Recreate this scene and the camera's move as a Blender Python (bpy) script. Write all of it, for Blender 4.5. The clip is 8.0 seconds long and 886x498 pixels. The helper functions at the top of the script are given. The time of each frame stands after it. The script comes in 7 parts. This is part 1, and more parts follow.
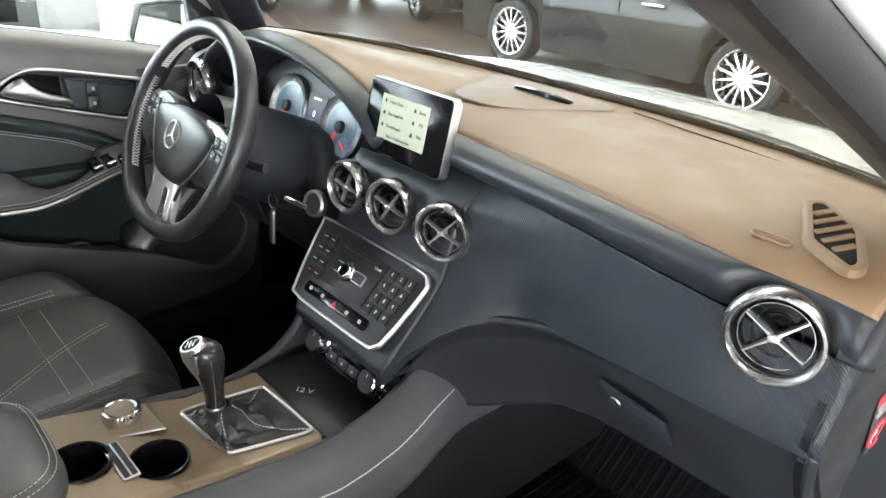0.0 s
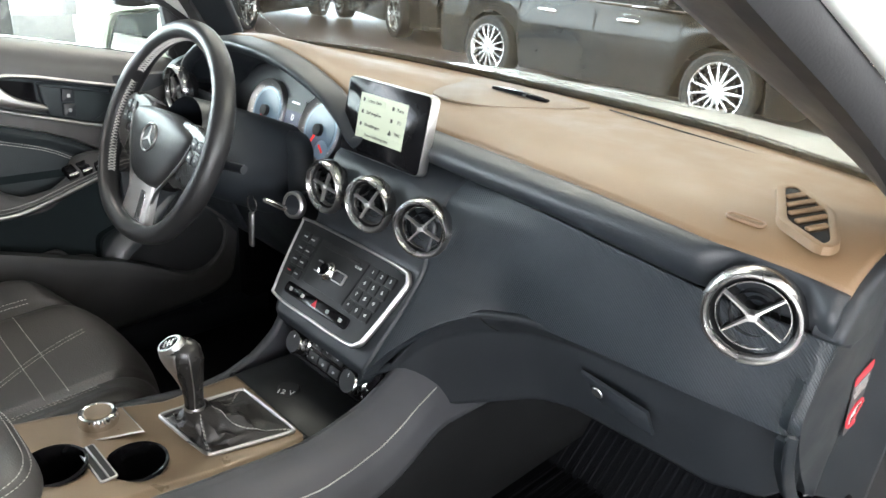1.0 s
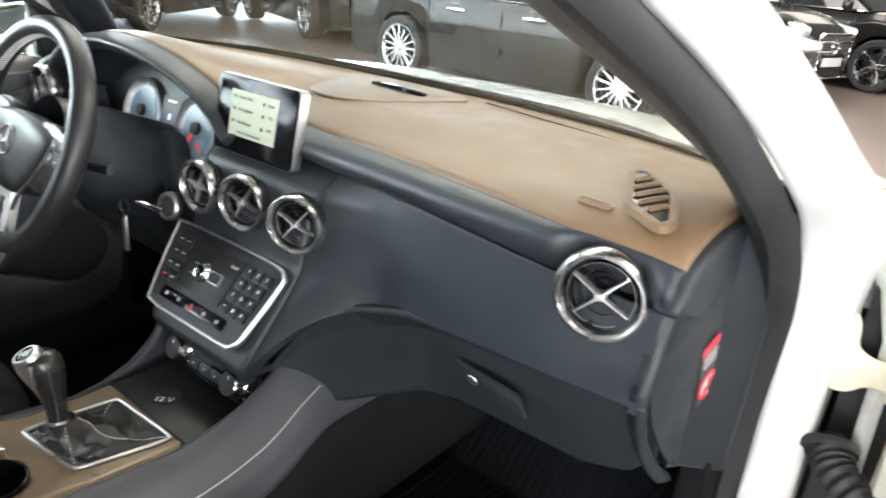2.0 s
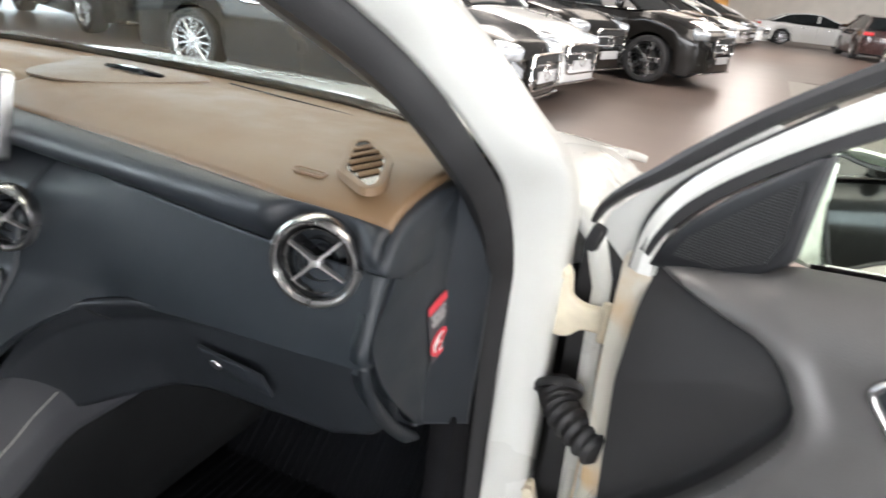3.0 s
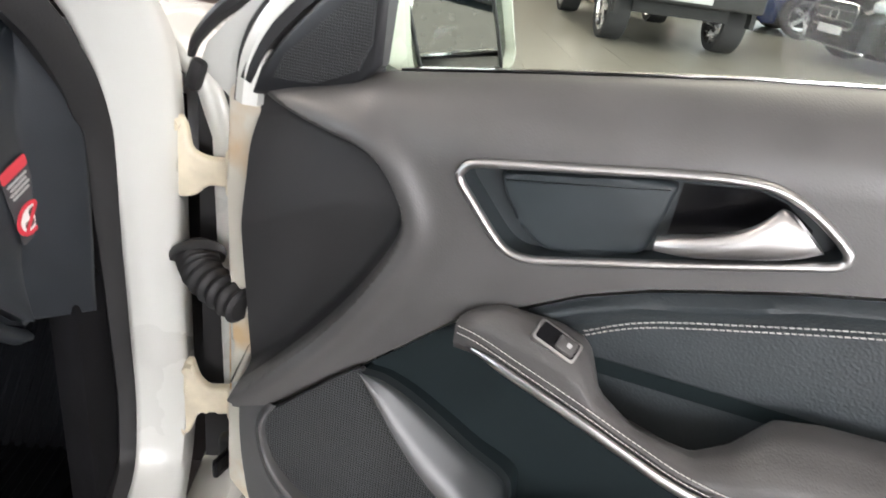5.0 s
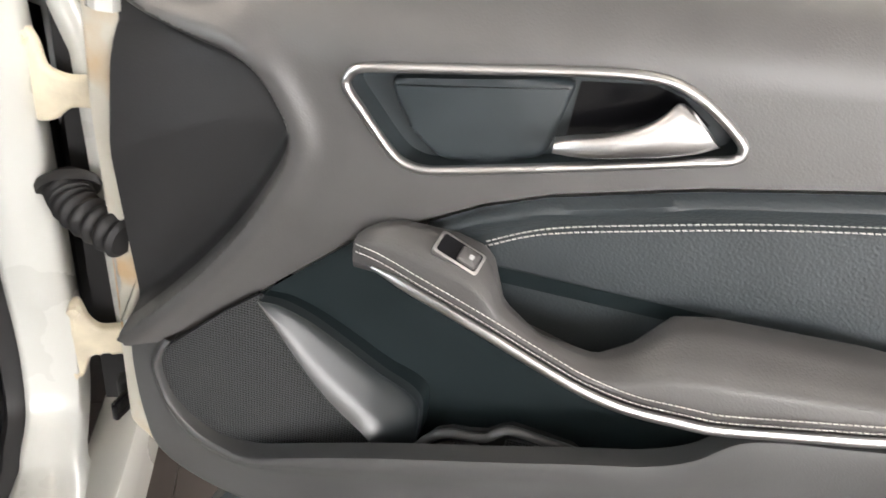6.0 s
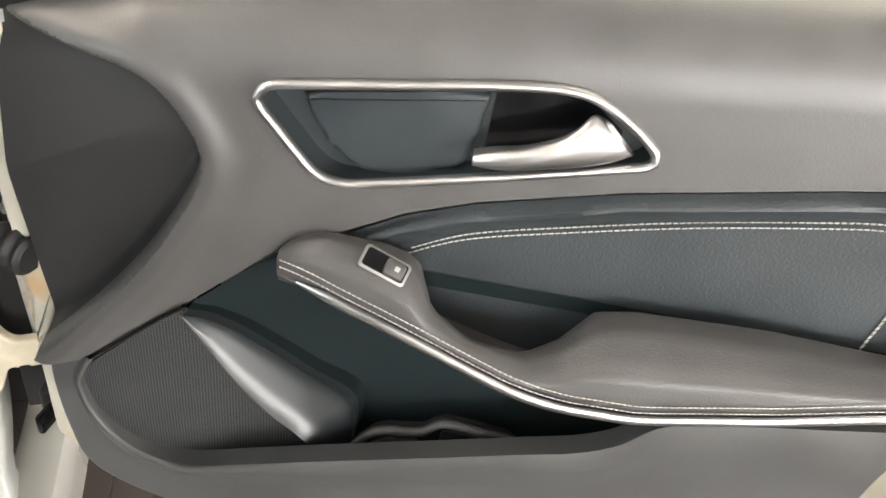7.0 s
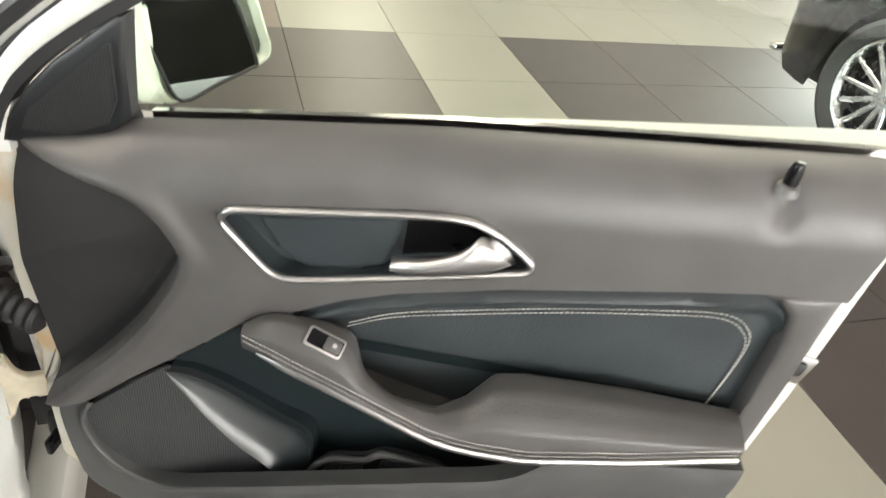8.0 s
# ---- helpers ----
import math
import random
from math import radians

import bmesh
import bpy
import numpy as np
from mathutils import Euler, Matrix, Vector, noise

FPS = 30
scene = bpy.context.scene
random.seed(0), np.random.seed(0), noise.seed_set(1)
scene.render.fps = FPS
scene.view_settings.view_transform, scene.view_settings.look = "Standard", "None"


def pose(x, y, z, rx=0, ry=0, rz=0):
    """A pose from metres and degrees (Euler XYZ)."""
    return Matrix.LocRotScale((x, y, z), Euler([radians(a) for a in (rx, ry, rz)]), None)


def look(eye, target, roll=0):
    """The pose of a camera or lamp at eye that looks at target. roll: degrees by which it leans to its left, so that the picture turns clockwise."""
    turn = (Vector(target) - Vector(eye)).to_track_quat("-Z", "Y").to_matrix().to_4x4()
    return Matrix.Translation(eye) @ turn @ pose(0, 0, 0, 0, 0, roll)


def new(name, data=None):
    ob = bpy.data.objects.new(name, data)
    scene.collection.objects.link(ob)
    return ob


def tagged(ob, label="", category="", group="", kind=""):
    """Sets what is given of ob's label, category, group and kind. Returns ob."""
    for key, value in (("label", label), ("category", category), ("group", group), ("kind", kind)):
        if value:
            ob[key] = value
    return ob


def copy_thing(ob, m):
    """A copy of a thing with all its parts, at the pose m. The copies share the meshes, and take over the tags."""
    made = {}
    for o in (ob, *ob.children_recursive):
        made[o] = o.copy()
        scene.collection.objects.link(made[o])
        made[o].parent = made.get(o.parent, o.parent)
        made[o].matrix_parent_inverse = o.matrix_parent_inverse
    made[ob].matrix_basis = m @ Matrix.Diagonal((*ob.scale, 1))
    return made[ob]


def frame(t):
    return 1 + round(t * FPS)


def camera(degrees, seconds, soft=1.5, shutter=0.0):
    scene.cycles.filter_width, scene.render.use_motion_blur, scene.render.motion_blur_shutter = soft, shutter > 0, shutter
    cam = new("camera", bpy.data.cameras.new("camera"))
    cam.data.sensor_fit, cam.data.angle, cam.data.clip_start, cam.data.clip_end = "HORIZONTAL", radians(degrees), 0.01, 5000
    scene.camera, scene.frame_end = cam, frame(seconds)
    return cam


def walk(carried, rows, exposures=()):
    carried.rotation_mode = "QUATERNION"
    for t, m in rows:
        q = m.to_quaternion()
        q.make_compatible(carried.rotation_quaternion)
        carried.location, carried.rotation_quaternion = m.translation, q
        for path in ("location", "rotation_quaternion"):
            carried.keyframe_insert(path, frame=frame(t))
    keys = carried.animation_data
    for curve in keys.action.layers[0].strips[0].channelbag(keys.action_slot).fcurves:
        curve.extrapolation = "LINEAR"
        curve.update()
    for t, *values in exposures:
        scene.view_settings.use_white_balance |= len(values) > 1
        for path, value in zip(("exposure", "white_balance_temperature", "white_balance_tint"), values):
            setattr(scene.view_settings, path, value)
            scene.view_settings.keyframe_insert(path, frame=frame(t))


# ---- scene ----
cam = camera(64.7, 8.0, shutter=0.4)
PATH = [
    (0, (0.817, -0.657, 1.264), (-0.483, 0.619, 0.439), 5.0),
    (0.5, (0.823, -0.662, 1.245), (-0.477, 0.638, 0.458), 4.9),
    (1, (0.83, -0.663, 1.235), (-0.452, 0.663, 0.461), 4.7),
    (1.2, (0.834, -0.661, 1.229), (-0.431, 0.683, 0.46), 4.8),
    (2.3, (0.915, -0.598, 1.231), (-0.118, 0.942, 0.484), 5.3),
    (2.5, (0.937, -0.587, 1.231), (-0.018, 1.007, 0.491), 5.6),
    (3, (0.99, -0.566, 1.214), (0.281, 1.161, 0.497), 6.4),
    (3.5, (1.024, -0.552, 1.191), (0.56, 1.263, 0.489), 6.9),
    (4, (1.037, -0.536, 1.179), (0.832, 1.32, 0.461), 7.5),
    (4.5, (1.059, -0.534, 1.158), (1.063, 1.31, 0.384), 7.8),
    (5, (1.084, -0.534, 1.133), (1.228, 1.271, 0.282), 8.0),
    (5.2, (1.087, -0.529, 1.13), (1.276, 1.255, 0.246), 8.2),
    (6.3, (1.107, -0.502, 1.113), (1.574, 1.133, 0.06), 9.1),
    (6.5, (1.107, -0.496, 1.117), (1.61, 1.118, 0.049), 9.3),
    (7, (1.11, -0.48, 1.163), (1.697, 1.067, 0.04), 9.7),
    (7.5, (1.097, -0.512, 1.237), (1.725, 0.995, 0.082), 10.2),
    (8, (1.135, -0.551, 1.354), (1.739, 0.944, 0.17), 10.4),
]
EXPOSURES = [(0, 0.40, 6150, 10), (1.2, 0.40, 6150, 10), (2.5, 0.12, 6150, 11), (3.5, -0.36, 6200, 13), (4.5, -0.36, 6200, 14), (5.2, -0.2, 6400, 14), (6.3, 0.03, 6600, 12), (7, 0.06, 6700, 11), (8, -0.22, 6650, 9)]
walk(cam, [(t, look(eye, target, roll)) for t, eye, target, roll in PATH], EXPOSURES)

# ---- world and large lights ----
world = bpy.data.worlds.new("world")
scene.world = world
world.use_nodes = True
wn = world.node_tree.nodes
sky = wn.new("ShaderNodeTexSky")
sky.sky_type, sky.sun_disc = "NISHITA", False
sky.sun_elevation, sky.sun_rotation = radians(40), radians(250)
world.node_tree.links.new(sky.outputs[0], wn["Background"].inputs[0])
wn["Background"].inputs[1].default_value = 0.12


def area_lamp(name, place, size_x, size_y, watts, colour, turn=(0, 0, 0)):
    data = bpy.data.lights.new(name, "AREA")
    data.shape, data.size, data.size_y, data.energy, data.color = "RECTANGLE", size_x, size_y, watts, colour
    ob = new(name, data)
    ob.matrix_world = pose(*place, *turn)
    return ob


WARM, COOL = (1.0, 0.89, 0.77), (0.86, 0.94, 1.0)
# rows of ceiling luminaires along the hall, and the glazed fronts of the showroom
for lx, ly, w in ((-2.5, 3.5, 330), (3.0, 3.5, 260), (-3.0, 12.0, 300), (4.0, 12.0, 300), (0.5, 26.0, 700)):
    area_lamp("ceiling_lamp", (lx, ly, 4.35), 1.4, 7.0, w, WARM)
area_lamp("window_daylight", (-15.6, 14.0, 2.3), 4.0, 30.0, 3200, COOL, (0, -90, 0))
# the second lamp, at x -7.2, is added to brighten the driver's side
area_lamp("window_daylight", (-7.2, -4.0, 2.3), 4.0, 15.0, 1900, COOL, (0, -90, 0))
area_lamp("window_daylight", (2.0, -13.6, 2.3), 24.0, 4.0, 4200, (1.0, 0.97, 0.93), (90, 0, 0))
area_lamp("window_daylight", (17.6, 4.0, 2.3), 4.0, 30.0, 8200, (1.0, 0.98, 0.95), (0, 90, 0))

# ---- materials ----


def material(name, colour, rough=0.5, metal=0.0, grain=0.0, size=0.002, var=0.12, var_size=0.06, spec=0.5, coat=0.0, kind="noise", rough_var=0.08, sheen=0.0):
    """A surface with a slow stain-like variation, a fine grain as bump, and uneven gloss."""
    m = bpy.data.materials.new(name)
    m.use_nodes = True
    nodes, links = m.node_tree.nodes, m.node_tree.links
    b = nodes["Principled BSDF"]
    b.inputs["Metallic"].default_value = metal
    b.inputs["Specular IOR Level"].default_value = spec
    b.inputs["Coat Weight"].default_value = coat
    b.inputs["Coat Roughness"].default_value = 0.04
    b.inputs["Sheen Weight"].default_value = sheen
    co = nodes.new("ShaderNodeTexCoord")
    slow = nodes.new("ShaderNodeTexNoise")
    slow.inputs["Scale"].default_value, slow.inputs["Detail"].default_value = 1 / var_size, 5
    links.new(co.outputs["Object"], slow.inputs["Vector"])
    ramp = nodes.new("ShaderNodeMapRange")
    ramp.inputs["From Min"].default_value, ramp.inputs["From Max"].default_value = 0.3, 0.7
    ramp.inputs["To Min"].default_value, ramp.inputs["To Max"].default_value = 1 - var, 1 + var
    links.new(slow.outputs["Fac"], ramp.inputs["Value"])
    mix = nodes.new("ShaderNodeVectorMath")
    mix.operation = "SCALE"
    mix.inputs[0].default_value = colour[:3]
    links.new(ramp.outputs[0], mix.inputs["Scale"])
    links.new(mix.outputs[0], b.inputs["Base Color"])
    gloss = nodes.new("ShaderNodeMapRange")
    gloss.inputs["From Min"].default_value, gloss.inputs["From Max"].default_value = 0.3, 0.7
    gloss.inputs["To Min"].default_value, gloss.inputs["To Max"].default_value = max(0.0, rough - rough_var), min(1.0, rough + rough_var)
    links.new(slow.outputs["Fac"], gloss.inputs["Value"])
    links.new(gloss.outputs[0], b.inputs["Roughness"])
    if grain:
        if kind == "leather":
            fine = nodes.new("ShaderNodeTexVoronoi")
            fine.feature = "SMOOTH_F1"
            out = "Distance"
        elif kind == "weave":
            fine = nodes.new("ShaderNodeTexWave")
            fine.wave_type, fine.bands_direction = "BANDS", "DIAGONAL"
            fine.inputs["Distortion"].default_value = 0.0
            out = "Fac"
        else:
            fine = nodes.new("ShaderNodeTexNoise")
            fine.inputs["Detail"].default_value = 3
            out = "Fac"
        fine.inputs["Scale"].default_value = 1 / size if kind != "weave" else 0.314 / size
        links.new(co.outputs["Object"], fine.inputs["Vector"])
        bump = nodes.new("ShaderNodeBump")
        bump.inputs["Strength"].default_value, bump.inputs["Distance"].default_value = grain, size * 0.4
        links.new(fine.outputs[out], bump.inputs["Height"])
        links.new(bump.outputs[0], b.inputs["Normal"])
    return m


def glow(name, colour, strength):
    m = bpy.data.materials.new(name)
    m.use_nodes = True
    b = m.node_tree.nodes["Principled BSDF"]
    b.inputs["Base Color"].default_value = (*colour, 1)
    b.inputs["Emission Color"].default_value = (*colour, 1)
    b.inputs["Emission Strength"].default_value = strength
    b.inputs["Roughness"].default_value = 0.25
    return m


def glass(name, tint, gloss=0.08):
    """A thin pane: clear, with a weak mirror image that grows towards grazing."""
    m = bpy.data.materials.new(name)
    m.use_nodes = True
    nodes, links = m.node_tree.nodes, m.node_tree.links
    nodes.remove(nodes["Principled BSDF"])
    clear, shine, mix = nodes.new("ShaderNodeBsdfTransparent"), nodes.new("ShaderNodeBsdfGlossy"), nodes.new("ShaderNodeMixShader")
    clear.inputs["Color"].default_value = (*tint, 1)
    shine.inputs["Roughness"].default_value = 0.02
    fres = nodes.new("ShaderNodeFresnel")
    fres.inputs["IOR"].default_value = 1.35
    scale = nodes.new("ShaderNodeMath")
    scale.operation = "MULTIPLY"
    scale.inputs[1].default_value = gloss * 8
    links.new(fres.outputs[0], scale.inputs[0])
    links.new(scale.outputs[0], mix.inputs[0])
    links.new(clear.outputs[0], mix.inputs[1])
    links.new(shine.outputs[0], mix.inputs[2])
    links.new(mix.outputs[0], nodes["Material Output"].inputs["Surface"])
    return m


def waxed(name, paint, wax):
    """Painted metal with runs of yellowed cavity wax in patches."""
    m = material(name, paint, 0.35, coat=0.3, var=0.04, var_size=0.1)
    nodes, links = m.node_tree.nodes, m.node_tree.links
    b = nodes["Principled BSDF"]
    co, patch, cut, mix = (nodes.new(k) for k in ("ShaderNodeTexCoord", "ShaderNodeTexNoise", "ShaderNodeMapRange", "ShaderNodeMix"))
    patch.inputs["Scale"].default_value, patch.inputs["Detail"].default_value = 9.0, 4
    cut.inputs["From Min"].default_value, cut.inputs["From Max"].default_value = 0.53, 0.68
    mix.data_type = "RGBA"
    mix.inputs["A"].default_value, mix.inputs["B"].default_value = (*paint, 1), (*wax, 1)
    links.new(co.outputs["Object"], patch.inputs["Vector"])
    links.new(patch.outputs["Fac"], cut.inputs["Value"])
    links.new(cut.outputs[0], mix.inputs["Factor"])
    links.new(mix.outputs["Result"], b.inputs["Base Color"])
    return m


# black pad; the warm light on its top is put into a tan base colour
PAD = material("dash_top_sheen_tan", (0.165, 0.104, 0.055), 0.45, grain=0.25, size=0.0016, var=0.06, kind="leather", spec=0.45)
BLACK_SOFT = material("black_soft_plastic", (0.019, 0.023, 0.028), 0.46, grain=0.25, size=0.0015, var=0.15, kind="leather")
# the soft black plastic again, slightly darkened for the shade below the dash
GLOVE = material("shaded_glovebox_plastic", (0.018, 0.021, 0.025), 0.46, grain=0.2, size=0.0015, var=0.12, kind="leather")
DOOR_SOFT = material("grey_soft_door_plastic", (0.080, 0.077, 0.076), 0.43, spec=0.65, grain=0.22, size=0.0016, var=0.10, kind="leather")
DOOR_DARK = material("dark_hard_door_plastic", (0.029, 0.037, 0.041), 0.42, grain=0.25, size=0.0014, var=0.12)
WEAVE = material("dash_trim_fine_weave", (0.022, 0.028, 0.034), 0.42, grain=0.5, size=0.0022, var=0.08, kind="weave")
# dark console plastic, its warm overhead sheen painted in as bronze
BRONZE = material("console_sheen_plastic", (0.28, 0.205, 0.135), 0.33, metal=0.2, grain=0.08, size=0.001, var=0.08)
GREY_SIDE = material("grey_console_side", (0.070, 0.072, 0.080), 0.4, grain=0.15, size=0.001, var=0.08)
VENT_RING = material("satin_vent_metal", (0.46, 0.455, 0.45), 0.26, metal=1.0, var=0.04, rough_var=0.05)
VANE = material("bright_vane_metal", (0.70, 0.69, 0.68), 0.38, metal=0.9, var=0.03, rough_var=0.05)
CHROME = material("chrome", (0.82, 0.81, 0.80), 0.12, metal=1.0, var=0.03, rough_var=0.04)
SATIN = material("satin_silver", (0.50, 0.495, 0.49), 0.36, metal=1.0, var=0.04, rough_var=0.05)
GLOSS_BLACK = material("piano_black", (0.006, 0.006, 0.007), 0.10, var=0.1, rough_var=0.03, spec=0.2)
RUBBER = material("black_rubber", (0.016, 0.016, 0.017), 0.6, grain=0.2, size=0.003, var=0.2)
WHITE_PAINT = material("white_car_paint", (0.62, 0.63, 0.60), 0.3, coat=0.6, var=0.02, var_size=0.3)
DOOR_EDGE = waxed("cream_door_edge_with_wax", (0.62, 0.60, 0.52), (0.58, 0.42, 0.24))
PRIMER = material("cream_sealed_metal", (0.68, 0.62, 0.48), 0.4, var=0.12, var_size=0.03, grain=0.2, size=0.01)
RUSTY = material("yellowed_wax_on_metal", (0.58, 0.40, 0.22), 0.4, var=0.3, var_size=0.02)
KNOB_LEATHER = material("smooth_black_knob_leather", (0.022, 0.021, 0.020), 0.27, grain=0.12, size=0.0022, var=0.12, kind="leather")
LEATHER = material("black_leather", (0.034, 0.032, 0.030), 0.40, grain=0.45, size=0.0022, var=0.15, kind="leather")
LEATHER_SHIRRED = material("black_leather_insert", (0.032, 0.039, 0.043), 0.42, grain=0.4, size=0.0024, var=0.12, kind="leather")
ARM_LEATHER = material("grey_black_armrest_leather", (0.078, 0.075, 0.074), 0.42, grain=0.35, size=0.0018, var=0.10, kind="leather")
THREAD = material("pale_grey_thread", (0.50, 0.49, 0.46), 0.7, var=0.1)
SAIL_BLACK = material("black_mirror_corner_plastic", (0.009, 0.010, 0.012), 0.5, grain=0.25, size=0.0015, var=0.15, kind="leather")
WHEEL_LEATHER = material("black_wheel_leather", (0.019, 0.019, 0.020), 0.36, grain=0.4, size=0.0020, var=0.15, kind="leather")
FOOT_CARPET = material("dark_grey_foot_carpet", (0.014, 0.015, 0.016), 0.95, grain=0.8, size=0.002, var=0.2, spec=0.15)
CARPET = material("black_carpet", (0.007, 0.007, 0.008), 0.95, grain=1.0, size=0.002, var=0.25, spec=0.1)
MATTING = material("ribbed_black_mat", (0.005, 0.006, 0.008), 0.8, grain=0.6, size=0.004, var=0.2, spec=0.15)
# lightened as an unseen reflector that fills the cabin with bounced light
HEADLINER = material("light_fill_headliner", (0.36, 0.355, 0.34), 0.95, grain=0.5, size=0.002)
WINDSCREEN = glass("windscreen_glass", (0.80, 0.83, 0.81), 0.028)
SIDE_GLASS = glass("door_glass", (0.86, 0.93, 0.86), 0.05)
MIRROR = material("mirror_glass", (0.72, 0.76, 0.74), 0.02, metal=1.0, var=0.0, rough_var=0.0)
PANEL_BLACK = material("black_key_plastic", (0.008, 0.009, 0.010), 0.46, grain=0.1, size=0.001)
# door panel plastic with the recess's shade put into its colour
SHADED_RECESS = material("shaded_recess_plastic", (0.021, 0.021, 0.022), 0.55, grain=0.25, size=0.0016, var=0.10, kind="leather")
# pocket walls: hard door plastic with the armrest's shade in its colour
DOOR_POCKET = material("shaded_pocket_plastic", (0.010, 0.016, 0.018), 0.5, spec=0.25, grain=0.2, size=0.0014, var=0.12)
DOOR_WEDGE = material("satin_dark_wedge_plastic", (0.017, 0.021, 0.023), 0.30, spec=0.7, var=0.03, rough_var=0.01)
DOOR_LOW = material("grey_lower_door_plastic", (0.078, 0.078, 0.078), 0.42, grain=0.25, size=0.0016, var=0.10, kind="leather")
SCREEN = glow("lit_display", (0.50, 0.54, 0.41), 0.21)
SCREEN_BAR = glow("display_bar", (0.44, 0.48, 0.36), 0.28)
SCREEN_INK = material("display_ink", (0.06, 0.06, 0.05), 0.6, var=0.0)
DIAL_BLUE = glow("dial_ring_backlight", (0.26, 0.36, 0.46), 0.20)
DIAL_DIM = glow("dial_centre_glow", (0.12, 0.17, 0.22), 0.3)
DIAL_WHITE = glow("dial_marks", (0.85, 0.87, 0.9), 0.6)
NEEDLE = glow("red_needle", (0.85, 0.06, 0.05), 0.6)
RED = material("red_print", (0.62, 0.04, 0.06), 0.5, var=0.08)
WHITE_PRINT = material("white_print", (0.75, 0.75, 0.74), 0.5, var=0.05)
GREY_PRINT = material("grey_print", (0.42, 0.42, 0.42), 0.5, var=0.05)
GREEN_WHITE = material("white_mirror_shell", (0.60, 0.64, 0.56), 0.3, coat=0.6, var=0.02)

# ---- mesh helpers ----


def part(name, bm, mat, parent=None, label="", smooth=True):
    """Links a bmesh as one mesh object under a thing or under a part."""
    bmesh.ops.recalc_face_normals(bm, faces=bm.faces)
    me = bpy.data.meshes.new(name)
    bm.to_mesh(me)
    bm.free()
    me.materials.append(mat)
    if smooth:
        me.polygons.foreach_set("use_smooth", [True] * len(me.polygons))
        me.set_sharp_from_angle(angle=radians(38))
    ob = new(name, me)
    if parent:
        ob.parent = parent
    if label:
        ob["label"] = label
    return ob


def thing(name, label, category, m=None, group="", kind=""):
    ob = new(name)
    if m is not None:
        ob.matrix_world = m
    return tagged(ob, label, category, group, kind)


def thicken(ob, by, out=(0, 0, 1)):
    """Gives a sheet its thickness, away from the side that is seen."""
    me = ob.data
    if sum((f.normal * f.area for f in me.polygons), Vector()).dot(Vector(out)) < 0:
        me.flip_normals()
    mod = ob.modifiers.new("thickness", "SOLIDIFY")
    mod.thickness, mod.offset = by, -1.0
    return ob


def interp(x, table):
    """A value read off a table of (x, value) rows, by smooth steps."""
    xs = [r[0] for r in table]
    if x <= xs[0]:
        return table[0][1]
    for (a, va), (b, vb) in zip(table, table[1:]):
        if x <= b:
            return va + (vb - va) * (x - a) / (b - a)
    return table[-1][1]


def spline(points, per=8, closed=False):
    """A Catmull-Rom line through points."""
    pts = [Vector(p) for p in points]
    n = len(pts)
    out = []
    for i in range(n if closed else n - 1):
        p0 = pts[(i - 1) % n] if closed or i else pts[0]
        p1, p2 = pts[i], pts[(i + 1) % n]
        p3 = pts[(i + 2) % n] if closed or i + 2 < n else pts[-1]
        for k in range(per):
            t = k / per
            out.append(0.5 * (2 * p1 + (p2 - p0) * t + (2 * p0 - 5 * p1 + 4 * p2 - p3) * t * t + (3 * p1 - p0 - 3 * p2 + p3) * t**3))
    if not closed:
        out.append(pts[-1])
    return out


def line_at(points, s):
    """The point a share s of the way through a list of points."""
    x = s * (len(points) - 1)
    i = min(len(points) - 2, int(x))
    return Vector(points[i]).lerp(Vector(points[i + 1]), x - i)


def grid(fn, nu, nv, bm=None, wrap_u=False):
    """A surface: fn(s, t) for s, t from 0 to 1."""
    bm = bm or bmesh.new()
    cols = nu if wrap_u else nu + 1
    vs = [[bm.verts.new(fn(i / nu, j / nv)) for j in range(nv + 1)] for i in range(cols)]
    for i in range(nu):
        a, b = vs[i], vs[(i + 1) % cols]
        for j in range(nv):
            bm.faces.new((a[j], b[j], b[j + 1], a[j + 1]))
    return bm


def sweep(path, section, closed=False, up=Vector((0, 0, 1)), bm=None, cap=True, scale=None):
    """A closed section (points across, up) carried along a path."""
    bm = bm or bmesh.new()
    pts = [Vector(p) for p in path]
    n, rings = len(pts), []
    for i, p in enumerate(pts):
        a = pts[i - 1] if i or closed else p
        b = pts[(i + 1) % n] if i + 1 < n or closed else p
        d = (b - a).normalized()
        side = d.cross(up)
        side = side.normalized() if side.length > 1e-5 else Vector((1, 0, 0))
        over = side.cross(d).normalized()
        k = scale(i / max(1, n - 1)) if scale else 1.0
        rings.append([bm.verts.new(p + side * (x * k) + over * (y * k)) for x, y in section])
    m = len(section)
    for i in range(n if closed else n - 1):
        a, b = rings[i], rings[(i + 1) % n]
        for j in range(m):
            bm.faces.new((a[j], a[(j + 1) % m], b[(j + 1) % m], b[j]))
    if cap and not closed:
        bm.faces.new(rings[0][::-1])
        bm.faces.new(rings[-1])
    return bm


def circle(r, n=10, ry=None):
    return [(r * math.cos(2 * math.pi * k / n), (ry or r) * math.sin(2 * math.pi * k / n)) for k in range(n)]


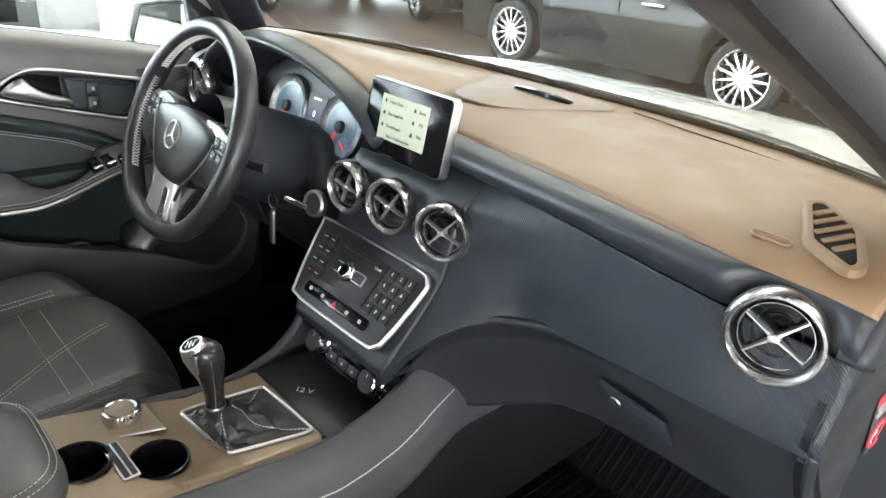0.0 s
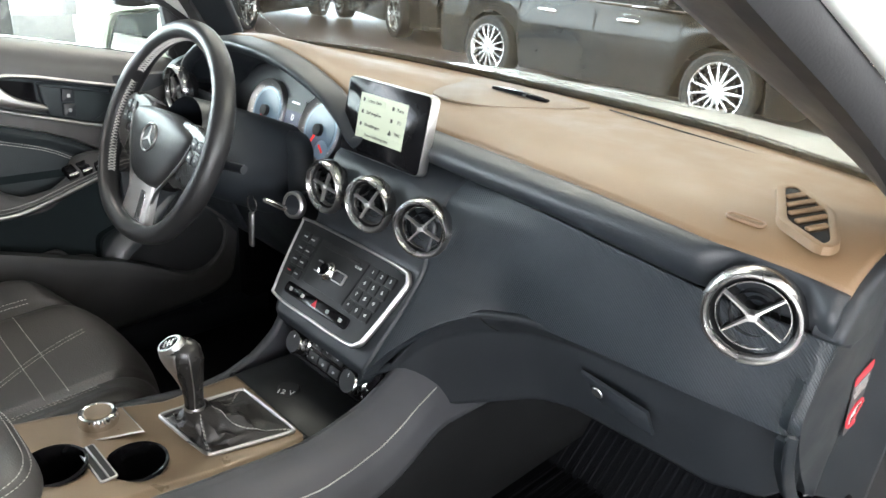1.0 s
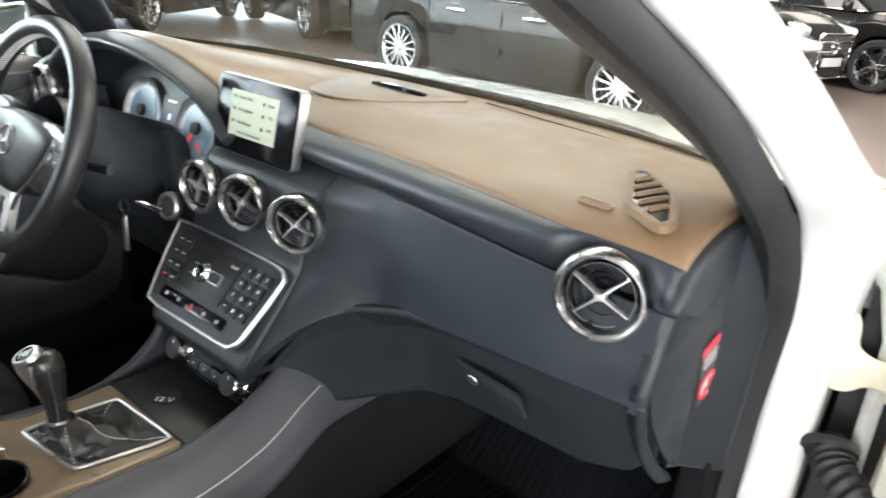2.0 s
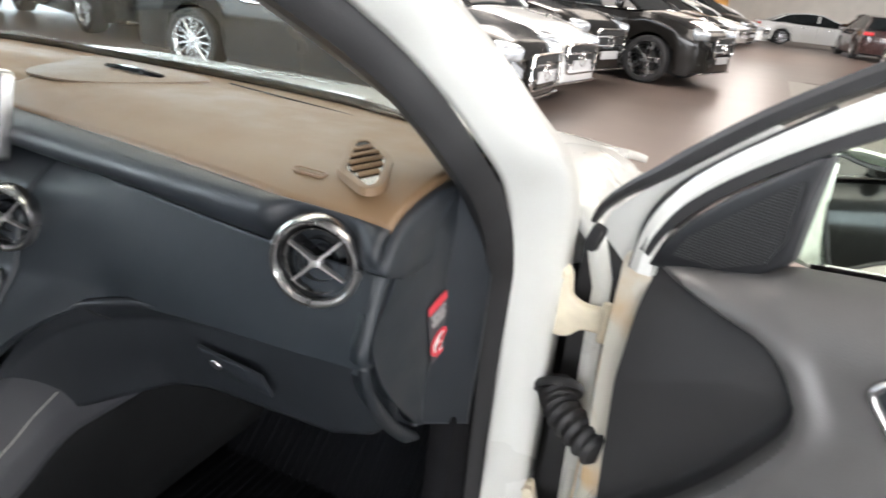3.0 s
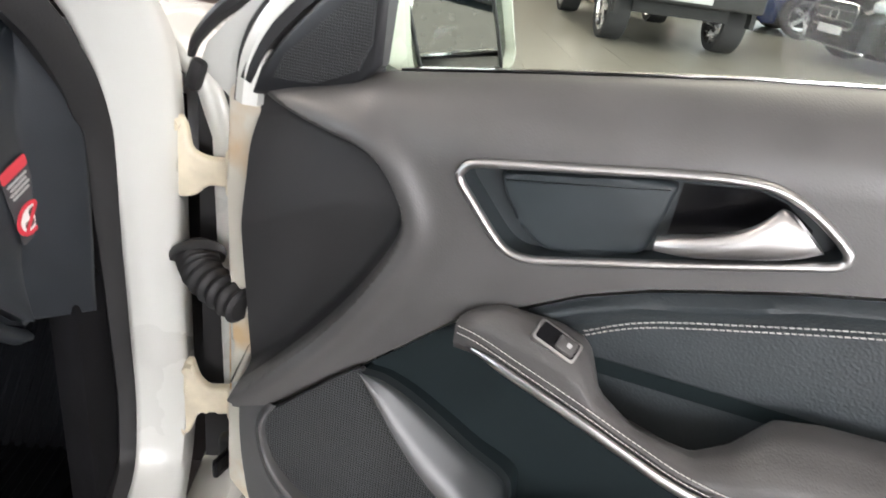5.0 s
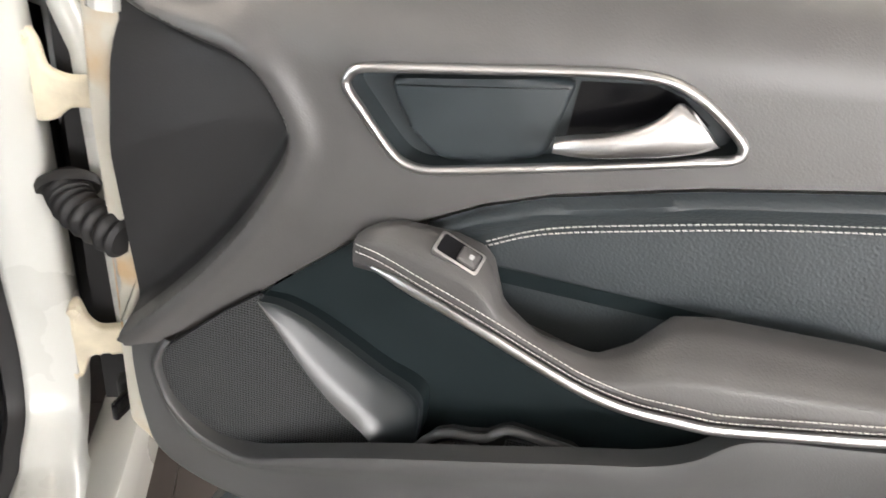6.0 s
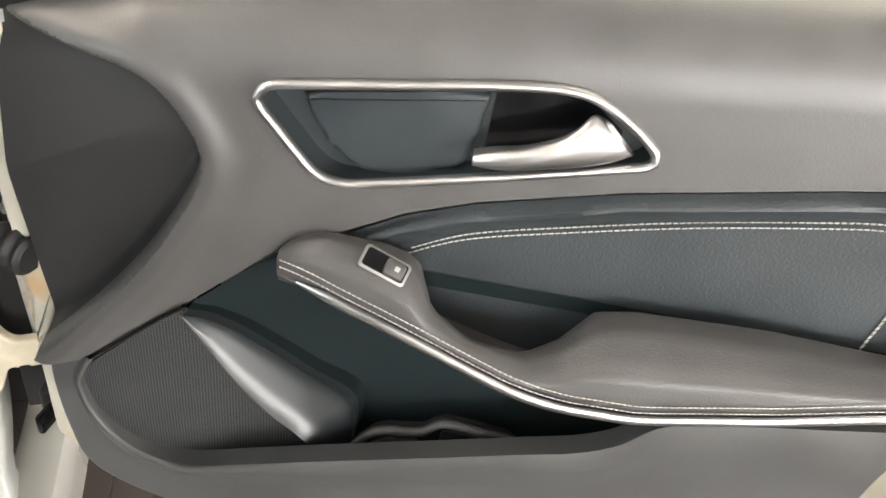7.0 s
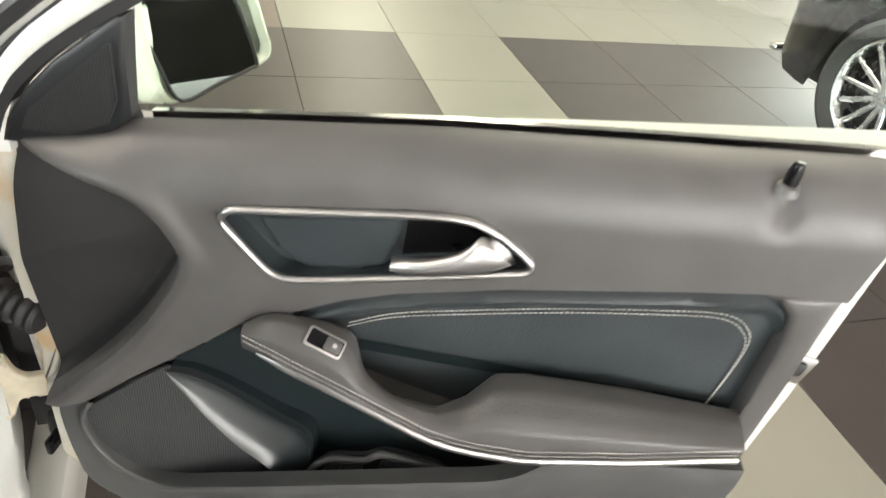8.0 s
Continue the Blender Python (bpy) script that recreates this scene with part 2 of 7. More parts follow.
def lathe(profile, n=40, m=None, bm=None):
    """Rows of (radius, along) turned round the z axis, then placed by m."""
    bm = bm or bmesh.new()
    m = m or Matrix()
    rings = []
    for r, h in profile:
        if r < 1e-6:
            rings.append([bm.verts.new(m @ Vector((0, 0, h)))])
        else:
            rings.append([bm.verts.new(m @ Vector((r * math.cos(2 * math.pi * k / n), r * math.sin(2 * math.pi * k / n), h))) for k in range(n)])
    for a, b in zip(rings, rings[1:]):
        for k in range(n):
            q = [a[k % len(a)], a[(k + 1) % len(a)], b[(k + 1) % len(b)], b[k % len(b)]]
            q = [v for i, v in enumerate(q) if v not in q[:i]]
            if len(q) > 2:
                bm.faces.new(q)
    return bm


def box(sx, sy, sz, m=None, bevel=0.0, seg=2, bm=None):
    out = bm or bmesh.new()
    b = bmesh.new()
    bmesh.ops.create_cube(b, size=1.0, matrix=Matrix.Diagonal((sx, sy, sz, 1)))
    if bevel:
        bmesh.ops.bevel(b, geom=b.edges[:], offset=bevel, segments=seg, affect="EDGES", profile=0.5)
    merge(out, b, m)
    return out


def merge(bm, other, m=None):
    """Adds another bmesh, placed by m, and frees it."""
    m = m or Matrix()
    vs = {v: bm.verts.new(m @ v.co) for v in other.verts}
    for f in other.faces:
        bm.faces.new([vs[v] for v in f.verts])
    other.free()
    return bm


def prism(outline, depth, m=None, bevel=0.0, seg=2, bm=None):
    """An outline in the xy plane drawn out by depth along z, with rounded rims, placed by m."""
    out = bm or bmesh.new()
    b = bmesh.new()
    low = [b.verts.new((x, y, 0)) for x, y in outline]
    f = b.faces.new(low)
    ext = bmesh.ops.extrude_face_region(b, geom=[f])
    for v in ext["geom"]:
        if isinstance(v, bmesh.types.BMVert):
            v.co.z += depth
    if bevel:
        top = [e for e in b.edges if all(abs(v.co.z - depth) < 1e-6 for v in e.verts)]
        bmesh.ops.bevel(b, geom=top, offset=bevel, segments=seg, affect="EDGES", profile=0.5)
    merge(out, b, m)
    return out


def rounded(w, h, r, n=5):
    """The outline of a rectangle with round corners."""
    out = []
    for cx, cy, a in ((w / 2 - r, h / 2 - r, 0), (-w / 2 + r, h / 2 - r, 90), (-w / 2 + r, -h / 2 + r, 180), (w / 2 - r, -h / 2 + r, 270)):
        out += [(cx + r * math.cos(radians(a + 90 * k / n)), cy + r * math.sin(radians(a + 90 * k / n))) for k in range(n + 1)]
    return out


def soft_corners(points, r, n=4):
    """A polygon with its corners rounded off by about r."""
    out = []
    for i, p in enumerate(points):
        p = Vector((*p, 0))
        a, b = (Vector((*points[j % len(points)], 0)) - p for j in (i - 1, i + 1))
        a, b = p + a.normalized() * min(r, a.length * 0.45), p + b.normalized() * min(r, b.length * 0.45)
        for k in range(n + 1):
            t = k / n
            q = a * (1 - t) ** 2 + p * 2 * t * (1 - t) + b * t * t
            out.append((q.x, q.y))
    return out


def basis(o, x, y):
    """A pose with its origin, x axis and rough y axis given; z = x cross y."""
    x = Vector(x).normalized()
    z = x.cross(Vector(y)).normalized()
    y = z.cross(x)
    return Matrix(((x.x, y.x, z.x, o[0]), (x.y, y.y, z.y, o[1]), (x.z, y.z, z.z, o[2]), (0, 0, 0, 1)))


def stitches(path, length=0.0042, gap=0.0022, width=0.0011, normal=Vector((0, 0, 1)), bm=None):
    """A row of raised thread stitches along a line."""
    bm = bm or bmesh.new()
    pts = [Vector(p) for p in path]
    run, acc = [0.0], 0.0
    for a, b in zip(pts, pts[1:]):
        acc += (b - a).length
        run.append(acc)

    def at(s):
        for i in range(len(pts) - 1):
            if s <= run[i + 1]:
                return pts[i].lerp(pts[i + 1], (s - run[i]) / max(1e-9, run[i + 1] - run[i]))
        return pts[-1]

    s = 0.0
    while s + length < acc:
        a, b = at(s), at(s + length)
        d = b - a
        side = d.cross(normal).normalized() * width / 2
        up = normal.normalized() * width * 0.7
        q = [a - side, a + side, b + side, b - side]
        lo = [bm.verts.new(p) for p in q]
        mid = [bm.verts.new((a + d * 0.2) + up), bm.verts.new((b - d * 0.2) + up)]
        bm.faces.new((lo[0], lo[1], mid[0]))
        bm.faces.new((lo[2], lo[3], mid[1]))
        bm.faces.new((lo[1], lo[2], mid[1], mid[0]))
        bm.faces.new((lo[3], lo[0], mid[0], mid[1]))
        s += length + gap
    return bm


def lettering(text, size, mat, m, parent=None, name="lettering"):
    """Words as thin raised letters in Blender's built-in font."""
    cu = bpy.data.curves.new(name, "FONT")
    cu.body, cu.size, cu.extrude, cu.align_x, cu.align_y = text, size, 0.0002, "CENTER", "CENTER"
    tmp = bpy.data.objects.new(name, cu)
    me = bpy.data.meshes.new_from_object(tmp)
    bpy.data.objects.remove(tmp)
    me.transform(m)
    me.materials.clear()
    me.materials.append(mat)
    ob = new(name, me)
    ob.parent = parent
    return ob

# ---- the hall ----
FLOOR_BROWN = material("brown_grey_stone_floor", (0.150, 0.118, 0.102), 0.34, var=0.10, var_size=0.9, rough_var=0.0)
TILE_LIGHT = material("light_stone_tile", (0.225, 0.22, 0.19), 0.30, var=0.03, var_size=0.25, rough_var=0.0)
TILE_DARK = material("dark_slate_tile", (0.047, 0.041, 0.039), 0.34, var=0.08, var_size=0.2, rough_var=0.0)
JOINT = material("tile_joint", (0.13, 0.115, 0.10), 0.8)
PLASTER = material("cream_plaster", (0.66, 0.60, 0.52), 0.8, grain=0.2, size=0.01, var=0.05, var_size=0.5)
CEILING = material("grey_ceiling", (0.30, 0.29, 0.28), 0.9, var=0.08, var_size=0.6)
STEEL = material("painted_steel", (0.25, 0.26, 0.27), 0.45, var=0.1)
LAMP_GLOW = glow("lamp_diffuser", (1.0, 0.88, 0.74), 2.2)
DAYLIGHT = glow("bright_outdoors", (0.92, 0.97, 1.0), 3.0)
ORANGE = material("orange_pine_panel", (0.62, 0.30, 0.06), 0.6, var=0.2, var_size=0.2)

ground = part("floor", box(70, 90, 0.2, pose(2, 20, -0.104)), FLOOR_BROWN)
tagged(ground, "brown-grey polished stone showroom floor", "floor", kind="structure")
# pale slab painted in as the pool of daylight left of the car
part("daylit_slab", box(6.5, 11.0, 0.012, pose(-5.2, -3.6, 0.0)), material("daylight_paled_floor", (0.66, 0.68, 0.70), 0.25, var=0.04, var_size=0.8, rough_var=0.0), ground)
roof_slab = part("ceiling", box(34, 62, 0.2, pose(1, 16, 4.9)), CEILING)
tagged(roof_slab, "grey showroom ceiling with linear lamps", "ceiling", kind="structure")


def wall(name, x0, y0, x1, y1, label, height=4.8, mat=PLASTER):
    d = Vector((x1 - x0, y1 - y0, 0))
    m = basis(((x0 + x1) / 2, (y0 + y1) / 2, height / 2), d, (0, 0, 1))
    return tagged(part(name, box(d.length, height, 0.2, m), mat), label, "wall", kind="structure")


wall("wall_north", -16, 46, 18, 46, "cream plastered end wall of the hall")


def window_wall(name, m, width, bays, label):
    """A glazed front: a low sill, a lintel, mullions, panes, and a bright plain outdoors behind."""
    th = thing(name, label, "window", m, kind="structure")
    part("sill", box(width, 0.25, 0.35, pose(0, 0, 0.175), 0.01), STEEL, th)
    part("lintel", box(width, 0.25, 0.5, pose(0, 0, 4.55), 0.01), STEEL, th)
    step = width / bays
    for k in range(bays + 1):
        part("mullion", box(0.12, 0.2, 3.95, pose(-width / 2 + k * step, 0, 2.32), 0.01), STEEL, th)
    part("transom", box(width, 0.16, 0.1, pose(0, 0, 3.2), 0.01), STEEL, th)
    out = part("backdrop", box(width + 2, 0.05, 5.0, pose(0, 1.6, 2.5)), DAYLIGHT, th, "bright plain outdoors")
    return th


window_wall("window_1", pose(-16, 16, 0, 0, 0, 90), 60, 15, "tall glazed showroom front with steel mullions, bright outdoors")
window_wall("window_3", pose(18, 16, 0, 0, 0, -90), 60, 15, "tall glazed side front with steel mullions, bright outdoors")
# the nearer front at x -7.6 is an addition that goes with that lamp
window_wall("fill_window", pose(-7.6, -6.0, 0, 0, 0, 90), 16, 4, "added glazed front with steel mullions that brightens the driver's side")
window_wall("window_2", pose(1, -14, 0, 0, 0, 180), 34, 9, "tall glazed rear front with steel mullions, bright outdoors")

# linear luminaires under the ceiling
for lx in (-9.0, -2.5, 3.0, 9.5):
    for ly in (-6.0, 3.5, 12.0, 21.0, 30.0, 39.0):
        th = thing("ceiling_light", "long flat ceiling light with a warm diffuser", "lamp", pose(lx, ly, 4.62), group="ceiling lights")
        part("housing", box(1.5, 7.2, 0.12, pose(0, 0, 0.11), 0.02), STEEL, th)
        part("diffuser", box(1.4, 7.0, 0.04, pose(0, 0, 0.02), 0.01), LAMP_GLOW, th)

# ---- the white car: shell ----
car = thing("white_car", "white compact car shell with open front door aperture", "car", pose(0, 0, 0))


def shell(side):
    k = side
    flip = lambda pts: [Vector((k * p.x, p.y, p.z)) for p in pts]
    # inner trim: the screen pillar runs down into the dash end
    edge = spline([(0.354, -0.25, 1.361), (0.427, -0.14, 1.283), (0.500, -0.03, 1.205), (0.573, 0.08, 1.127), (0.642, 0.15, 1.06), (0.69, 0.20, 1.0), (0.71, 0.225, 0.95)], 6)
    rim_line = spline([(0.56, -0.36, 1.345), (0.590, -0.20, 1.262), (0.625, -0.06, 1.187), (0.668, 0.04, 1.115), (0.708, 0.11, 1.045), (0.732, 0.165, 0.98), (0.740, 0.20, 0.93)], 6)
    ne = len(edge) - 1

    def trim(s, t):
        i = round(s * ne)
        p = edge[i].lerp(rim_line[i], t) + Vector((0.25, -0.9, 0.2)) * (0.018 * math.sin(math.pi * t))
        return Vector((k * p.x, p.y, p.z))

    thicken(part("pillar_trim", grid(trim, ne, 12), BLACK_SOFT, car, "black pillar trim"), 0.012, (k * 0.25, -0.9, 0.2))
    # door seal: a hollow rubber lip round the aperture
    seal = [Vector((0.575, -0.37, 1.345)), Vector((0.610, -0.17, 1.245)), Vector((0.650, 0.0, 1.157)), Vector((0.686, 0.06, 1.105)), Vector((0.722, 0.112, 1.04)), Vector((0.738, 0.172, 0.975)), Vector((0.742, 0.222, 0.89)), Vector((0.742, 0.25, 0.74)), Vector((0.742, 0.262, 0.60)), Vector((0.742, 0.265, 0.45)), Vector((0.742, 0.22, 0.36)), Vector((0.742, 0.0, 0.33)), Vector((0.742, -1.0, 0.33))]
    part("door_seal", sweep(spline(flip(seal), 6), [(-0.022, -0.012), (-0.018, 0.012), (0.0, 0.018), (0.018, 0.012), (0.022, -0.012)], up=Vector((k * 0.6, -0.8, 0.1))), RUBBER, car, "black rubber door seal")
    # painted aperture flange: the screen pillar, bending into the hinge pillar and the sill
    rail = [((0.595, -0.38, 1.362), (0.675, -0.24, 1.345)), ((0.628, -0.17, 1.257), (0.695, -0.06, 1.262)), ((0.669, 0.0, 1.170), (0.743, 0.075, 1.172)), ((0.706, 0.06, 1.117), (0.784, 0.118, 1.112)), ((0.745, 0.11, 1.052), (0.817, 0.168, 1.055)), ((0.756, 0.17, 0.995), (0.825, 0.23, 0.985)), ((0.757, 0.222, 0.90), (0.822, 0.262, 0.90)), ((0.757, 0.242, 0.75), (0.820, 0.272, 0.75)), ((0.757, 0.248, 0.60), (0.820, 0.275, 0.60)), ((0.757, 0.248, 0.45), (0.820, 0.275, 0.43)), ((0.757, 0.20, 0.36), (0.820, 0.22, 0.33)), ((0.757, 0.0, 0.335), (0.85, 0.0, 0.30)), ((0.757, -1.2, 0.335), (0.85, -1.2, 0.30))]
    a = spline([p for p, _ in rail], 6)
    b = spline([q for _, q in rail], 6)
    n = len(a) - 1

    def flange(s, t):
        i = min(n, round(s * n))
        p = a[i].lerp(b[i], t)
        bulge = math.sin(math.pi * t) * 0.012
        out = Vector((0.25, -0.9, 0.3)) if i < n * 0.7 else Vector((0.2, 0, 1))
        if t > 0.999:
            p = p + Vector((0, 0.03, -0.01))
        return Vector((k * (p.x + out.x * bulge), p.y + out.y * bulge, p.z + out.z * bulge))

    thicken(part("pillar", grid(flange, n, 10), WHITE_PAINT, car, "white painted door aperture flange"), 0.006, (k * 0.25, -0.9, 0.3))
    # black box behind the hinges, standing in for the shade of the gap
    part("hinge_gap_shade", box(0.10, 0.02, 0.60, pose(k * 0.875, 0.345, 0.62)), RUBBER, car, "black box as the shade in the hinge gap")
    # wing
    def wing(s, t):
        y = 0.30 + 1.1 * s
        x = interp(t, [(0, 0.70), (0.3, 0.77), (0.5, 0.815), (0.62, 0.85), (0.75, 0.872), (1, 0.885)])
        z = interp(t, [(0, 0.985), (0.3, 0.985), (0.5, 0.965), (0.62, 0.93), (0.75, 0.86), (1, 0.45)])
        drop = 0.22 * s * s
        return Vector((k * (x - 0.08 * s * s), y, z - drop * (1 if t < 0.75 else 0.6)))
    thicken(part("wing", grid(wing, 24, 24), WHITE_PAINT, car, "white front wing"), 0.02, (k * 0.6, 0, 0.8))


shell(1)
shell(-1)


def bonnet(s, t):
    x = -0.75 + 1.5 * s
    y = 0.52 + 0.95 * t - 0.09 * (x / 0.75) ** 2 * (1 - t)
    return Vector((x, y, 0.995 - 0.16 * t**1.6 - 0.03 * (x / 0.75) ** 2 + 0.012 * math.exp(-((abs(x) - 0.42) / 0.05) ** 2) * (1 - t)))


thicken(part("bonnet", grid(bonnet, 48, 30), WHITE_PAINT, car, "white bonnet"), 0.02, (0, 0, 1))


def nose(s, t):
    """Rounded front end below the bonnet."""
    x = -0.84 + 1.68 * s
    e = abs(x / 0.84)
    return Vector((x, 1.47 + 0.11 * math.sin(math.pi * 0.5 * min(1.0, t * 2)) - 0.30 * e**3 - 0.05 * max(0, t - 0.7), 0.835 - 0.03 * e * e - 0.62 * t))


thicken(part("front_bumper", grid(nose, 40, 20), WHITE_PAINT, car, "white rounded front end"), 0.02, (0, 1, 0))
part("grille", prism([(p.x, p.y) for p in spline([(-0.46, 0.06, 0), (0.0, 0.085, 0), (0.46, 0.06, 0), (0.40, -0.07, 0), (0.0, -0.09, 0), (-0.40, -0.07, 0)], 6, closed=True)], 0.04, basis((0, 1.545, 0.64), (-1, 0, 0), (0, 0, 1)), 0.01), GLOSS_BLACK, car, "black grille")
part("grille_bar", box(0.84, 0.03, 0.035, pose(0, 1.585, 0.64), 0.01), SATIN, car, "silver grille bar")
part("lower_intake", box(1.0, 0.06, 0.10, pose(0, 1.545, 0.33), 0.02), RUBBER, car, "black lower intake")
for k in (-1, 1):
    part("headlamp", box(0.34, 0.22, 0.13, pose(k * 0.60, 1.395, 0.72, -10, 0, -k * 28), 0.05, 3), GLOSS_BLACK, car, "clear headlamp")
    part("sill", box(0.07, 2.3, 0.16, pose(k * 0.845, -0.75, 0.225), 0.02), WHITE_PAINT, car, "white sill")
    post = [Vector((k * 0.80, -1.22, 0.30)), Vector((k * 0.80, -1.22, 0.92)), Vector((k * 0.72, -1.25, 1.18)), Vector((k * 0.60, -1.28, 1.38))]
    part("door_post", sweep(spline(post, 6), [(-0.045, -0.03), (-0.045, 0.03), (0.045, 0.03), (0.045, -0.03)], up=Vector((k, 0, 0.2))), WHITE_PAINT, car, "white post between the doors")

    def quarter(s, t, k=k):
        y = -2.06 - 0.38 * s * (1 - 0.5 * t * t)
        z = 0.30 + 0.66 * t
        return Vector((k * (0.85 - 0.03 * t - 0.20 * s**3), y, z))

    thicken(part("rear_quarter", grid(quarter, 12, 10), WHITE_PAINT, car, "white rear quarter panel"), 0.03, (k, 0, 0))
    rail = [Vector((k * 0.60, -0.34, 1.375)), Vector((k * 0.605, -1.2, 1.40)), Vector((k * 0.60, -2.0, 1.385)), Vector((k * 0.66, -2.25, 1.18)), Vector((k * 0.74, -2.36, 0.96))]
    part("roof_rail", sweep(spline(rail, 8), [(-0.035, -0.02), (-0.03, 0.02), (0.03, 0.02), (0.035, -0.02)]), WHITE_PAINT, car, "white roof edge")
    part("tail_lamp", box(0.20, 0.05, 0.14, pose(k * 0.62, -2.43, 0.84, 0, 0, -k * 14), 0.03, 3), material("dark_red_lens", (0.35, 0.01, 0.015), 0.15), car, "red tail lamp")
part("rear_door", box(0.09, 0.85, 0.62, pose(-0.80, -1.65, 0.62), 0.03), WHITE_PAINT, car)


def hatch(s, t):
    x = -0.66 + 1.32 * s
    y = interp(t, [(0, -2.02), (0.12, -2.10), (0.42, -2.36), (0.50, -2.41), (0.8, -2.45), (1, -2.40)])
    z = interp(t, [(0, 1.425), (0.12, 1.38), (0.42, 1.02), (0.50, 0.95), (0.8, 0.50), (1, 0.28)])
    return Vector((x * (1.0 + 0.16 * min(1, t * 1.6)), y + 0.10 * (x / 0.66) ** 4, z))


thicken(part("tailgate", grid(hatch, 24, 24), WHITE_PAINT, car, "white tailgate"), 0.02, (0, -1, 0.2))
part("rear_screen", prism(rounded(1.05, 0.36, 0.06), 0.006, basis((0, -2.252, 1.205), (1, 0, 0), (0, 0.585, 0.81)), 0.002), GLOSS_BLACK, car, "dark rear screen")
thicken(part("roof_skin", grid(lambda s, t: Vector((-0.60 + 1.2 * s, -0.33 - 1.72 * t, 1.452 + 0.03 * math.sin(math.pi * t) - 0.07 * (2 * s - 1) ** 4)), 16, 16), WHITE_PAINT, car, "white roof panel"), 0.004, (0, 0, 1))


def base_y(x):
    """Where the windscreen meets the dash."""
    return 0.425 - 0.16 * abs(x / 0.7) ** 3


# cowl, wipers and the windscreen
part("cowl", sweep([(x, base_y(x) + 0.045, 0.985) for x in np.linspace(-0.76, 0.76, 32)], [(-0.05, -0.02), (-0.05, 0.012), (0.05, 0.016), (0.05, -0.02)]), RUBBER, car, "black cowl under the windscreen")
part("screen_band", sweep([(x, base_y(x) + 0.006, 1.012) for x in np.linspace(-0.76, 0.76, 32)], [(-0.012, -0.012), (-0.012, 0.009), (0.012, 0.012), (0.012, -0.012)]), GLOSS_BLACK, car, "black windscreen edge band")


def screen(s, t):
    x = (-1 + 2 * s) * (0.70 - 0.14 * t)
    return Vector((x, base_y(x) + 0.012 - 0.80 * t * (1 - 0.06 * t), 1.005 + 0.40 * t + 0.02 * math.sin(math.pi * t)))


ws = part("windscreen", grid(screen, 24, 16), WINDSCREEN, car, "clear windscreen")
thicken(ws, 0.005)
ws.visible_shadow = False
for x0, x1, dz in ((-0.55, 0.10, 0.0), (-0.10, 0.52, 0.004)):
    pts = [(x, base_y(x) + 0.035, 1.010 + dz) for x in np.linspace(x0, x1, 20)]
    part("wiper", sweep(pts, [(-0.004, -0.006), (-0.002, 0.005), (0.002, 0.005), (0.004, -0.006)], scale=lambda s: min(1.0, 0.3 + 6 * s, 0.3 + 6 * (1 - s))), RUBBER, car, "black wiper blade")


def headliner(s, t):
    x = -0.57 + 1.14 * s
    return Vector((x, -0.36 - 1.7 * t, 1.405 + 0.03 * math.sin(math.pi * t) - 0.06 * (x / 0.57) ** 4))


thicken(part("roof", grid(headliner, 16, 16), HEADLINER, car, "unseen headliner, lightened to bounce light into the cabin"), 0.04, (0, 0, -1))
part("rear_bulkhead", box(1.4, 0.05, 0.9, pose(0, -1.95, 0.85), 0.02), CARPET, car)
for k in (-1, 1):
    part("rear_side", box(0.06, 0.75, 1.0, pose(k * 0.72, -1.62, 0.82), 0.02), HEADLINER, car)
part("rear_door", box(0.09, 0.85, 0.62, pose(0.80, -1.65, 0.62), 0.03), WHITE_PAINT, car)

# cabin tub: floor, firewall and sills
tub = thing("cabin_floor", "black carpeted cabin floor and footwells", "carpet")
part("floor_pan", box(1.46, 2.5, 0.04, pose(0, -0.75, 0.27), 0.01), CARPET, tub)


def firewall(s, t):
    x = -0.73 + 1.46 * s
    return Vector((x, 0.36 + 0.22 * math.sin(min(1, t * 2.2) * math.pi / 2) - 0.10 * (t > 0.9), 0.29 + 0.6 * t))


thicken(part("firewall", grid(firewall, 12, 16), CARPET, tub), 0.02, (0, -1, 0))
for k in (-1, 1):
    part("kick_panel", box(0.04, 0.42, 0.42, pose(k * 0.712, 0.38, 0.48), 0.015), CARPET, tub, "black kick panel")
    part("sill_trim", box(0.05, 1.3, 0.08, pose(k * 0.715, -0.4, 0.32), 0.015), BLACK_SOFT, tub, "black sill trim")
    part("sill_wall", box(0.03, 2.0, 0.10, pose(k * 0.74, -0.7, 0.29)), RUBBER, tub)
mat_pass = thing("floor_mat", "ribbed black rubber floor mat in the footwell", "mat", pose(0.42, 0.12, 0.297, 0, 0, 0))
part("mat_base", prism(rounded(0.44, 0.62, 0.05), 0.006), MATTING, mat_pass)
for k in range(22):
    part("rib", box(0.008, 0.56, 0.005, pose(-0.195 + k * 0.0186, 0, 0.008), 0.002, 1), MATTING, mat_pass)
toe = thing("toe_board", "ribbed black rubber toe board rising to the firewall", "mat", basis((0.42, 0.46, 0.40), (1, 0, 0), (0, 0.75, 0.66)))
part("mat_base", prism(rounded(0.44, 0.34, 0.04), 0.008), MATTING, toe)
for k in range(22):
    part("rib", box(0.008, 0.30, 0.005, pose(-0.195 + k * 0.0186, 0, 0.010), 0.002, 1), MATTING, toe)
part("side_closure", box(0.03, 0.62, 0.66, pose(-0.73, 0.20, 0.62), 0.01), BLACK_SOFT, tub, "black driver side trim")

# ---- doors ----
# local axes: x from the hinge to the latch, y out of the car, z up
DOOR = basis((0.90, 0.147, 0), (0.931, -0.366, 0), (0.366, 0.931, 0))
